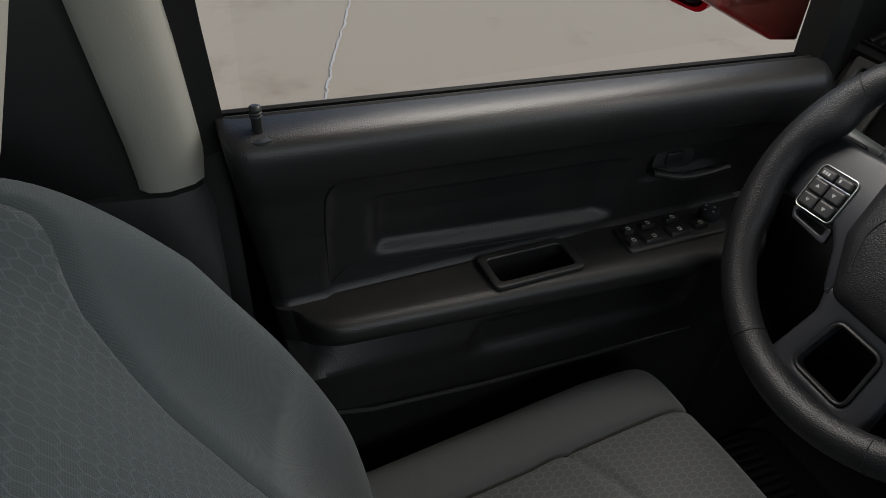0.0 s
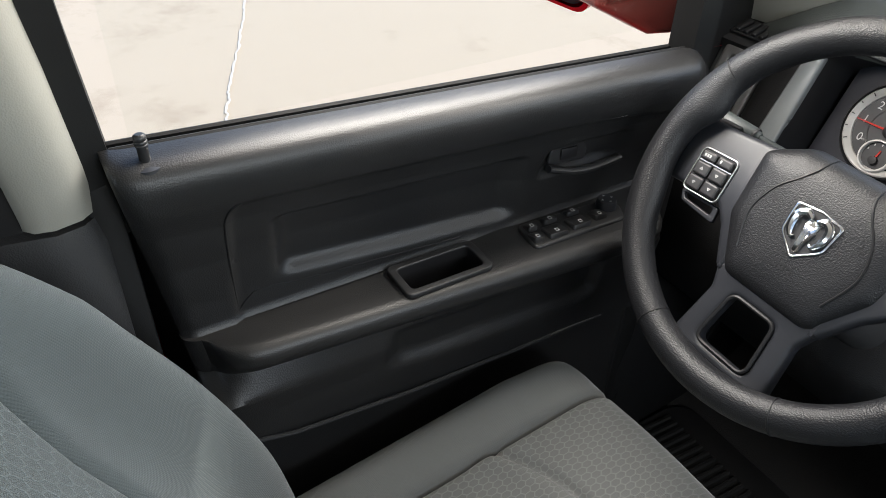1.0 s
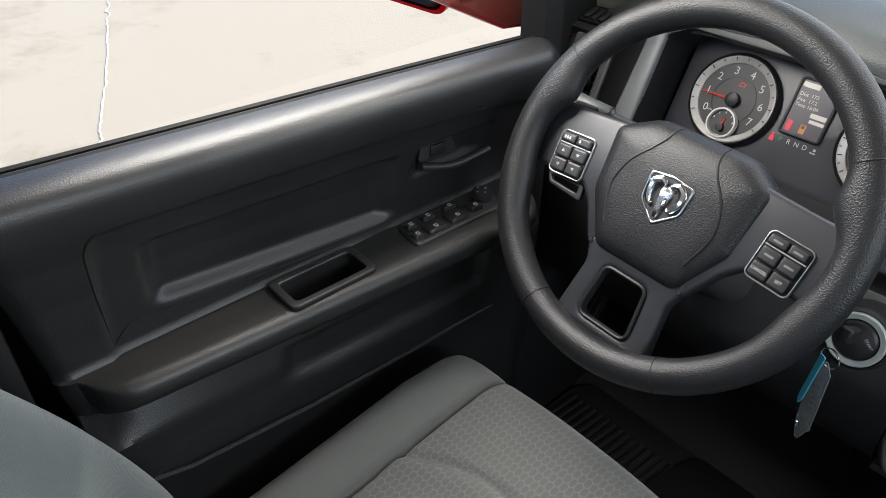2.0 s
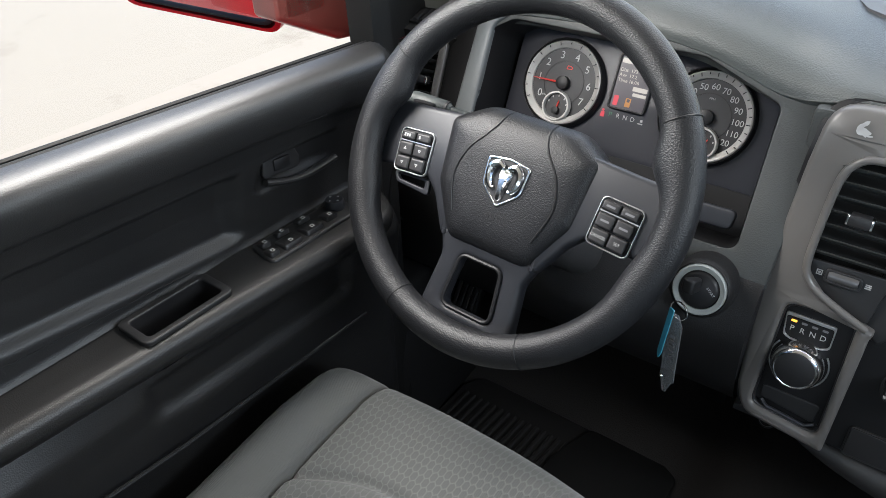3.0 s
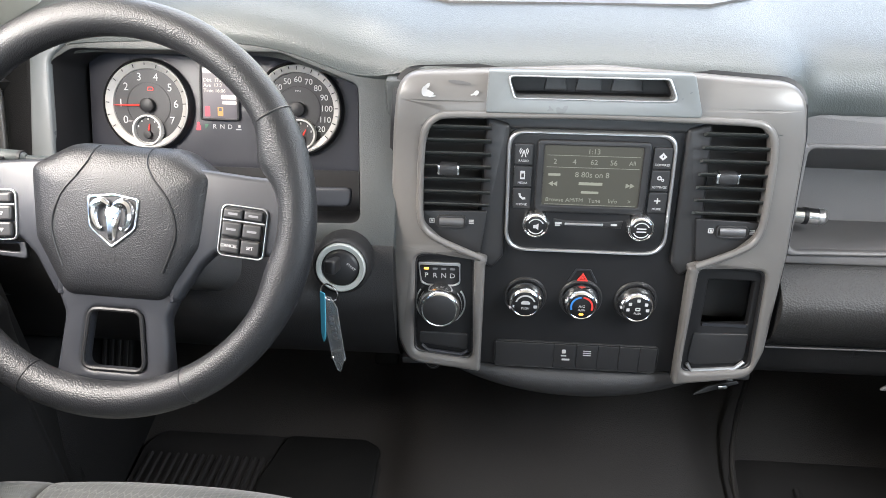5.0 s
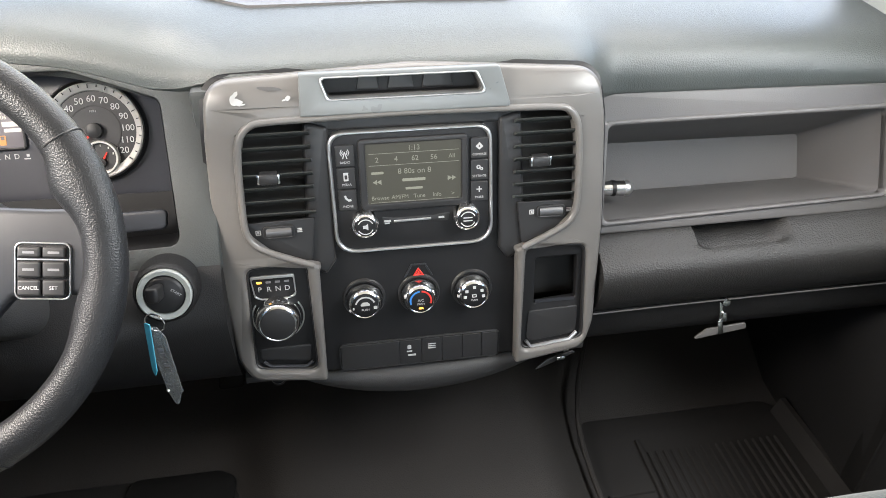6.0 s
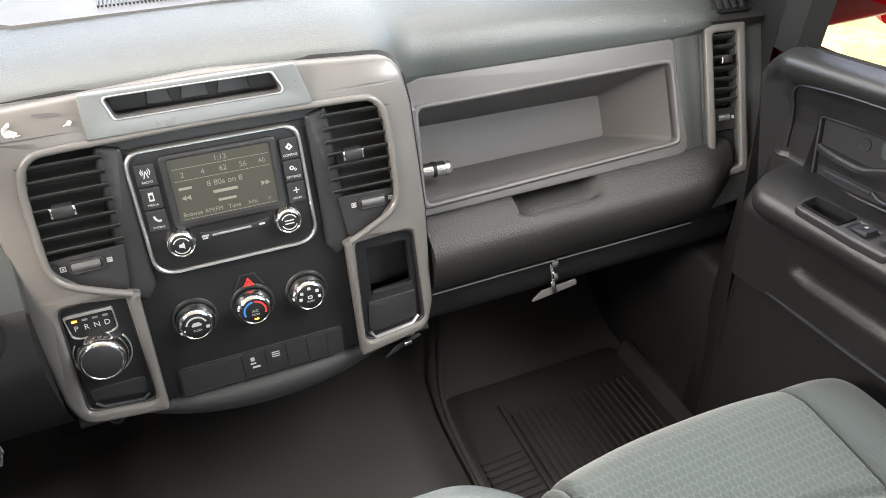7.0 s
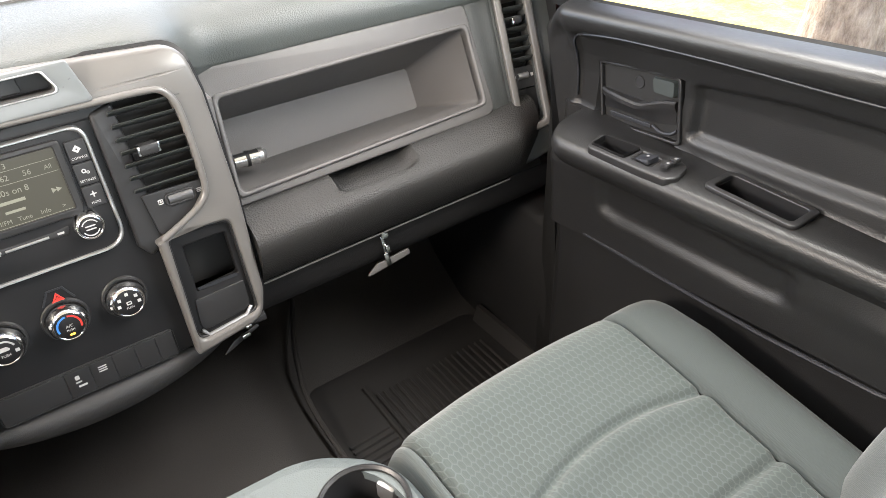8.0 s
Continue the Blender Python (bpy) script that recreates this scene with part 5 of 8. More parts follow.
# side keys
for k, names in ((-1, ("RADIO", "MEDIA", "PHONE")), (1, ("COMPASS", "SETTINGS", "MORE"))):
    u0 = -0.0815 if k < 0 else 0.0745
    for i, tx in enumerate(names):
        v0 = 0.198 - 0.0265 * i
        key = part("key", plate([rrect(u0 - 0.0105, v0 - 0.0125, u0 + 0.0105, v0 + 0.0125, 0.002)], 0.003, 0.0008), DARKP, radio, "black key with a pale symbol", m=M_STACK @ T(0, 0, 0.0098))
        write(tx, 0.0038, u0, v0 - 0.0075, WHITE, 0.0100, key, "key_writing")
        if i == 0 and k < 0:
            sy = joined([plate([[(u0 - 0.003, v0 - 0.003), (u0 - 0.0018, v0 - 0.003), (u0, v0 + 0.003), (u0 + 0.0018, v0 - 0.003), (u0 + 0.003, v0 - 0.003), (u0 + 0.0006, v0 + 0.005), (u0 - 0.0006, v0 + 0.005)]], 0.0003)] + [plate([[(u0 + q * (r + 0.001) * math.cos(a), v0 + 0.004 + (r + 0.001) * math.sin(a)) for a in (-0.8, 0, 0.8)] + [(u0 + q * r * math.cos(a), v0 + 0.004 + r * math.sin(a)) for a in (0.8, 0, -0.8)]], 0.0003) for q in (-1, 1) for r in (0.0025, 0.0045)])
        elif i == 1 and k < 0:
            sy = plate([rrect(u0 - 0.003, v0 - 0.003, u0 + 0.0025, v0 + 0.007, 0.0006), rrect(u0 - 0.0018, v0 - 0.001, u0 + 0.0013, v0 + 0.004, 0.0005)], 0.0003)
        elif i == 2 and k < 0:
            sy = plate([[(u0 - 0.004, v0 + 0.006), (u0 - 0.0015, v0 + 0.006), (u0 - 0.001, v0 + 0.0035), (u0 + 0.001, v0 + 0.001), (u0 + 0.004, v0 + 0.0015), (u0 + 0.0045, v0 - 0.001), (u0 + 0.001, v0 - 0.0015), (u0 - 0.003, v0 + 0.002)]], 0.0003)
        elif i == 0:
            sy = plate([[(u0 - 0.0045, v0 + 0.002), (u0, v0 - 0.002), (u0 + 0.0045, v0 + 0.002), (u0, v0 + 0.007)], [(u0 - 0.0012, v0 + 0.002), (u0, v0 + 0.004), (u0 + 0.0012, v0 + 0.002), (u0, v0 + 0.0008)]], 0.0003)
        elif i == 1:
            sy = joined([plate([[(u0 + dx + r * math.cos(a), v0 + dy + r * math.sin(a)) for a in [math.pi / 5 * j for j in range(10)]], [(u0 + dx + r * 0.5 * math.cos(a), v0 + dy + r * 0.5 * math.sin(a)) for a in [math.pi / 5 * j for j in range(10)]]], 0.0003) for dx, dy, r in ((-0.001, 0.0035, 0.0026), (0.0028, 0.0012, 0.0018))])
        else:
            sy = joined([plate([rrect(u0 - 0.0035, v0 + 0.0018, u0 + 0.0035, v0 + 0.0032, 0.0003)], 0.0003), plate([rrect(u0 - 0.0007, v0 - 0.001, u0 + 0.0007, v0 + 0.006, 0.0003)], 0.0002)])
        part("symbol", sy, WHITE, key, m=M_STACK @ T(0, 0, 0.0101))


def knob(parent, u, v, r, h, cap_mat, up=0.008, name="knob", label="chrome ringed knob"):
    m = M_STACK @ T(u, v, up)
    k = part(name, lathe([(r * 1.05, 0.0), (r * 1.05, h * 0.15), (r * 1.03, h * 0.3), (r * 0.995, h * 0.5), (r * 0.955, h * 0.68), (r * 0.895, h * 0.84), (r * 0.82, h * 0.95), (r * 0.755, h), (r * 0.725, h * 0.97)], 48), CHROME, parent, label, m=m)
    part("cap", lathe([(r * 0.73, h * 0.90), (r * 0.72, h * 0.985), (r * 0.69, h * 1.0), (0, h * 1.01)], 40), cap_mat, k, m=m)
    return k, m


def arc(r0, r1, a0, a1, n=14):
    A = [radians(a0 + (a1 - a0) * i / n) for i in range(n + 1)]
    return [(r0 * math.cos(a), r0 * math.sin(a)) for a in A] + [(r1 * math.cos(a), r1 * math.sin(a)) for a in A[::-1]]


for u in (-0.0635, 0.0582):
    k, m = knob(radio, u, 0.1150, 0.0165, 0.014, BLACK)
    part("ring_mark", joined([plate([arc(0.0085, 0.0097, a, a + 130)], 0.0003) for a in (25, 205)]), WHITE, k, m=m @ T(0, 0, 0.0147))
    part("symbol", plate([[(-0.003, -0.002), (0.0, -0.002), (0.003, -0.004), (0.003, 0.004), (0.0, 0.002), (-0.003, 0.002)]] if u < 0 else [rrect(-0.0055, 0.0012, 0.0055, 0.0026, 0.0004), rrect(-0.0055, -0.0026, 0.0055, -0.0012, 0.0004)], 0.0003), WHITE, k, m=m @ T(0, 0, 0.0147))
part("disc_slot", plate([rrect(-0.028, 0.1130, 0.017, 0.1160, 0.001)], 0.003, 0.0008), SATIN, radio, "bright narrow slot", m=M_STACK @ T(0, 0, 0.0095) @ Matrix.Rotation(radians(0.5), 4, "Z"))
part("slot_wing", plate([rounded([(-0.043, 0.1210), (-0.029, 0.1185), (0.019, 0.1185), (0.039, 0.1210), (0.037, 0.1100), (0.019, 0.1110), (-0.029, 0.1110), (-0.041, 0.1100)][::-1], 0.002)], 0.003, 0.001), DARKP, radio, m=M_STACK @ T(0, 0, 0.0082))
bar(-0.0365, 0.1150, 0.008, 0.0024, WHITE, 0.0085, radio)
bar(-0.0370, 0.1122, 0.006, 0.0018, WHITE, 0.0085, radio)
bar(0.0285, 0.1150, 0.007, 0.0024, WHITE, 0.0085, radio)

# ---------------------------------------------------------------- climate controls
climate = thing("climate_controls", "three chrome ringed climate knobs on a black panel", "climate control", m=M_STACK @ T(0, 0, 0))
BLUE, REDM, AMBER = material("blue_print", (0.03, 0.20, 0.55), 0.5), material("red_print", (0.65, 0.04, 0.03), 0.5), emitter("amber_lamp", (1.0, 0.42, 0.05), 1.0)
for i, u in enumerate((-0.0698, -0.0010, 0.0668)):
    part("knob_well", lathe([(0.027, 0.0), (0.0255, 0.002), (0.0235, 0.0015), (0.0225, -0.004)], 48), DARKP, climate, m=M_STACK @ T(u, 0.012, 0.001))
    k, m = knob(climate, u, 0.0100, 0.0220, 0.019, BLACK, 0.000)
    part("pointer", box(-0.004, -0.0016, 0.010, 0.001, 0.0016, 0.0175, 0.0008), WHITE, k, m=m @ Matrix.Rotation(radians((200, 165, 180)[i]), 4, "Z") @ T(0.0200, 0, 0))
    z = 0.0197
    if i == 0:
        part("scale", joined([plate([arc(0.0108, 0.0128, 20, 165)], 0.0003), plate([rrect(-0.0155, -0.0045, -0.0135, -0.0015, 0.0005)], 0.0003), plate([rrect(0.010, -0.005, 0.0145, -0.001, 0.0008)], 0.0003)]), WHITE, k, m=m @ T(0, 0, z))
        part("symbol", plate([rounded([(-0.006, 0.0), (-0.003, 0.003), (0.003, 0.003), (0.006, 0.0), (0.005, -0.002), (-0.005, -0.002)][::-1], 0.0008)], 0.0003), WHITE, k, m=m @ T(0, 0.002, z))
        write("PUSH", 0.0042, 0, -0.0055, WHITE, z, k, m=m)
    elif i == 1:
        part("cold_scale", plate([arc(0.0118, 0.0140, 95, 200)], 0.0003), BLUE, k, "blue arc", m=m @ T(0, 0, z))
        part("warm_scale", plate([arc(0.0118, 0.0140, -20, 85)], 0.0003), REDM, k, "red arc", m=m @ T(0, 0, z))
        write("A/C", 0.0048, 0, 0.0005, WHITE, z, k, m=m)
        write("PUSH", 0.0038, 0, -0.0045, WHITE, z, k, m=m)
        part("lamp", plate([rrect(-0.0028, -0.0115, 0.0028, -0.0093, 0.001)], 0.0004), AMBER, k, "lit amber lamp", m=m @ T(0, 0, z))
    else:
        part("symbol", joined([plate([rrect(r * math.cos(a) - 0.002, r * math.sin(a) - 0.002, r * math.cos(a) + 0.002, r * math.sin(a) + 0.002, 0.0007)], 0.0003) for r, a in [(0.0118, radians(d)) for d in (185, 145, 90, 35, -5)]] + [plate([rrect(-0.003, -0.0022, 0.003, 0.0022, 0.001), rrect(-0.0018, -0.0010, 0.0018, 0.0010, 0.0004)], 0.0003)]), WHITE, k, m=m @ T(0, 0, z))
        write("PUSH", 0.0038, 0, -0.0058, WHITE, z, k, m=m)
part("hazard_surround", plate([rounded([(-0.0185, 0.030), (-0.009, 0.0475), (0.009, 0.0475), (0.0185, 0.030), (0.016, 0.030), (0.0075, 0.0455), (-0.0075, 0.0455), (-0.016, 0.030)][::-1], 0.0008)], 0.002, 0.0005), SPOKE, climate, m=M_STACK @ T(-0.0008, 0.0052, 0.002))
part("hazard_button", plate([[(-0.0070, 0.0318), (0.0070, 0.0318), (0.0, 0.0428)], [(-0.0034, 0.0338), (0.0, 0.0392), (0.0034, 0.0338)]], 0.002, 0.0004), REDM, climate, "red triangle button", m=M_STACK @ T(-0.0008, 0.0052, 0.003))
part("hazard_core", plate([[(-0.0022, 0.0345), (0.0022, 0.0345), (0.0, 0.0380)]], 0.001), REDM, climate, m=M_STACK @ T(-0.0008, 0.0052, 0.003))

bank = thing("switch_bank", "row of black blank switches under the climate knobs", "switch panel", m=M_STACK @ T(0, -0.07, 0))
part("bank_frame", plate([rrect(-0.106, -0.091, 0.104, -0.052, 0.006), rrect(-0.1045, -0.0895, 0.1025, -0.0535, 0.005)], 0.004, 0.0008), DARKP, bank, m=M_STACK @ T(0, 0, 0.003))
xs = (-0.104, -0.029, 0.000, 0.027, 0.054, 0.080, 0.102)
for i, (a, b) in enumerate(zip(xs, xs[1:])):
    sw = part("switch", plate([rrect(a + 0.0002, -0.0888, b - 0.0002, -0.0542, 0.0012)], 0.006, 0.0005), DARKP, bank, m=M_STACK @ T(0, 0, 0.0035))
    if i == 1:
        part("switch_symbol", joined([plate([rrect(-0.0185, -0.067, -0.0135, -0.0615, 0.0012)], 0.0003), plate([rrect(-0.0195, -0.0715, -0.0125, -0.0695, 0.0006)], 0.0003), plate([rrect(-0.018, -0.0775, -0.008, -0.0750, 0.0008)], 0.0006)]), WHITE, sw, m=M_STACK @ T(0, 0, 0.0040))
    if i == 2:
        part("switch_symbol", joined([plate([rrect(0.0085, y - 0.0007, 0.0185, y + 0.0007, 0.0004)], 0.0003) for y in (-0.0625, -0.0655, -0.0685)]), WHITE, sw, m=M_STACK @ T(0, 0, 0.0040))

# ---------------------------------------------------------------- rotary gear selector and storage pocket
shifter = thing("gear_selector", "rotary gear selector with chrome ring on a black panel", "gear selector", m=M_STACK @ T(-0.17, 0, 0))
part("selector_panel", plate([[(x * 1.0, y) for x, y in shift_hole(-1)]], 0.012, 0.002), BLACK, shifter, m=M_STACK @ T(0, 0, 0.010))
part("selector_panel_rim", plate([[( -0.170 + (x + 0.170) * 1.02, -0.006 + (y + 0.006) * 1.02) for x, y in shift_hole(-1)], [(-0.170 + (x + 0.170) * 0.955, -0.006 + (y + 0.006) * 0.965) for x, y in shift_hole(-1)]], 0.010, 0.002), DARKP, shifter, m=M_STACK @ T(0, 0, 0.0165))
part("display_frame", plate([rounded([(-0.2035, 0.0590), (-0.2005, 0.030, 0.01), (-0.192, 0.027), (-0.160, 0.027), (-0.151, 0.030, 0.01), (-0.1515, 0.0590)], 0.003), rounded([(-0.2020, 0.0550), (-0.1990, 0.032, 0.009), (-0.192, 0.0285), (-0.160, 0.0285), (-0.1525, 0.032, 0.009), (-0.1530, 0.0550)], 0.003)], 0.003, 0.0006), SATIN, shifter, m=M_STACK @ T(0, 0, 0.013))
for i, tx in enumerate("PRND"):
    u = -0.1935 + 0.0108 * i
    write(tx, 0.0092, u, 0.0400, WHITE, 0.0105, shifter, "gear_letter")
    part("gear_lamp", plate([rrect(u - 0.003, 0.0480, u + 0.003, 0.0505, 0.0008)], 0.0006), AMBER if i == 0 else GREYPRINT, shifter, "lit amber lamp" if i == 0 else "", m=M_STACK @ T(0, 0, 0.0106))
m = M_STACK @ T(-0.1755, 0.0025, 0.010)
part("dial_ring", plate([arc(0.0298, 0.0316, -215, 35, 34)], 0.003, 0.0006), SATIN, shifter, m=m @ T(0, 0, 0.002))
dial = part("dial", lathe([(0.0275, 0.0), (0.0275, 0.005), (0.0272, 0.010), (0.0262, 0.015), (0.0247, 0.019), (0.0230, 0.0215), (0.0215, 0.0222), (0.0205, 0.0218)], 60), CHROME, shifter, "chrome rotary dial", m=m)
part("dial_cap", lathe([(0.0208, 0.0205), (0.0205, 0.0222), (0.0190, 0.0228), (0.0, 0.0230)], 48), DARKP, dial, m=m)
part("selector_blank", plate([rounded([(-0.202, -0.056), (-0.141, -0.064), (-0.139, -0.040), (-0.202, -0.040)], 0.004)], 0.003, 0.001), DARKP, shifter, m=M_STACK @ T(0, 0, 0.012))
part("selector_sill", tube([(-0.199, -0.058, 0.0), (-0.191, -0.0645, 0.001), (-0.148, -0.0690, 0.001), (-0.139, -0.063, 0.0)], 0.0022, 8), SPOKE, shifter, m=M_STACK @ T(0, 0, 0.014))
socket = part("power_socket", lathe([(0.0105, -0.004), (0.0105, 0.003), (0.0095, 0.004), (0.0085, 0.002), (0.0, 0.001)], 28), DARKP, dash, "round dark power socket", m=M_STACK @ T(-0.187, -0.100, -0.014) @ Matrix.Rotation(radians(-40), 4, "X"))
part("socket_ring", lathe([(0.0098, 0.003), (0.0094, 0.0045), (0.0088, 0.004)], 28), SATIN, socket, m=M_STACK @ T(-0.187, -0.100, -0.014) @ Matrix.Rotation(radians(-40), 4, "X"))

pocket = thing("storage_pocket", "small open black pocket with a fold-down lid", "storage pocket", m=M_STACK @ T(0.17, 0, 0))
PO = shift_hole(1)
PH = rounded([(0.1475, -0.014), (0.203, -0.010), (0.202, 0.050), (0.1475, 0.050)], 0.003)
part("pocket_face", plate([PO, PH], 0.012, 0.002), BLACK, pocket, m=M_STACK @ T(0, 0, 0.010))
part("pocket_rim", plate([[(0.170 + (x - 0.170) * 1.02, -0.006 + (y + 0.006) * 1.02) for x, y in PO], [(0.170 + (x - 0.170) * 0.955, -0.006 + (y + 0.006) * 0.965) for x, y in PO]], 0.010, 0.002), DARKP, pocket, m=M_STACK @ T(0, 0, 0.0165))
part("pocket_back", plate([rrect(0.140, -0.02, 0.212, 0.056, 0.004)], 0.003), PITCH, pocket, m=M_STACK @ T(0, 0, -0.03))
part("pocket_lid", plate([rounded([(0.1365, -0.070, 0.012), (0.206, -0.062, 0.012), (0.2065, -0.022), (0.140, -0.024)], 0.003)], 0.004, 0.001), DARKP, pocket, m=M_STACK @ T(0, 0, 0.012))
part("pocket_sill", tube([(0.137, -0.066, 0), (0.144, -0.0755, 0.001), (0.196, -0.0695, 0.001), (0.206, -0.060, 0)], 0.0026, 8), SATIN, pocket, m=M_STACK @ T(0, 0, 0.014))
part("pocket_shelf", plate([rrect(0.149, -0.013, 0.201, -0.009, 0.001)], 0.002), SPOKE, pocket, m=M_STACK @ T(0, 0, 0.0115))
usb = part("hook_plate", plate([rounded([(-0.034, -0.011), (0.030, 0.006), (0.026, 0.010), (-0.010, 0.004)], 0.002)], 0.003, 0.001), DARKP, dash, m=basis((0.190, -0.030, 0.445), (1, 0, 0.12), (0, 0.3, 1)))
part("hook", joined([box(-0.006, -0.003, 0, 0.006, 0.003, 0.005, 0.0015), box(0.004, 0.008, 0, 0.013, 0.013, 0.005, 0.0015)]), CHROME, usb, "bright metal hook", m=basis((0.196, -0.032, 0.452), (1, 0, 0.12), (0, 0.3, 1)))

# the worn paint at the trim's corner
def flake(cx, cy, rx, ry, turn, seed):
    """A ragged flake of bare paint."""
    out = []
    for i in range(16):
        a = 2 * math.pi * i / 16
        r = 1 + 0.45 * noise.noise((math.cos(a) * 1.6 + seed, math.sin(a) * 1.6, seed * 0.7))
        x, y = rx * r * math.cos(a), ry * r * math.sin(a)
        out.append((cx + x * math.cos(turn) - y * math.sin(turn), cy + x * math.sin(turn) + y * math.cos(turn)))
    return plate([out], 0.0004)


for k, (x0, y0, rx, ry, turn) in enumerate(((-0.1905, 0.2610, 0.0048, 0.0026, -0.1), (-0.1945, 0.2655, 0.0034, 0.0016, 1.0), (-0.1915, 0.2695, 0.0028, 0.0014, 0.7), (-0.1850, 0.2585, 0.0020, 0.0006, 0.1), (-0.1375, 0.2630, 0.0022, 0.0018, 0.4), (-0.1405, 0.2615, 0.0030, 0.0006, 0.3))):
    part("worn_patch", flake(x0, y0 + 0.006, rx * 1.3, ry * 1.4, turn, k + 0.3), WHITE, dash, "bare pale worn spot", m=M_STACK @ T(0, 0, 0.0214))
part("scuffed_patch", flake(-0.1560, 0.2800, 0.0120, 0.0022, -0.12, 4.1), BINM, dash, "scuffed brownish patch on the trim", m=M_STACK @ T(0, 0, 0.0206))
# speaker and defroster panel on the pad
ring = [(-0.175, 0.195), (0.150, 0.205), (0.215, 0.26), (0.27, 0.42), (-0.32, 0.42), (-0.24, 0.24)]
bm = bmesh.new()
vs = [bm.verts.new((x, y, pad_z(x, y) + 0.004)) for x, y in ring]
vs2 = [bm.verts.new((x, y, pad_z(x, y) - 0.01)) for x, y in ring]
bm.faces.new(vs)
for i in range(len(vs)):
    j = (i + 1) % len(vs)
    bm.faces.new((vs[i], vs2[i], vs2[j], vs[j]))
speaker = part("speaker_panel", bm, BINM, dash, "grey speaker panel on the dash pad")
for i in range(34):
    x = -0.085 + 0.0045 * i
    part("grille_rib", box(x, 0.225, 0, x + 0.0022, 0.285, 0.003), DARKP, speaker, m=T(0, 0, pad_z(x, 0.25) + 0.0035))
# demister slot at the foot of the glass
part("defroster_slot", box(-0.45, 0.50, 0.852, 0.45, 0.53, 0.862, 0.002), PITCH, dash)

# ---------------------------------------------------------------- instrument cluster
M_GAUGE = M_CLUS @ T(0, 0, -0.062)
cluster = thing("instrument_cluster", "instrument cluster with two ringed dials and a small display", "instrument cluster", m=M_GAUGE)
FACEM = plastic("cluster_face", (0.019, 0.020, 0.027), 0.4, 0.0006, 0.03)
DIALM = plastic("dial_face", (0.015, 0.0155, 0.0175), 0.5, 0.0006, 0.05)
NEEDLE = emitter("red_needle", (1.0, 0.06, 0.04), 0.25)
REDLAMP, GREENLAMP = emitter("red_lamp", (1.0, 0.04, 0.08), 0.30), emitter("green_lamp", (0.15, 0.7, 0.35), 0.16)
part("face", plate([rounded([(-0.182, -0.045), (0.175, -0.045), (0.175, 0.075), (0.09, 0.10), (-0.18, 0.10)], 0.01)], 0.006, 0.001), FACEM, cluster, m=M_GAUGE)
part("face_skirt", plate([rounded([(-0.182, -0.11), (0.178, -0.11), (0.178, -0.044), (-0.182, -0.044)], 0.006)], 0.004), BLACK, cluster, m=M_GAUGE @ T(0, 0, 0.002))


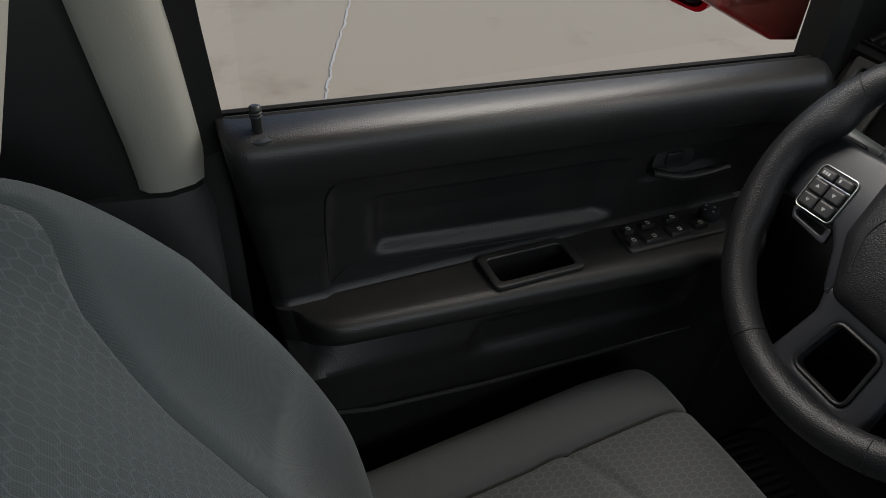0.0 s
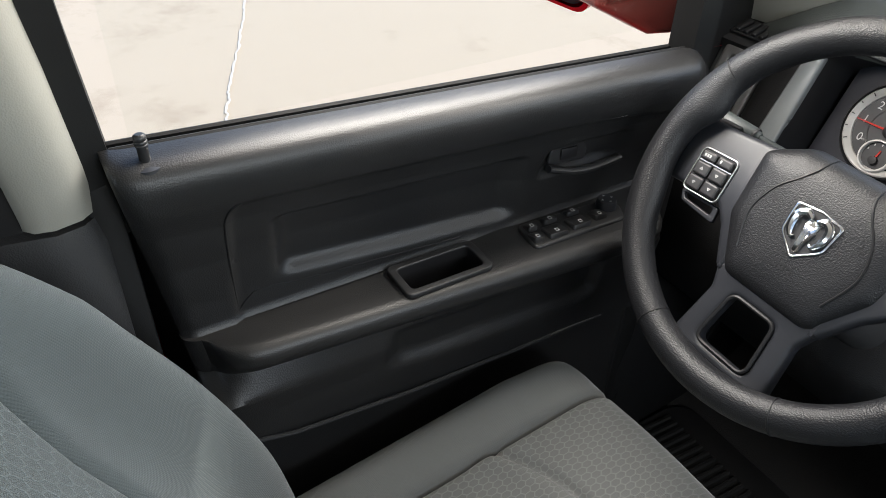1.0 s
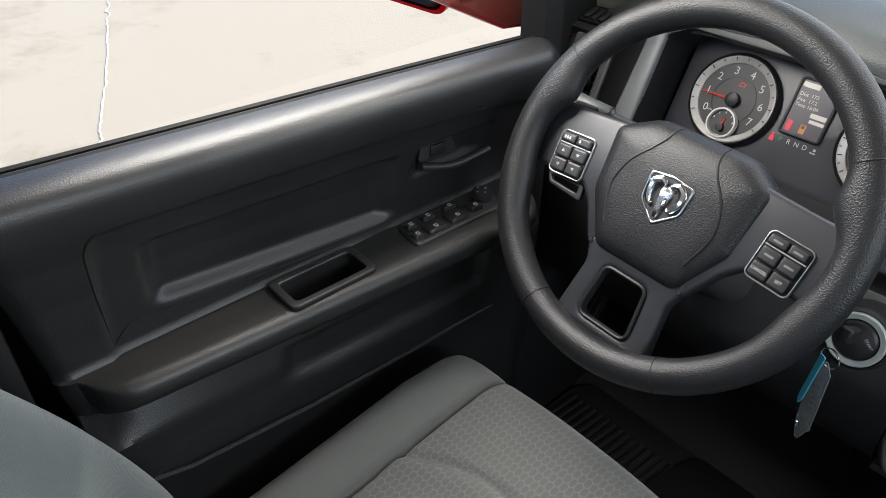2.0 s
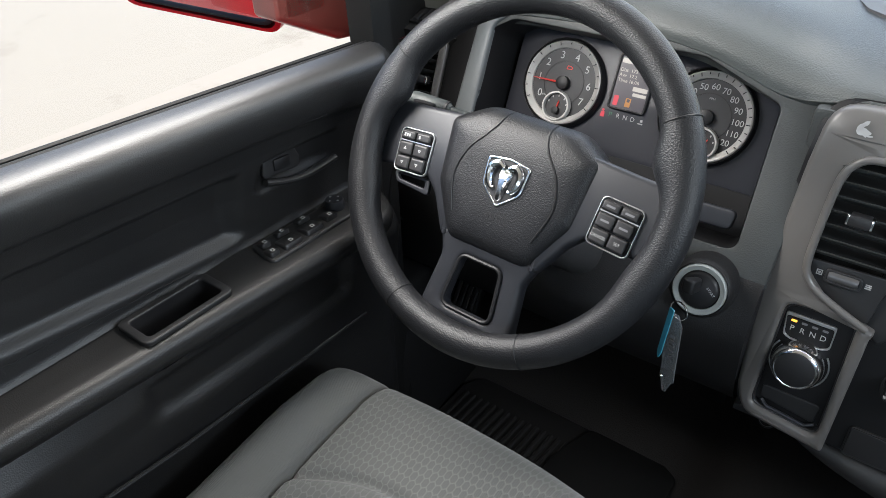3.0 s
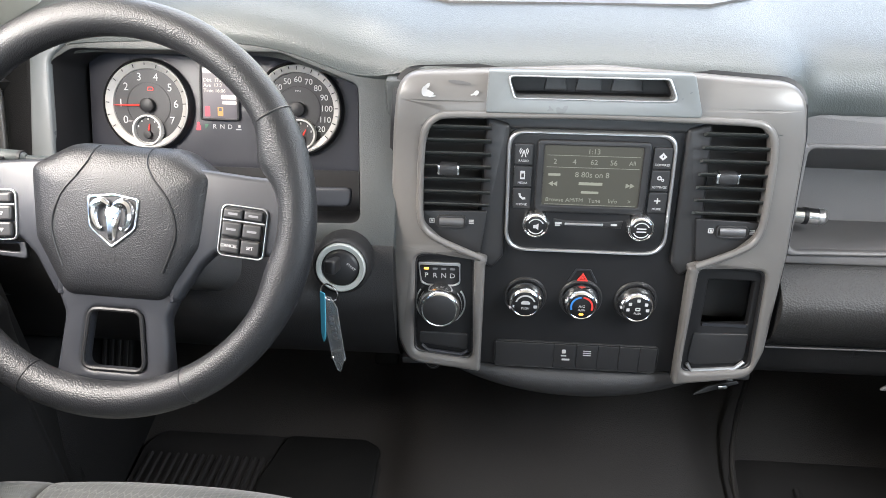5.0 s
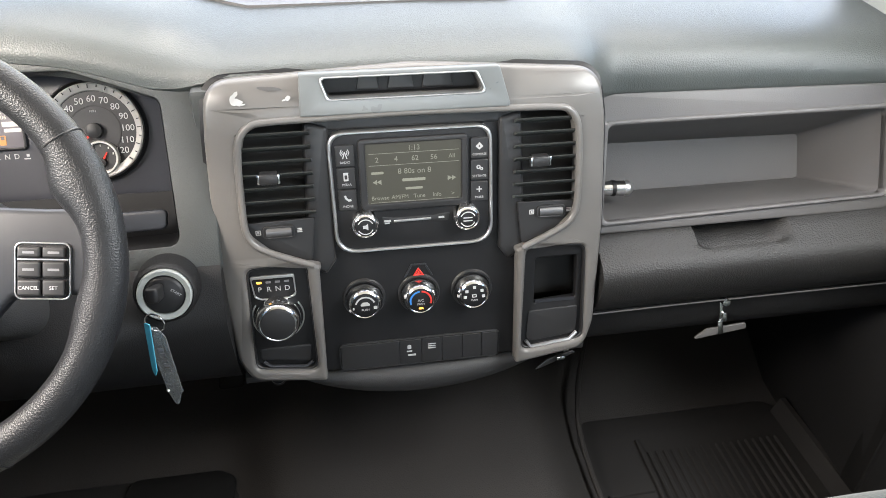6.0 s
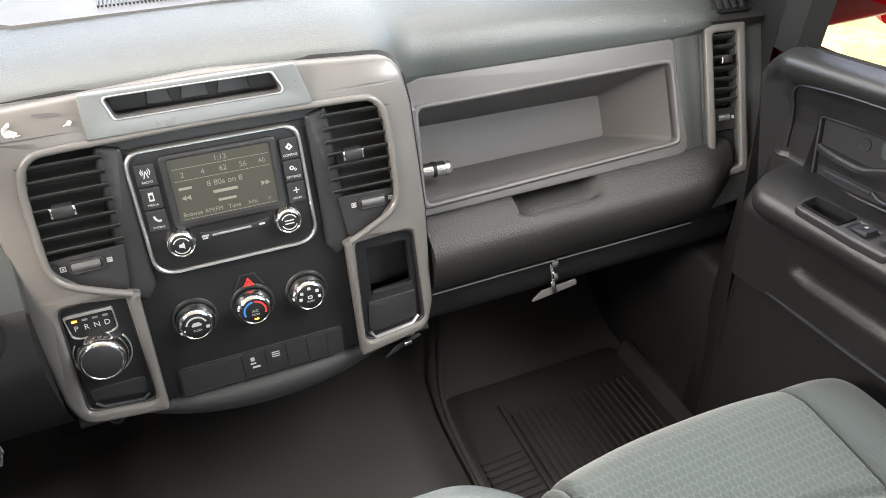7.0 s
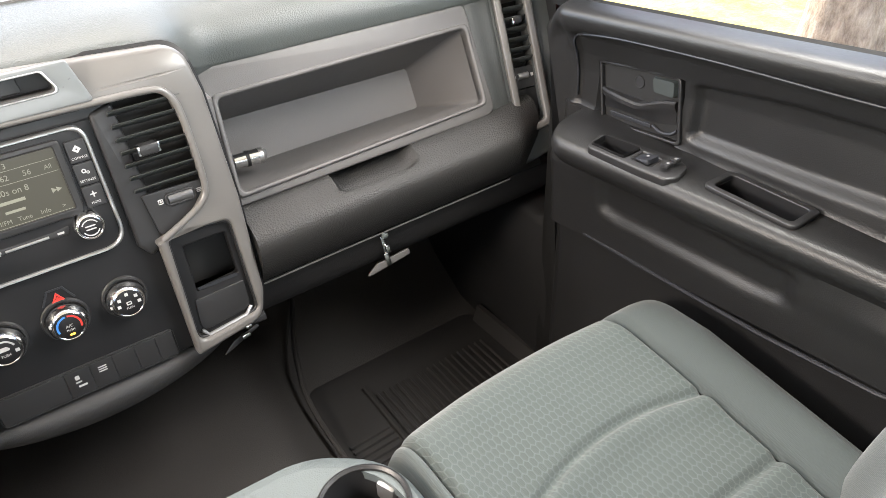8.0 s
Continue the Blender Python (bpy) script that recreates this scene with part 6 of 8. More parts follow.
def gauge(u, v, r, numbers, a0, a1, needle, small_r, small_needle, small_off):
    m = M_GAUGE @ T(u, v, 0.0)
    g = part("gauge", lathe([(r * 1.10, -0.002), (r * 1.10, 0.006), (r * 1.06, 0.010), (r * 1.03, 0.006), (r * 1.03, -0.002)], 64), BLACK, cluster, "round dial with silver ring", m=m)
    part("ring", lathe([(r * 1.03, 0.003), (r * 1.02, 0.0085), (r * 0.99, 0.0095), (r * 0.955, 0.0085), (r * 0.86, 0.005), (r * 0.85, 0.002)], 64), DIALRING, g, "silver ring", m=m)
    part("dial_face", lathe([(r * 0.90, 0.0025), (0.0, 0.0025)], 48), DIALM, g, m=m)
    part("inner_ring", plate([arc(r * 0.52, r * 0.545, -50, 230, 40)], 0.0006), BLACK, g, m=m @ T(0, 0, 0.0032))
    n = len(numbers)
    for i, tx in enumerate(numbers):
        a = radians(a0 + (a1 - a0) * i / (n - 1))
        part("number", text_bm(tx, r * (0.26 if n < 10 else 0.195), 0.0001), WHITE, g, m=m @ T(r * 0.68 * math.cos(a), r * 0.68 * math.sin(a), 0.0032))
    steps = (n - 1) * 2
    tick = [plate([[(r * q0 * math.cos(a - 0.012), r * q0 * math.sin(a - 0.012)), (r * 0.985 * math.cos(a - 0.010), r * 0.985 * math.sin(a - 0.010)), (r * 0.985 * math.cos(a + 0.010), r * 0.985 * math.sin(a + 0.010)), (r * q0 * math.cos(a + 0.012), r * q0 * math.sin(a + 0.012))]], 0.0003) for q0, a in [((0.90 if i % 2 == 0 else 0.93), radians(a0 + (a1 - a0) * i / steps)) for i in range(steps + 1)]]
    part("ticks", joined(tick), BLACK, g, m=m @ T(0, 0, 0.0100))
    a = radians(needle)
    part("needle", loft([[V((x, -w, 0.007)), V((x, w, 0.007)), V((x, 0, 0.0085))] for x, w in ((0.004, 0.0014), (r * 0.82, 0.0005))], closed=True, caps=True), NEEDLE, g, "red needle", m=m @ Matrix.Rotation(a, 4, "Z"))
    part("needle_cap", lathe([(r * 0.17, 0.003), (r * 0.165, 0.0095), (r * 0.12, 0.0105), (0, 0.0105)], 32), BLACK, g, m=m)
    ms = m @ T(small_off[0], small_off[1], 0.002)
    part("small_ring", lathe([(small_r * 1.05, 0.002), (small_r, 0.009), (small_r * 0.90, 0.009), (small_r * 0.86, 0.003)], 40), DIALRING, g, "small silver ring", m=ms)
    part("small_face", lathe([(small_r * 0.93, 0.0035), (0, 0.0035)], 32), DIALM, g, m=ms)
    part("small_needle", loft([[V((x, -w, 0.0055)), V((x, w, 0.0055)), V((x, 0, 0.007))] for x, w in ((-0.001, 0.0014), (small_r * 0.72, 0.0006))], closed=True, caps=True), NEEDLE, g, "red needle", m=ms @ T(0, -small_r * 0.3, 0) @ Matrix.Rotation(radians(small_needle), 4, "Z"))
    part("small_cap", lathe([(small_r * 0.28, 0.004), (small_r * 0.26, 0.008), (0, 0.0085)], 20), BLACK, g, m=ms @ T(0, -small_r * 0.3, 0))
    part("small_ticks", joined([plate([rrect(small_r * 0.72 * math.cos(t) - 0.0007, small_r * 0.72 * math.sin(t) - 0.0012, small_r * 0.72 * math.cos(t) + 0.0007, small_r * 0.72 * math.sin(t) + 0.0012, 0.0003)], 0.0003) for t in (0.3, 0.9, 1.57, 2.2, 2.8)]), WHITE, g, m=ms @ T(0, 0, 0.0040))
    return g, m


g, m = gauge(-0.103, 0.031, 0.053, list("01234567"), 212, -32, 181, 0.0190, 80, (0.0, -0.031))
part("engine_lamp", plate([rounded([(-0.004, -0.002), (0.004, -0.002), (0.005, 0.001), (0.002, 0.003), (-0.003, 0.003)], 0.0006), rounded([(-0.003, -0.001), (0.003, -0.001), (0.0035, 0.0005), (0.0015, 0.002), (-0.002, 0.002)], 0.0005)], 0.0004), REDM, g, m=m @ T(0.003, 0.020, 0.0032))
write("RPM", 0.0035, -0.024, -0.0205, WHITE, 0.0032, g, m=m)
g, m = gauge(0.090, 0.031, 0.053, [str(k) for k in range(0, 130, 10)], 222, -42, 221, 0.0190, 60, (0.004, -0.031))
write("MPH", 0.0035, 0.0, 0.022, WHITE, 0.0032, g, m=m)
# little display between the dials
DISP = emitter("info_display", (0.30, 0.24, 0.26), 0.028)
DISP.node_tree.nodes["Principled BSDF"].inputs["Base Color"].default_value = (0.05, 0.045, 0.055, 1)
disp = part("display", plate([rrect(-0.033, 0.017, 0.012, 0.081, 0.002)], 0.002), DISP, cluster, "small grey information display", m=M_GAUGE @ T(0, 0, 0.002))
part("display_frame", plate([rrect(-0.036, 0.014, 0.015, 0.084, 0.004), rrect(-0.033, 0.017, 0.012, 0.081, 0.002)], 0.004, 0.001), BLACK, cluster, m=M_GAUGE @ T(0, 0, 0.004))
INFO = emitter("info_text", (0.8, 0.74, 0.66), 0.30)
bar(-0.0215, 0.0755, 0.020, 0.006, INFO, 0.0024, disp, M_GAUGE)
for tx, v in (("Dist  173", 0.0640), ("Ave  17.2", 0.0575), ("Time 16:06", 0.0510)):
    write(tx, 0.0062, -0.031, v, INFO, 0.0024, disp, m=M_GAUGE, align="LEFT")
bar(0.001, 0.0435, 0.019, 0.0055, INFO, 0.0024, disp, M_GAUGE)
bar(0.002, 0.0365, 0.018, 0.004, INFO, 0.0024, disp, M_GAUGE)
bar(-0.0265, 0.0255, 0.0062, 0.0125, REDLAMP, 0.0024, disp, M_GAUGE)
part("fuel_lamp", plate([rrect(-0.0135, 0.020, -0.0065, 0.031, 0.001), rrect(-0.012, 0.026, -0.008, 0.030, 0.0005)], 0.0004), material("amber_print", (0.45, 0.20, 0.05), 0.5), disp, m=M_GAUGE @ T(0, 0, 0.0024))
for tx, u, mt in (("P", -0.029, GREENLAMP), ("R", -0.0185, WHITE), ("N", -0.0085, WHITE), ("D", 0.0015, WHITE)):
    write(tx, 0.0082, u, 0.0065, mt, 0.0006, cluster, m=M_GAUGE)
part("belt_lamp", joined([lathe([(0.0016, 0), (0.0016, 0.0004), (0, 0.0004)], 12, T(-0.0395, 0.0105, 0)), plate([rounded([(-0.0425, 0.0015), (-0.0365, 0.0015), (-0.0375, 0.0085), (-0.0415, 0.0085)], 0.001)], 0.0006)]), REDLAMP, cluster, "red warning lamp", m=M_GAUGE @ T(0, 0, 0.0008))
part("tow_lamp", joined([plate([rrect(0.009, 0.003, 0.016, 0.0045, 0.0004)], 0.0004), plate([rrect(0.012, 0.006, 0.015, 0.009, 0.0004)], 0.0004)]), WHITE, cluster, m=M_GAUGE @ T(0, 0, 0.0008))

# ---------------------------------------------------------------- steering wheel fittings
def on_wheel(u, v, w=0.0):
    return M_HUB @ T(u, v, w)


shield = rounded([(-0.025, 0.021, 0.004), (0.0, 0.0245, 0.02), (0.025, 0.021, 0.004), (0.0225, -0.008, 0.012), (0.0, -0.0265, 0.004), (-0.0225, -0.008, 0.012)][::-1], 0.004)
part("badge_border", plate([shield, [(x * 0.89, y * 0.89) for x, y in shield]], 0.004, 0.001), CHROME, wheel, "chrome shield border", m=on_wheel(0, -0.008, 0.0142))
part("badge_field", plate([[(x * 0.9, y * 0.9) for x, y in shield]], 0.002), DARKP, wheel, m=on_wheel(0, -0.008, 0.0128))
badge = part("badge_relief", joined([loft([[V((-w, y, 0)), V((-w * 0.55, y, h)), V((w * 0.55, y, h)), V((w, y, 0))] for y, w, h in ((-0.0195, 0.0016, 0.001), (-0.0175, 0.0034, 0.0032), (-0.0125, 0.0038, 0.0040), (-0.006, 0.0046, 0.0048), (0.001, 0.0062, 0.0052), (0.007, 0.0080, 0.0046), (0.0115, 0.0075, 0.0030), (0.0135, 0.0060, 0.0008))], caps=True)]), CHROME, wheel, "chrome badge relief", m=on_wheel(0, -0.008, 0.0128))
for k in (-1, 1):
    horn = smooth_line([(k * 0.003, 0.0135, 0.0030), (k * 0.009, 0.0165, 0.0030), (k * 0.0155, 0.0130, 0.0028), (k * 0.0172, 0.0050, 0.0026), (k * 0.0150, -0.0035, 0.0024), (k * 0.0112, -0.0085, 0.0022), (k * 0.0082, -0.0065, 0.0020)], 5)
    part("badge_curl", tube(horn, [0.0026 + 0.0016 * math.sin(math.pi * min(1, i / 22)) if i < 22 else 0.0026 * (1 - (i - 22) / 12) for i in range(len(horn))], 8), CHROME, badge, m=on_wheel(0, -0.008, 0.0128))
    part("badge_eye", plate([rounded([(k * 0.0020, 0.0010), (k * 0.0052, 0.0028), (k * 0.0048, 0.0005)][:: k], 0.0004)], 0.0004), BLACK, badge, m=on_wheel(0, -0.008, 0.0184))
# creases and markings of the cover
def on_cover(x, y):
    """The height of the airbag cover."""
    k = max(abs(x) / 0.086, abs(y) / (0.066 if y > 0 else 0.080), (abs(x) / 0.084 + abs(y) / 0.078) / 1.5)
    return table([(0.02, 0.0125), (0.30, 0.0124), (0.60, 0.0118), (0.80, 0.0105), (0.89, 0.008), (0.95, 0.0035), (0.985, -0.003), (1.0, -0.010)], k) - 3.0 * max(0.0, y - 0.038) ** 1.6


for k in (-1, 1):
    part("cover_crease", tube([(p.x, p.y, on_cover(p.x, p.y) + 0.0002) for p in smooth_line([(k * 0.026, 0.064, 0), (k * 0.028, 0.050, 0), (k * 0.036, 0.036, 0), (k * 0.052, 0.015, 0), (k * 0.059, -0.015, 0), (k * 0.048, -0.050, 0)], 6)], 0.0011, 6), BLACK, wheel, m=on_wheel(0, -0.004))
    part("horn_mark", joined([plate([rrect(-0.004, -0.0005, 0.004, 0.0005, 0.0003)], 0.0004), plate([rrect(-0.002, 0.0015, 0.003, 0.0022, 0.0003)], 0.0004), plate([rrect(-0.0006, -0.003, 0.0002, 0.003, 0.0003)], 0.0003)]), BLACK, wheel, m=on_wheel(k * 0.046, 0.004, 0.0126))
part("airbag_mark", joined([plate([rrect(-0.010 + 0.0072 * i, -0.0035, -0.0045 + 0.0072 * i, 0.0035, 0.001), rrect(-0.0088 + 0.0072 * i, -0.0012, -0.0057 + 0.0072 * i, 0.0012, 0.0005)], 0.0004) for i in range(3)]), BLACK, wheel, m=on_wheel(0, -0.044, 0.0126))
for k in (-1, 1):
    uc = k * 0.120
    pod = part("switch_pod", plate([rrect(uc - 0.022, -0.027, uc + 0.022, 0.021, 0.006), rrect(uc - 0.0206, -0.0256, uc + 0.0206, 0.0196, 0.005)], 0.004, 0.0007), SATIN, wheel, "satin silver switch surround", m=on_wheel(0, 0, 0.0055) @ Matrix.Rotation(radians(k * -4), 4, "Z"))
    pm = on_wheel(0, 0, 0.0055) @ Matrix.Rotation(radians(k * -4), 4, "Z")
    part("pod_base", plate([rrect(uc - 0.020, -0.025, uc + 0.020, 0.019, 0.005)], 0.003), BLACK, pod, m=pm @ T(0, 0, -0.001))
    part("pod_divider", plate([rrect(uc - 0.020, 0.0062, uc + 0.020, 0.0074, 0.0004)], 0.003), SATIN, pod, m=pm)
    for j, (v0, v1) in enumerate(((0.008, 0.0175), (-0.0085, 0.0055), (-0.0238, -0.0098))):
        for i in (0, 1):
            a, b = (uc - 0.0188, uc - 0.0006) if i == 0 else (uc + 0.0006, uc + 0.0188)
            key = part("switch", plate([rrect(a, v0, b, v1, 0.0022)], 0.007, 0.0022, 3), DARKP, pod, m=pm @ T(0, 0, 0.0035))
            cx, cy = (a + b) / 2, (v0 + v1) / 2
            if k > 0 and j == 2:
                write("CANCEL" if i == 0 else "SET", 0.0042, cx, cy, WHITE, 0.0036, key, "switch_writing", m=pm)
            elif k < 0 and j > 0:
                tri_pts = [(cx - 0.002, cy - 0.0012), (cx + 0.002, cy - 0.0012), (cx, cy + 0.002)] if (i == 0 and j == 1) else [(cx - 0.002, cy + 0.0012), (cx, cy - 0.002), (cx + 0.002, cy + 0.0012)]
                part("symbol", plate([tri_pts, [(cx + (x - cx) * 0.5, cy + (y - cy) * 0.5) for x, y in tri_pts]], 0.0003), WHITE, key, m=pm @ T(0, 0, 0.0038))
            elif k < 0:
                part("symbol", joined([plate([rrect(cx - 0.005 + 0.003 * q, cy - 0.0016, cx - 0.003 + 0.003 * q, cy + 0.0018, 0.0004)], 0.0003) for q in range(3 if i == 0 else 1)]), WHITE, key, m=pm @ T(0, 0, 0.0038))
            else:
                bar(cx, cy, 0.009, 0.002, GREYPRINT, 0.0037, key, pm)
# leather seams on the rim
for deg in (31, 149, 244, 296):
    a = radians(deg)
    c = V((RW * math.cos(a), RW * math.sin(a), 0))
    rad = V((math.cos(a), math.sin(a), 0))
    part("rim_seam", tube([c + 0.01715 * (math.cos(t) * rad + math.sin(t) * V((0, 0, 1))) for t in [2 * math.pi * i / 28 for i in range(28)]], 0.0009, 6, closed=True), BLACK, wheel, m=M_WHEEL)
part("lower_grip", plate([rounded([(-0.143, -0.037), (-0.093, -0.035), (-0.090, -0.052), (-0.135, -0.049)][::1], 0.004), rounded([(-0.137, -0.040), (-0.099, -0.038), (-0.097, -0.046), (-0.132, -0.045)], 0.003)], 0.006, 0.0012), SPOKE, wheel, m=on_wheel(0, 0, -0.002))
column = thing("steering_column", "black steering column cover behind the wheel", "steering column", m=M_WHEEL @ T(0, 0, -0.06))
part("column_cover", moved(loft([[V((x * s, y * s - d * 0.12, -d)) for x, y in rrect(-0.055, -0.062, 0.055, 0.042, 0.025)] for d, s in ((0.035, 0.8), (0.045, 0.95), (0.10, 1.05), (0.17, 1.15))], closed=True, caps=True), M_WHEEL), DARK, column)
STALKM = plastic("grey_stalk_plastic", (0.042, 0.050, 0.049), 0.45, 0.0008, 0.05)
part("stalk", tube([(-0.500, -0.070, 0.766), (-0.545, -0.088, 0.778), (-0.592, -0.100, 0.7865)], 0.0055, 12), STALKM, column, "grey multifunction stalk")
part("stalk_tip", tube([(-0.590, -0.0995, 0.786), (-0.596, -0.1005, 0.7875), (-0.637, -0.104, 0.7915), (-0.645, -0.105, 0.792)], [0.007, 0.0098, 0.0098, 0.0078], 14), STALKM, column)
part("stalk_marking", box(-0.632, -0.1155, 0.790, -0.604, -0.110, 0.796, 0.0006), BLACK, column)
part("stalk_collar", tube([(-0.5935, -0.1002, 0.7867), (-0.5965, -0.1006, 0.7873)], 0.0101, 14), DARKP, column)


# ---------------------------------------------------------------- ignition and key
IGN = basis((-0.281, -0.062, 0.640), (1, 0.05, 0), (0, 0.35, 1))
ign = thing("ignition_lock", "ignition lock with a pale ring", "ignition", m=IGN)
part("boss", lathe([(0.036, -0.060), (0.0345, -0.006), (0.0325, 0.001), (0.030, 0.003)], 40), KNEE, ign, m=IGN)
PALE = plastic("pale_ring_plastic", (0.30, 0.32, 0.31), 0.45, 0.0008, 0.05)
part("ring", lathe([(0.0290, 0.0), (0.0285, 0.006), (0.0272, 0.007), (0.0222, 0.0055), (0.0215, 0.0)], 48), PALE, ign, "pale glow ring", m=IGN)
part("barrel", lathe([(0.0218, 0.003), (0.0200, 0.006), (0.0165, 0.008), (0.0, 0.0075)], 40), BLACK, ign, m=IGN)
write("START", 0.0042, 0.0085, 0.0095, WHITE, 0.0080, ign, m=IGN @ Matrix.Rotation(radians(-40), 4, "Z"))
key = thing("car_key", "black car key with a clear and a blue plastic tag", "key", m=IGN @ T(0, 0, 0.01))
part("key_head", plate([rounded([(-0.004, -0.012), (0.004, -0.012), (0.008, 0.010), (-0.008, 0.010)], 0.005)], 0.016, 0.003), BLACK, key, m=IGN @ T(-0.004, 0.002, 0.030) @ Matrix.Rotation(radians(90), 4, "X") @ Matrix.Rotation(radians(20), 4, "Z"))
part("key_blade", box(-0.004, -0.001, 0.0, 0.004, 0.001, 0.020), SATIN, key, m=IGN @ T(-0.004, 0.002, 0.004))
ring_c = V((-0.289, -0.096, 0.628))
part("key_ring", tube([ring_c + 0.0115 * V((math.cos(t) * 0.9, -0.3 * math.cos(t), math.sin(t))) for t in [2 * math.pi * i / 24 for i in range(24)]], 0.0009, 6, closed=True), CHROME, key, "thin metal ring", m=Matrix())
CLEAR = milky("clear_tag_plastic", (0.30, 0.32, 0.33), 0.42)
tag = part("clear_tag", plate([rounded([(-0.004, 0.004), (-0.0105, -0.010, 0.004), (-0.0125, -0.095), (-0.0085, -0.118), (-0.004, -0.118), (0.003, -0.100), (0.0065, -0.096), (0.0065, -0.085), (0.010, -0.010, 0.004), (0.004, 0.004)], 0.0015)], 0.0016, 0.0004), CLEAR, key, "clear plastic knife-shaped tag", m=basis((-0.291, -0.099, 0.620), (1, -0.3, 0.05), (-0.02, -0.06, 1)))
part("tag_marking", joined([plate([rrect(-0.003, -0.062 + 0.008 * i, 0.003, -0.057 + 0.008 * i, 0.001)], 0.0003) for i in range(5)]), GREYPRINT, tag, m=basis((-0.291, -0.0995, 0.620), (1, -0.3, 0.05), (-0.02, -0.06, 1)) @ T(0, 0, 0.0012))
part("tag_rivet", lathe([(0.0025, 0), (0.002, 0.0015), (0, 0.0018)], 14), CHROME, tag, m=basis((-0.2945, -0.0945, 0.527), (1, -0.3, 0.05), (-0.02, -0.06, 1)))
BLUETAG = plastic("blue_tag_plastic", (0.05, 0.30, 0.42), 0.4, 0.001, 0.05)
part("blue_tag", plate([rounded([(-0.004, 0.0), (-0.006, -0.058), (-0.003, -0.070), (0.001, -0.060), (0.004, 0.0)], 0.0015)], 0.0015, 0.0004), BLUETAG, key, "blue plastic tag", m=basis((-0.2925, -0.112, 0.640), (1, -0.7, 0.05), (0.10, 0.05, 1)))

# ---------------------------------------------------------------- lighter in the bin
lighter = thing("power_adapter", "small chrome plug lying in the open bin", "charger plug", m=T(0.297, 0.088, 0.633))
part("plug_body", tube([(0.270, 0.092, 0.640), (0.290, 0.090, 0.640), (0.304, 0.0885, 0.640)], [0.0095, 0.0105, 0.0105], 18), CHROME, lighter)
part("plug_tip", tube([(0.304, 0.0885, 0.640), (0.310, 0.088, 0.640), (0.315, 0.0875, 0.640)], [0.0105, 0.0105, 0.0060], 18), SATIN, lighter)
part("plug_ring", tube([(0.286, 0.0905, 0.640), (0.291, 0.090, 0.640)], 0.0112, 18), BLACK, lighter)

# ---------------------------------------------------------------- door fittings
def arm_m(s, x, y, z):
    """On the armrest: x to the front, y outwards, z up."""
    r, u = V((0, 1, 0)), V((s, 0, 0))
    w = V((0, 0, 1))
    if s > 0:
        return Matrix(((0, s, 0, s * x), (-1, 0, 0, y), (0, 0, 1, z), (0, 0, 0, 1)))
    return Matrix(((0, s, 0, s * x), (1, 0, 0, y), (0, 0, 1, z), (0, 0, 0, 1)))


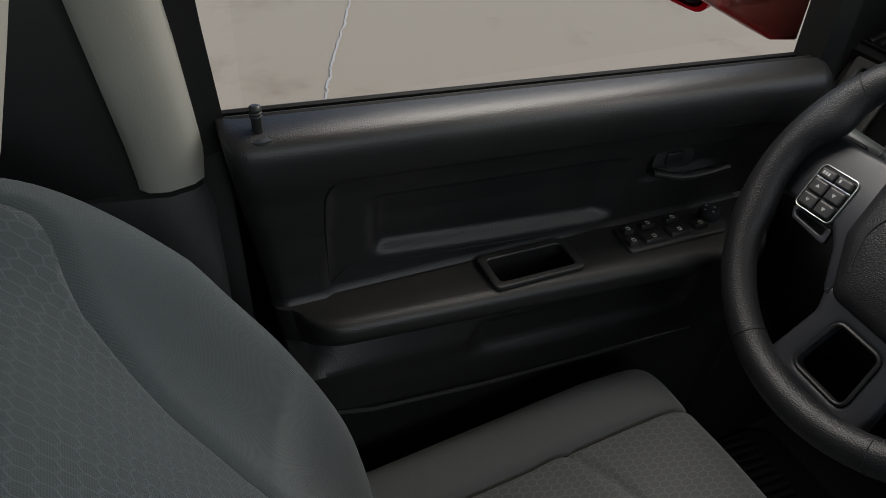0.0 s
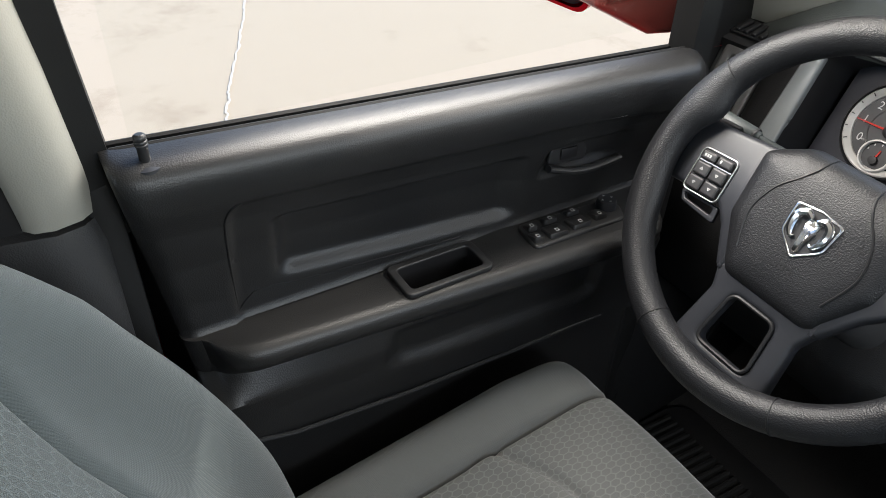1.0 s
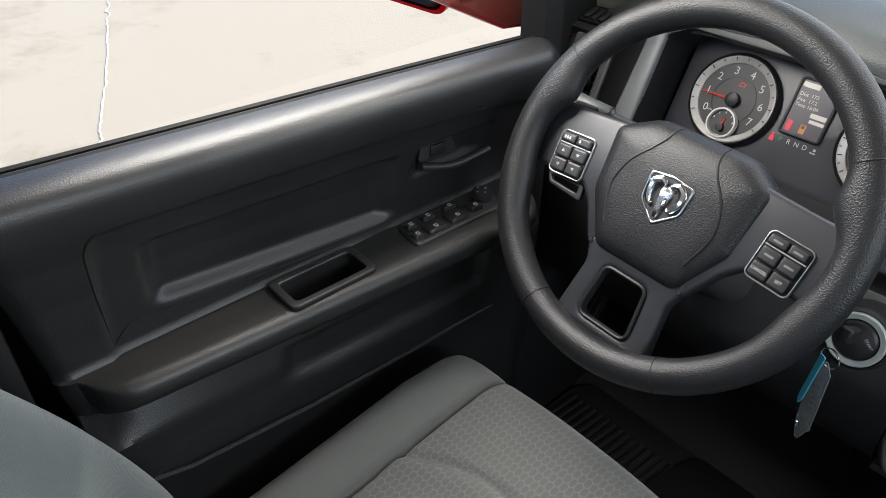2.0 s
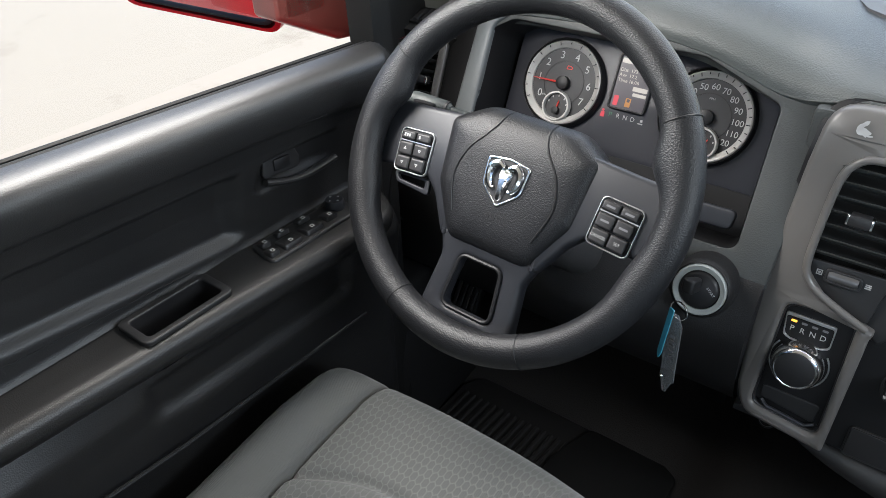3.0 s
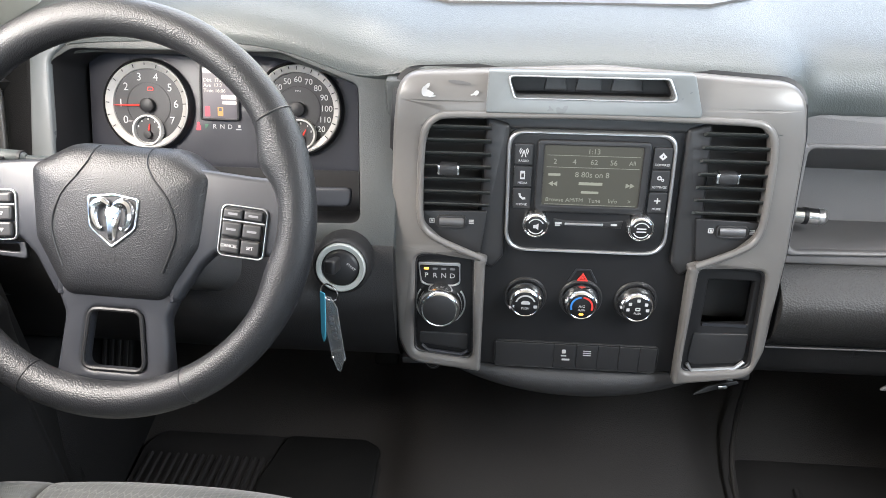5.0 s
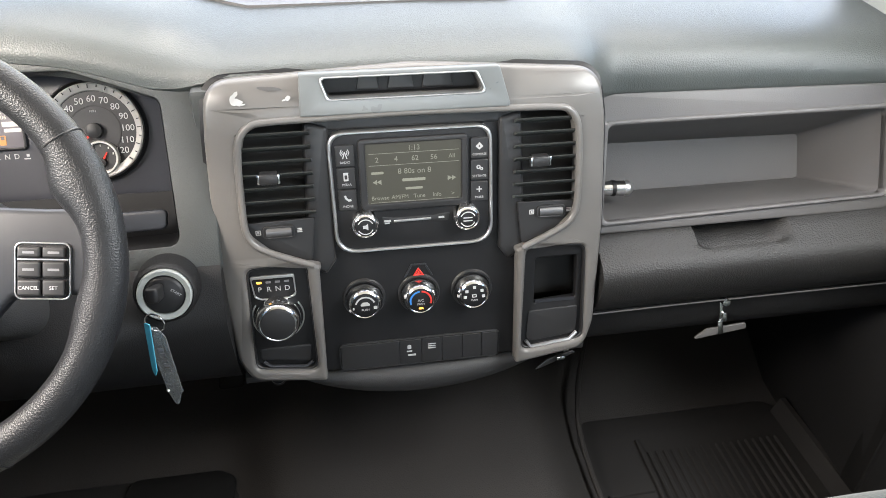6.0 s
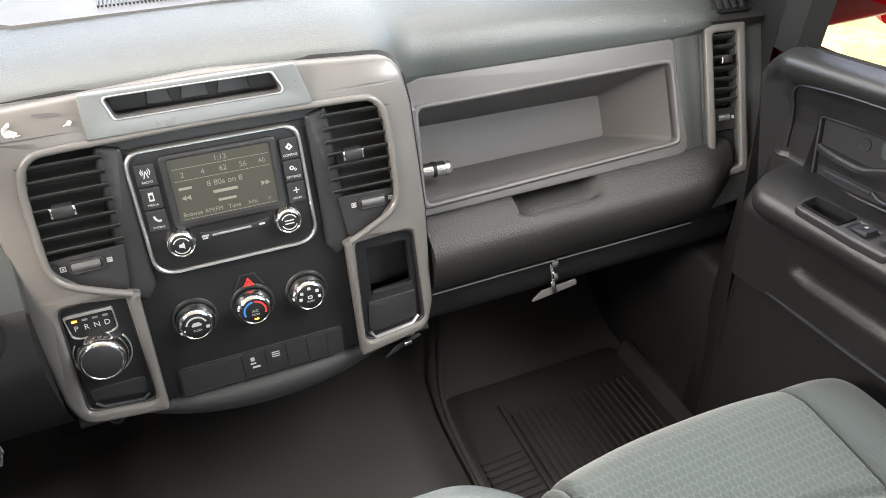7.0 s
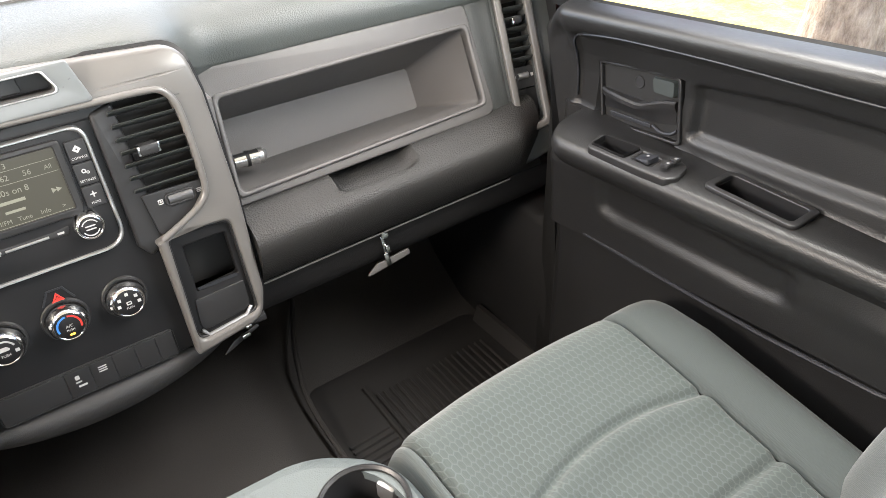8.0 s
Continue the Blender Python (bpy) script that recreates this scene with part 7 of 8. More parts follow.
for s in (-1, 1):
    d = DOORS[s]
    f = 1 if s < 0 else -1
    # pull cup: frame with a deep dark well
    m = arm_m(s, 0.679, -0.438, 0.6785)
    o, h = (rrect(-0.058, -0.027, 0.047, 0.025, 0.008), rrect(-0.049, -0.019, 0.038, 0.017, 0.005)) if s < 0 else (rrect(-0.058, -0.027, 0.058, 0.025, 0.008), rrect(-0.049, -0.019, 0.049, 0.017, 0.005))
    cup = part("pull_cup", plate([o, h], 0.006, 0.0018, 3), DARKP, d, "black pull cup frame", m=m @ T(0, 0, 0.004))
    part("cup_well", moved(loft([[V((x, y, 0.0)) for x, y in h], [V((x * 0.95, y * 0.85, -0.045)) for x, y in h]], closed=True), m @ T(0, 0, 0.0015)), BLACK, cup)
    part("cup_floor", plate([h], 0.001), BLACK, cup, m=m @ T(0, 0, -0.042))
    # lower pocket line and map pocket
    part("pocket_edge", tube([(s * 0.679, -0.66, 0.533), (s * 0.677, -0.62, 0.524), (s * 0.679, -0.48, 0.508), (s * 0.681, -0.30, 0.498), (s * 0.684, -0.18, 0.492)], 0.003, 8), SPOKE if s > 0 else DARKP, d)
    # creases of the trim panel above the armrest
    if s < 0:
        part("insert_crease", door_line(s, [(-0.648, 0.686), (-0.650, 0.745), (-0.651, 0.79), (-0.6495, 0.808), (-0.643, 0.8195), (-0.630, 0.8235), (-0.595, 0.8235), (-0.485, 0.8178), (-0.36, 0.8128), (-0.21, 0.800)], 0.0011), BLACK, d)
        part("insert_crease", door_line(s, [(-0.648, 0.686), (-0.636, 0.698), (-0.622, 0.7030), (-0.573, 0.6966), (-0.48, 0.690), (-0.40, 0.684)], 0.0011), BLACK, d)
    else:
        part("insert_crease", door_line(s, [(-0.1225, 0.690), (-0.1205, 0.74), (-0.1205, 0.768), (-0.128, 0.780), (-0.15, 0.788), (-0.21, 0.799), (-0.36, 0.812), (-0.485, 0.8172), (-0.595, 0.823), (-0.69, 0.825)], 0.0016, 0.0022), SPOKE, d)
    # lever handle in its dish
    if s < 0:
        hm = basis((-0.7075, -0.246, 0.748), (0, 1, -0.06), (-0.06, 0, 1))
        cover = rounded([(-0.046, -0.004), (-0.042, 0.020), (0.002, 0.021), (0.010, 0.006), (0.008, -0.006)][::-1], 0.006)
        hb = part("handle_bezel", plate([cover], 0.006, 0.002), DARKP, d, m=hm @ T(0, 0, 0.003))
        part("handle_lever", tube(smooth_line([(-0.044, -0.008, 0.003), (-0.01, -0.016, 0.006), (0.02, -0.017, 0.007), (0.062, -0.014, 0.004)], 5), 0.0042, 10, squash=1.4), DARKP, hb, "black door lever", m=hm)
        part("lock_slide", box(-0.030, 0.000, 0.002, -0.006, 0.014, 0.0055, 0.002), BLACK, hb, m=hm)
        continue
    hm = basis((s * 0.7155, -0.226, 0.724), (0, f, -0.11 * f), (s * 0.06, 0, 1))
    dish_o = rounded([(-0.069, 0.033, 0.004), (-0.060, -0.050, 0.004), (0.073, -0.052, 0.006), (0.065, 0.035, 0.010)], 0.006)
    dish_i = rounded([(-0.0645, 0.029, 0.003), (-0.0565, -0.046, 0.003), (0.0685, -0.048, 0.005), (0.0605, 0.031, 0.008)], 0.005)
    hb = part("handle_bezel", plate([dish_o, dish_i], 0.010, 0.0018, 3), DARKP, d, "black bezel round the door lever", m=hm @ T(0, 0, 0.009))
    part("handle_dish_floor", plate([[(x * 0.99, y * 0.985) for x, y in dish_i]], 0.002), PITCH, hb, m=hm @ T(0, 0, 0.0030))
    # the lever: a broad blade, thick and flat above, hollow below
    blade = []
    for x, top, low, out in ((-0.0610, -0.003, -0.029, 0.009), (-0.050, -0.004, -0.0290, 0.014), (-0.020, -0.0065, -0.0300, 0.019), (0.004, -0.0085, -0.0310, 0.020), (0.016, -0.0080, -0.0315, 0.019), (0.030, -0.003, -0.0320, 0.017), (0.045, 0.0010, -0.0300, 0.014), (0.0605, 0.0020, -0.0270, 0.010)):
        blade.append([V((x, top, 0.003)), V((x, top + 0.0005, out - 0.003)), V((x, top - 0.002, out)), V((x, top - 0.007, out - 0.0005)), V((x, (top + low) / 2, out - 0.006)), V((x, low, 0.004)), V((x, low, 0.003))])
    part("handle_lever", loft(blade, closed=True, caps=True), DARKP, hb, "black door lever", m=hm)
    part("lock_slide", moved(loft([[V((x, y, w)) for x, y in rounded([(0.0195, 0.0265), (0.0230, 0.0065), (0.0590, 0.0060), (0.0580, 0.0275)], 0.004)] for w in (0.003,)] + [[V((0.040 + (x - 0.040) * 0.9, 0.017 + (y - 0.017) * 0.88, 0.0075 + 0.0025 * (x > 0.04))) for x, y in rounded([(0.0195, 0.0265), (0.0230, 0.0065), (0.0590, 0.0060), (0.0580, 0.0275)], 0.004)]], closed=True, caps=True), hm), STALKM, hb, "satin lock slide")
    part("lock_mark", lathe([(0.0085, 0.0), (0.0080, 0.0008), (0.0070, 0.0008), (0.0065, 0.0003), (0.0, 0.0003)], 24), DARKP, hb, m=hm @ T(-0.002, 0.0145, 0.0036))
    part("lower_step", plate([rounded([(-0.049, -0.0335), (-0.045, -0.0395), (0.022, -0.0410), (0.022, -0.0360)], 0.002)], 0.004, 0.001), SPOKE, hb, m=hm @ T(0, 0, 0.0045))
    part("lower_hook", tube(smooth_line([(0.026, -0.036, 0.005), (0.040, -0.041, 0.007), (0.056, -0.040, 0.007), (0.064, -0.034, 0.005)], 4), 0.0022, 8), SPOKE, hb, m=hm)

# driver side switches
d = DOORS[-1]
m = arm_m(-1, 0.678, -0.268, 0.678) @ Matrix.Rotation(radians(-2), 4, "Z")
panel = part("switch_panel", plate([rounded([(-0.066, -0.024, 0.008), (0.062, -0.022, 0.012), (0.074, 0.004, 0.012), (0.062, 0.020, 0.01), (-0.062, 0.022, 0.01)], 0.008)], 0.012, 0.003), DARKP, d, "black window switch panel", m=m @ T(0, 0, 0.003))
for u, v, w, h, nm in ((-0.056, -0.009, 0.013, 0.017, "lock_switch"), (-0.051, 0.010, 0.013, 0.014, "lock_switch"), (-0.030, -0.008, 0.026, 0.022, "window_switch"), (-0.024, 0.0125, 0.018, 0.012, "window_switch"), (0.004, -0.006, 0.026, 0.022, "window_switch"), (0.009, 0.0135, 0.018, 0.011, "window_switch"), (0.034, -0.004, 0.018, 0.018, "mirror_switch")):
    ring0 = rrect(-w / 2, -h / 2, w / 2, h / 2, 0.003)
    sw = part(nm, moved(loft([[V((x, y, 0)) for x, y in ring0], [V((x * 0.98, y * 0.97, 0.003 + 0.0012 * (1 if y < 0 else -1))) for x, y in ring0], [V((x * 0.88, y * 0.86, 0.0042 + 0.0016 * (1 if y < 0 else -1))) for x, y in ring0]], closed=True, caps=True), m @ T(u, v, 0.0028)), DARKP, panel)
    part("symbol", plate([rrect(-0.0022, -0.0026, 0.0022, 0.0026, 0.0006), rrect(-0.0014, -0.0016, 0.0014, 0.0016, 0.0004)], 0.0004), WHITE, sw, m=m @ T(u, v - h * 0.18, 0.0089))
mk = part("mirror_knob", lathe([(0.0125, 0), (0.012, 0.008), (0.0105, 0.011), (0.0, 0.0115)], 28), SPOKE, panel, m=m @ T(0.055, 0.006, 0.0028))
part("knob_marks", joined([plate([[(0.0085 * math.cos(a), 0.0085 * math.sin(a)), (0.006 * math.cos(a - 0.25), 0.006 * math.sin(a - 0.25)), (0.006 * math.cos(a + 0.25), 0.006 * math.sin(a + 0.25))]], 0.0004) for a in (0, 1.57, 3.14, 4.71)]), WHITE, mk, m=m @ T(0.055, 0.006, 0.0144))
lock = part("lock_button", lathe([(0.0042, 0), (0.0042, 0.030), (0.0050, 0.032), (0.0050, 0.034), (0.0044, 0.035), (0.0050, 0.0365), (0.0050, 0.039), (0.0044, 0.040), (0.0048, 0.0415), (0.0046, 0.047), (0.003, 0.049), (0, 0.0495)], 18), DARKP, d, "upright black lock button", m=T(-0.691, -0.699, 0.868) @ Matrix.Rotation(radians(-3), 4, "Y") @ Matrix.Diagonal((1, 1, 0.56, 1)))
part("lock_collar", lathe([(0.013, 0), (0.0125, 0.003), (0.008, 0.0045), (0.0055, 0.003)], 24), SPOKE, lock, m=T(-0.691, -0.699, 0.8675))
# passenger side switch and tray
d = DOORS[1]
PM = Matrix(((0, 1, 0, 0.658), (-1, 0, 0, -0.281), (0, 0, 1, 0.683), (0, 0, 0, 1)))
TRAY = rounded([(-0.0480, -0.0335), (-0.0530, -0.0060), (0.0000, 0.0020), (0.0010, -0.0300)][::-1], 0.003)
panel = part("switch_panel", plate([rounded([(-0.0500, -0.0430, 0.010), (-0.0620, -0.0060, 0.006), (-0.0500, 0.0030, 0.012), (0.0400, 0.0190, 0.012), (0.0640, 0.0140, 0.014), (0.0740, -0.0180, 0.012), (0.0660, -0.0320, 0.008), (0.0300, -0.0370, 0.020)][::-1], 0.01), TRAY, rounded([(0.0075, -0.0245), (0.0055, 0.0005), (0.0335, 0.0015), (0.0370, -0.0235)][::-1], 0.003)], 0.012, 0.0028, 3), DARKP, d, "black switch panel with a small tray", m=PM)
part("tray_well", moved(loft([[V((x, y, 0.002)) for x, y in TRAY], [V((x * 0.96 - 0.001, y * 0.9 - 0.001, -0.024)) for x, y in TRAY]], closed=True), PM), BLACK, panel)
part("tray_floor", plate([TRAY], 0.002), BLACK, panel, m=PM @ T(0, 0, -0.0235))
part("switch_bed", plate([rrect(0.0050, -0.0250, 0.0375, 0.0020, 0.003)], 0.002), BLACK, panel, m=PM @ T(0, 0, -0.0020))
for u, v, w, h in ((0.0215, -0.0118, 0.021, 0.020), (0.0530, -0.0140, 0.011, 0.013), (0.0520, 0.0020, 0.011, 0.012)):
    key_ring = rrect(-w / 2, -h / 2, w / 2, h / 2, 0.0025)
    up = -0.001 if w > 0.02 else 0.0055
    sw = part("window_switch", moved(loft([[V((x, y, 0)) for x, y in key_ring], [V((x, y, 0.002)) for x, y in key_ring], [V((x * 0.9, y * 0.9, 0.0038 + (0.0022 * (1 if x > 0 else -1) if w > 0.02 else 0.0))) for x, y in key_ring]], closed=True, caps=True), PM @ T(u, v, up)), SPOKE if w > 0.02 else DARKP, panel)
    part("symbol", plate([rrect(-0.0018, -0.0022, 0.0018, 0.0022, 0.0006)], 0.0004), GREYPRINT, sw, m=PM @ T(u + 0.001, v, up + (0.0062 if w > 0.02 else 0.0041)))
for s in (-1, 1):
    part("door_seal", box(s * 0.712, -0.748, 0.08, s * 0.83, -0.7225, 0.85, 0.004), RUBBER, cab)
    part("front_door_seal", box(s * 0.712, -0.097, 0.08, s * 0.80, -0.06, 0.76, 0.004), RUBBER, cab)

# ---------------------------------------------------------------- centre console and bench parts
console = thing("centre_console", "grey-green padded centre console with a round cup holder", "console", "front seats", m=T(0.0, -0.5, 0.17))
CONS = plastic("console_vinyl", (0.086, 0.103, 0.106), 0.55, 0.0016, 0.3)


def console_bm():
    secs = []
    for z, k in ((0.20, 0.97), (0.40, 0.99), (0.462, 1.0), (0.478, 0.985), (0.486, 0.955), (0.488, 0.90)):
        base = rounded([(-0.205, -1.0), (0.238, -1.0), (0.238, -0.345, 0.10), (0.165, -0.285, 0.10), (-0.10, -0.275, 0.10), (-0.205, -0.345, 0.10)], 0.03, 7)
        secs.append([V((0.016 + (x - 0.016) * k, -0.6 + (y + 0.6) * (1 - (1 - k) * 0.6), z)) for x, y in base])
    bm = loft(secs, closed=True, caps=False)
    return bm


part("padding", console_bm(), CONS, console)
top_loop = rounded([(-0.205, -1.0), (0.238, -1.0), (0.238, -0.345, 0.10), (0.165, -0.285, 0.10), (-0.10, -0.275, 0.10), (-0.205, -0.345, 0.10)], 0.03, 7)
top_loop = [(0.016 + (x - 0.016) * 0.9005, -0.6 + (y + 0.6) * (1 - 0.0995 * 0.6)) for x, y in top_loop]
cups = [[(cx + 0.043 * math.cos(2 * math.pi * i / 40), -0.385 + 0.043 * math.sin(2 * math.pi * i / 40)) for i in range(40)] for cx in (0.178, 0.075)]
part("console_top", plate([top_loop] + cups, 0.012), CONS, console, m=T(0, 0, 0.488))
for cx in (0.178, 0.075):
    cup = part("cup_holder", lathe([(0.049, 0.0), (0.0485, 0.004), (0.046, 0.0055), (0.043, 0.003), (0.042, -0.01), (0.040, -0.055), (0.0, -0.056)], 48), DARKP, console, "round dark cup holder", m=T(cx, -0.385, 0.488))
    part("cup_grip", box(-0.012, 0.030, -0.030, 0.012, 0.042, -0.005, 0.004), SATIN, cup, m=T(cx, -0.385, 0.488) @ Matrix.Rotation(radians(-70), 4, "Z"))
headrest = thing("headrest", "pale beige-grey headrest on the driver seat", "headrest", m=T(-0.446, -0.93, 0.94))
part("headrest_pad", loft([[V((-0.446 + x * k * 0.9, -0.883 + y * (0.55 + 0.45 * k) + 0.34 * (z - 1.02), z)) for x, y in rrect(-0.125, -0.06, 0.125, 0.062, 0.05, 6)] for z, k in ((0.955, 0.75), (0.965, 0.9), (0.985, 0.98), (1.03, 1.0), (1.10, 1.0), (1.15, 0.96), (1.175, 0.85), (1.183, 0.7))], closed=True, caps=True), fabric("headrest_cloth", (0.26, 0.245, 0.20)), headrest)
for k in (-1, 1):
    part("headrest_post", tube([(-0.446 + k * 0.05, -0.950, 0.90), (-0.446 + k * 0.05, -0.905, 0.97)], 0.006, 10), CHROME, headrest)
bench = thing("rear_bench", "grey cloth rear bench", "car seat", m=T(0, -1.6, 0.1))
part("bench_cushion", box(-0.70, -1.75, 0.30, 0.70, -1.28, 0.50, 0.05, 4), CLOTH, bench)
part("bench_back", box(-0.70, -1.90, 0.42, 0.70, -1.74, 0.96, 0.05, 4), CLOTH, bench)

# ---------------------------------------------------------------- floor mats and pedals
def mat_thing(label, x0, x1, y0, y1, z, mt):
    g = thing("floor_mat", label, "floor mat", "floor mats", m=T((x0 + x1) / 2, (y0 + y1) / 2, z))
    part("mat_sheet", plate([rounded([(x0, y0), (x1, y0), (x1, y1 - 0.06), (x1 - 0.04, y1), (x0 + 0.02, y1), (x0, y1 - 0.04)], 0.03)], 0.012, 0.004), mt, g, m=T(0, 0, z))
    return g


MATM = plastic("black_mat_rubber", (0.025, 0.024, 0.024), 0.42, 0.001, 0.2)
mt = mat_thing("black ribbed rubber mat on the driver floor", -0.72, -0.28, -0.42, 0.14, 0.102, MATM)
for i in range(18):
    x = -0.705 + 0.0155 * i
    part("rib", tube([(x, -0.05, 0.1035), (x + 0.006, 0.085, 0.1035)], 0.0045, 6), MATM, mt)
part("heel_pad", plate([rounded([(-0.492, -0.16), (-0.290, -0.16), (-0.292, 0.120, 0.02), (-0.320, 0.136, 0.02), (-0.462, 0.136, 0.02), (-0.490, 0.04)], 0.012)], 0.012, 0.004), RUBBER, mt, "rough black heel pad", m=T(0, 0, 0.1115))
mt = mat_thing("black ribbed rubber mat on the passenger floor", 0.31, 0.74, -0.42, 0.15, 0.102, MATM)
for i in range(18):
    x = 0.425 + 0.0145 * i
    part("rib", tube([(x, -0.22, 0.1035), (x + 0.004, 0.06 + 0.0 * i, 0.1035)], 0.004, 6), MATM, mt)
for i in range(9):
    y = -0.02 - 0.0145 * i
    part("rib", tube([(0.325, y, 0.1035), (0.405, y + 0.002, 0.1035)], 0.004, 6), MATM, mt)
part("side_wall", loft([[V((x, y, z)) for x, y, z in ((0.70, yy, 0.10), (0.712, yy, 0.135), (0.722, yy, 0.135), (0.735, yy, 0.10))] for yy in (-0.40, -0.1, 0.12)], closed=True, caps=True), MATM, mt)
part("ridge", tube([(0.412, -0.2, 0.104), (0.418, 0.088, 0.104)], 0.006, 8), MATM, mt)
# carpet edge along the tunnel
part("carpet_edge", tube(smooth_line([(0.300, -0.25, 0.128), (0.304, 0.05, 0.130), (0.330, 0.18, 0.155), (0.385, 0.30, 0.20)], 6), 0.005, 8), CARPET, cab)
ped = thing("parking_brake_pedal", "small ribbed black parking brake pedal by the kick panel", "pedal", m=T(-0.695, 0.08, 0.33))
pmx = basis((-0.695, 0.08, 0.355), (1, 0.02, 0), (0, 0.55, 0.75))
part("pedal_pad", plate([rrect(-0.026, -0.034, 0.026, 0.034, 0.006)], 0.016, 0.004), RUBBER, ped, m=pmx)
for i in range(4):
    part("pedal_rib", plate([rrect(-0.021 + 0.0115 * i, -0.028, -0.0145 + 0.0115 * i, 0.028, 0.002)], 0.003, 0.001), DARKP, ped, m=pmx @ T(0, 0, 0.0025))
part("pedal_arm", tube([(-0.695, 0.09, 0.355), (-0.695, 0.16, 0.40), (-0.70, 0.20, 0.47)], 0.008, 8), DARKP, ped)
ped = thing("accelerator_pedal", "narrow black accelerator pedal", "pedal", m=T(-0.30, 0.30, 0.16))
part("pedal_pad", plate([rounded([(-0.024, -0.06), (0.022, -0.06), (0.018, 0.05), (-0.016, 0.05)], 0.008)], 0.012, 0.003), RUBBER, ped, m=basis((-0.300, 0.30, 0.22), (1, 0.02, 0), (0, 0.45, 0.7)))
part("pedal_arm", tube([(-0.30, 0.31, 0.24), (-0.30, 0.36, 0.34), (-0.30, 0.38, 0.42)], 0.008, 8), DARKP, ped)

# ---------------------------------------------------------------- outside mirrors
# red paint browned: the concrete's reflection is put into the base's colour
FOOTM = plastic("mirror_base_reflection_tint", (0.150, 0.050, 0.042), 0.3, 0.001, 0.05)


def outside_mirror(s):
    mo = thing("wing_mirror", "red wing mirror standing on its foot by the window", "wing mirror", "wing mirrors", m=T(s * 1.08, 0.03, 0.76))
    fm = basis((s * 1.155, -0.013, 0.850), (0.83, -s * 0.558, 0), (0, -0.03, 1))
    gl = rounded([(-0.112, -0.034, 0.03), (0.108, -0.080, 0.02), (0.112, 0.16, 0.04), (-0.118, 0.16, 0.05)], 0.03)
    if s > 0:
        gl = [(-x, y) for x, y in gl][::-1]
    part("glass", plate([gl], 0.004), MIRROR, mo, "mirror glass", m=fm)
    fr = [(x * 1.07, 0.03 + (y - 0.03) * 1.09) for x, y in gl]
    part("glass_frame", plate([fr, gl], 0.02, 0.004), BLACK, mo, m=fm @ T(0, 0, 0.006))
    out = [(x * 1.18, 0.03 + (y - 0.03) * 1.22) for x, y in gl]
    part("shell", moved(loft([[V((x * k, 0.03 + (y - 0.03) * k, w)) for x, y in out] for w, k in ((0.004, 0.93), (0.002, 0.985), (-0.02, 1.0), (-0.06, 0.93), (-0.10, 0.70), (-0.115, 0.4))], closed=True, caps=False), fm), REDPAINT, mo, "glossy red mirror shell")
    part("shell_back", plate([[(x * 0.40, 0.03 + (y - 0.03) * 0.40) for x, y in out]], 0.003), REDPAINT, mo, m=fm @ T(0, 0, -0.113))
    part("foot", box(s * 0.872, -0.088, 0.833, s * 1.03, -0.004, 0.905, 0.008), REDPAINT, mo, "dark red mirror arm")
    part("base", plate([rounded([(-0.098, 0.842, 0.01), (0.012, 0.786, 0.01), (0.060, 0.780), (0.060, 0.915), (-0.098, 0.915)], 0.004)], 0.05, 0.006), FOOTM, mo, "mirror base, its red browned by a painted-in reflection", m=Matrix(((0, 0, 1, s * 0.872 + (0.05 if s > 0 else 0)), (1, 0, 0, 0), (0, 1, 0, 0), (0, 0, 0, 1))))
    return mo


outside_mirror(-1)
outside_mirror(1)

# ---------------------------------------------------------------- tree beside the drive
def bark():
    ma = plastic("tree_bark", (0.24, 0.19, 0.15), 0.9, 0.02, 0.8)
    b = ma.node_tree.nodes["Principled BSDF"]
    co = nd(ma, "ShaderNodeTexCoord")
    mp = nd(ma, "ShaderNodeMapping")
    mp.inputs["Scale"].default_value = (14, 14, 5)
    ln(ma, co.outputs["Object"], mp.inputs["Vector"])
    n1 = nd(ma, "ShaderNodeTexNoise", Scale=1.6, Detail=8.0, Roughness=0.7)
    ln(ma, mp.outputs["Vector"], n1.inputs["Vector"])
    cr = nd(ma, "ShaderNodeValToRGB")
    cr.color_ramp.elements[0].position, cr.color_ramp.elements[1].position = 0.35, 0.68
    cr.color_ramp.elements[0].color = (0.18, 0.14, 0.11, 1)
    cr.color_ramp.elements[1].color = (0.52, 0.43, 0.36, 1)
    ln(ma, n1.outputs["Fac"], cr.inputs["Fac"])
    ln(ma, cr.outputs["Color"], b.inputs["Base Color"])
    bp = nd(ma, "ShaderNodeBump", Strength=1.0, Distance=0.03)
    ln(ma, n1.outputs["Fac"], bp.inputs["Height"])
    ln(ma, bp.outputs["Normal"], b.inputs["Normal"])
    return ma


BARK = bark()
LEAF = plastic("tree_leaves", (0.07, 0.11, 0.03), 0.6, 0.01, 0.2)
TX, TY = 4.25, 1.18
tree = thing("tree", "broad tree with rough grey-brown bark standing on the lawn", "tree", m=T(TX, TY, -0.76))
rings = []
for j in range(26):
    z = -0.80 + 0.2 * j
    r = 0.27 - 0.022 * j * 0.2 + 0.10 * math.exp(-j * 0.5)
    rings.append([V((TX + 0.05 * math.sin(j * 0.2) + r * (1 + 0.10 * noise.noise((math.cos(a) * 2, math.sin(a) * 2, z * 1.2))) * math.cos(a), TY + r * (1 + 0.10 * noise.noise((math.cos(a) * 2 + 5, math.sin(a) * 2, z * 1.2))) * math.sin(a), z)) for a in [2 * math.pi * i / 28 for i in range(28)]])
part("trunk", loft(rings, closed=True, caps=True), BARK, tree)
rng = random.Random(7)
tips = []
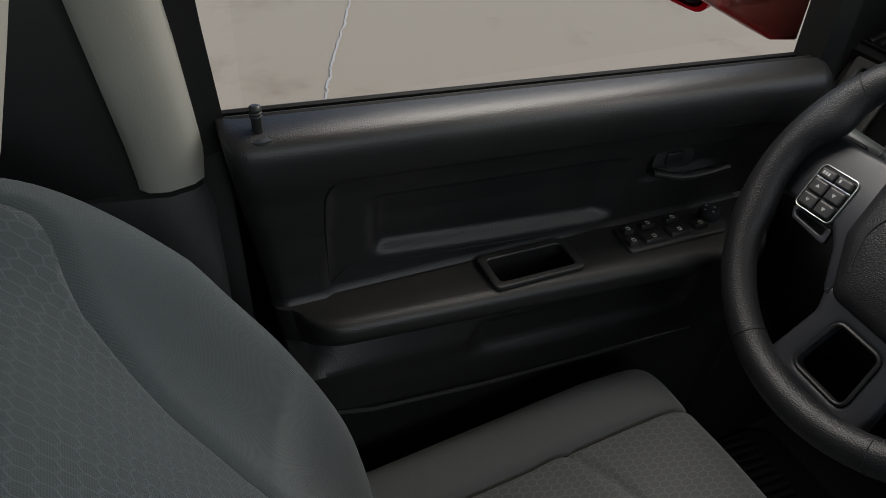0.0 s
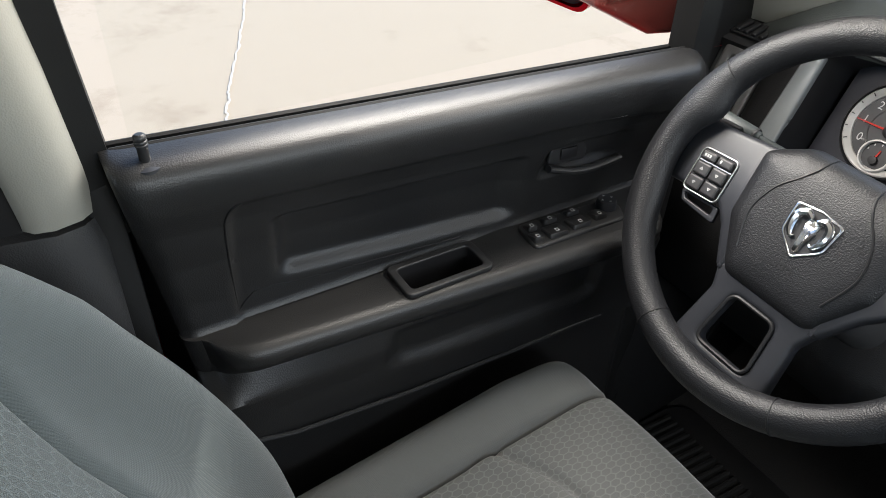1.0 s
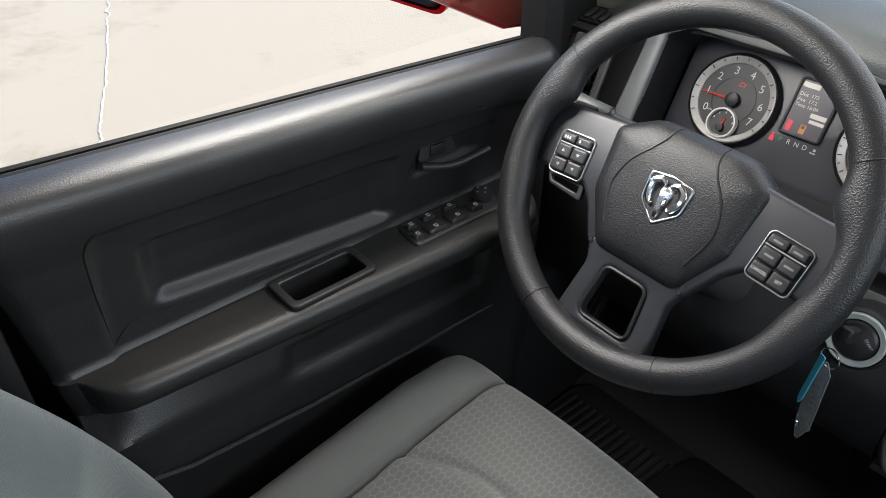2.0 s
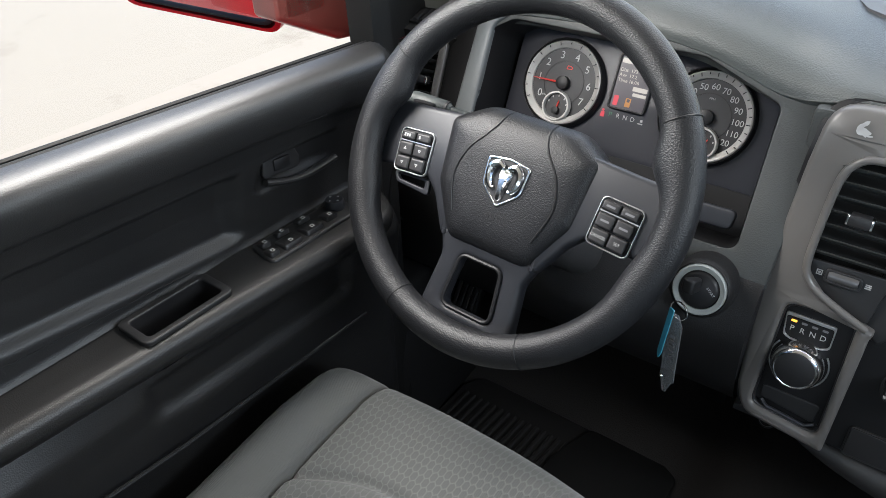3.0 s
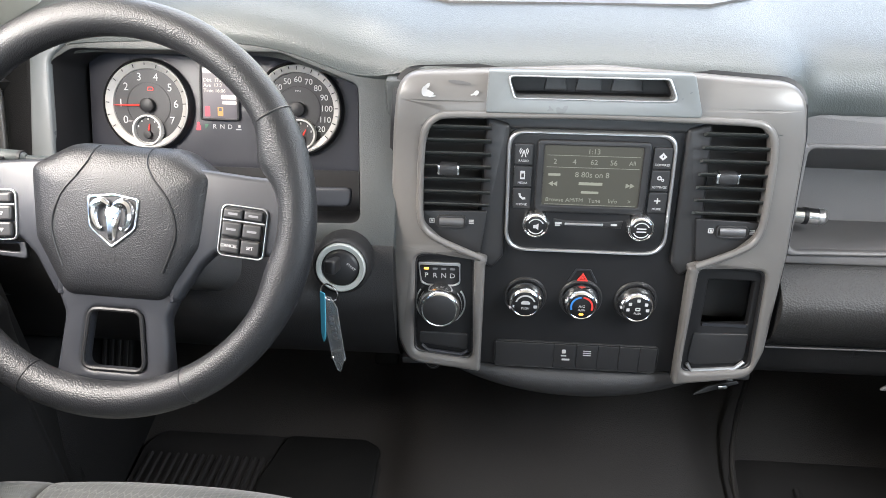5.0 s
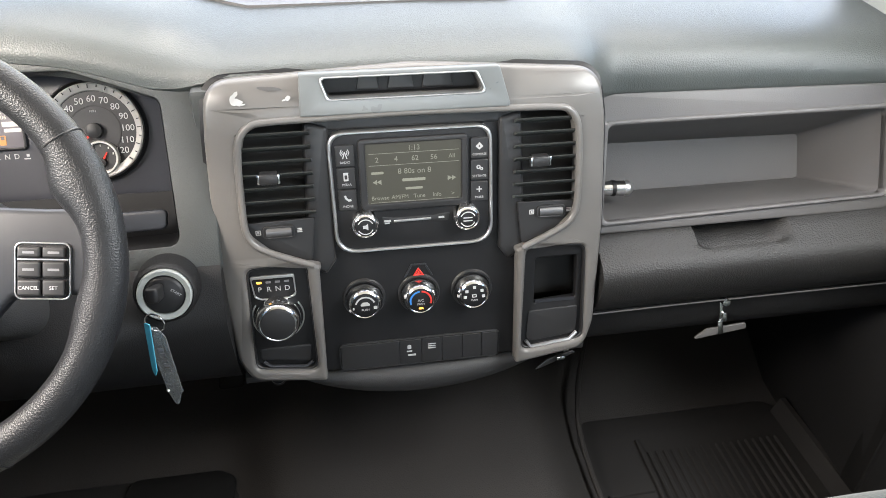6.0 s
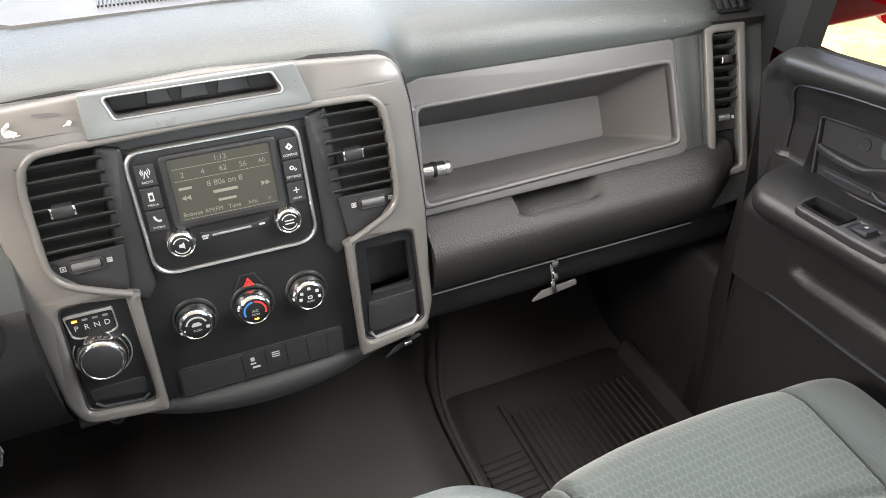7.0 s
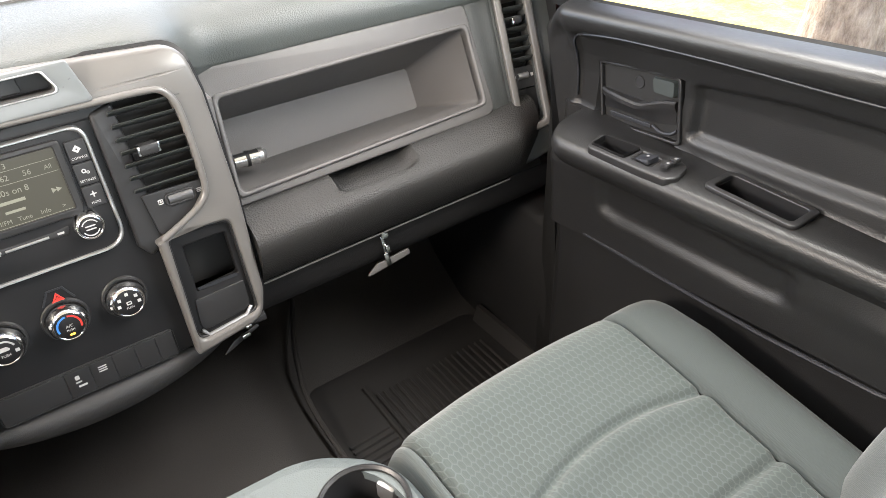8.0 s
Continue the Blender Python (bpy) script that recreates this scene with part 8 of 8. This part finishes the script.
reach = [(-0.4, 2.9, 4.7), (0.6, 4.2, 4.9), (0.9, 2.3, 4.5), (-0.9, 4.4, 4.8), (6.4, 2.6, 5.6), (5.8, 4.2, 5.4), (3.6, 4.6, 5.8)]
for px, py, pz in reach:
    p0 = V((TX, TY, 3.4 + rng.uniform(0, 0.6)))
    p2 = V((px, py, pz))
    p1 = (p0 + p2) / 2 + V((0, 0, rng.uniform(0.2, 0.5)))
    pts = smooth_line([p0, p1, p2], 5)
    part("limb", tube(pts, [0.11 * (1 - 0.85 * k / (len(pts) - 1)) for k in range(len(pts))], 8), BARK, tree)
    tips += [p2, p1]


# gaps cut in the unseen leaves to put sun spots on these trim points
GAPS = [(V(p[:3]), p[3]) for p in ((-0.690, -0.598, 0.677, 0.09), (-0.680, -0.540, 0.677, 0.09), (-0.672, -0.492, 0.862, 0.085), (-0.669, -0.430, 0.862, 0.085), (-0.242, 0.090, 0.885, 0.056), (-0.052, 0.072, 0.868, 0.050))]


def in_gap(c):
    for g, r in GAPS:
        if (c - g - sun_dir * ((c.z - g.z) / sun_dir.z)).length < r:
            return True
    return False


def leaves(n, place):
    """Loose small leaves; place() gives a spot or None."""
    verts, faces = [], []
    while len(faces) < n:
        c = place()
        if c is None or in_gap(c):
            continue
        d1 = V((rng.gauss(0, 1), rng.gauss(0, 1), rng.gauss(0, 0.5))).normalized()
        d2 = d1.cross(V((rng.gauss(0, 1), rng.gauss(0, 1), rng.gauss(0, 1)))).normalized()
        w = rng.uniform(0.06, 0.11)
        k = len(verts)
        verts += [c - d1 * w, c + d2 * w * 0.5, c + d1 * w, c - d2 * w * 0.5]
        faces.append((k, k + 1, k + 2, k + 3))
    me = bpy.data.meshes.new("crown")
    me.from_pydata([tuple(v) for v in verts], [], faces)
    return me


# an unseen sheet of leaves, added in the sun's path to shade the cab
def over_truck():
    c = V((rng.uniform(-1.3, 2.6), rng.uniform(1.7, 5.5), rng.uniform(4.3, 4.8)))
    return c if noise.noise((c.x * 2.1, c.y * 2.1, 0.3)) > -0.28 else None


def round_trunk():
    t = rng.choice(tips)
    return t + V((rng.gauss(0, 0.6), rng.gauss(0, 0.6), rng.gauss(0, 0.35)))


part("crown", leaves(1500, round_trunk), LEAF, tree, "loose green crown with gaps")
part("crown", leaves(13000, over_truck), LEAF, tree, "unseen leafy boughs added over the drive to shade the cab")
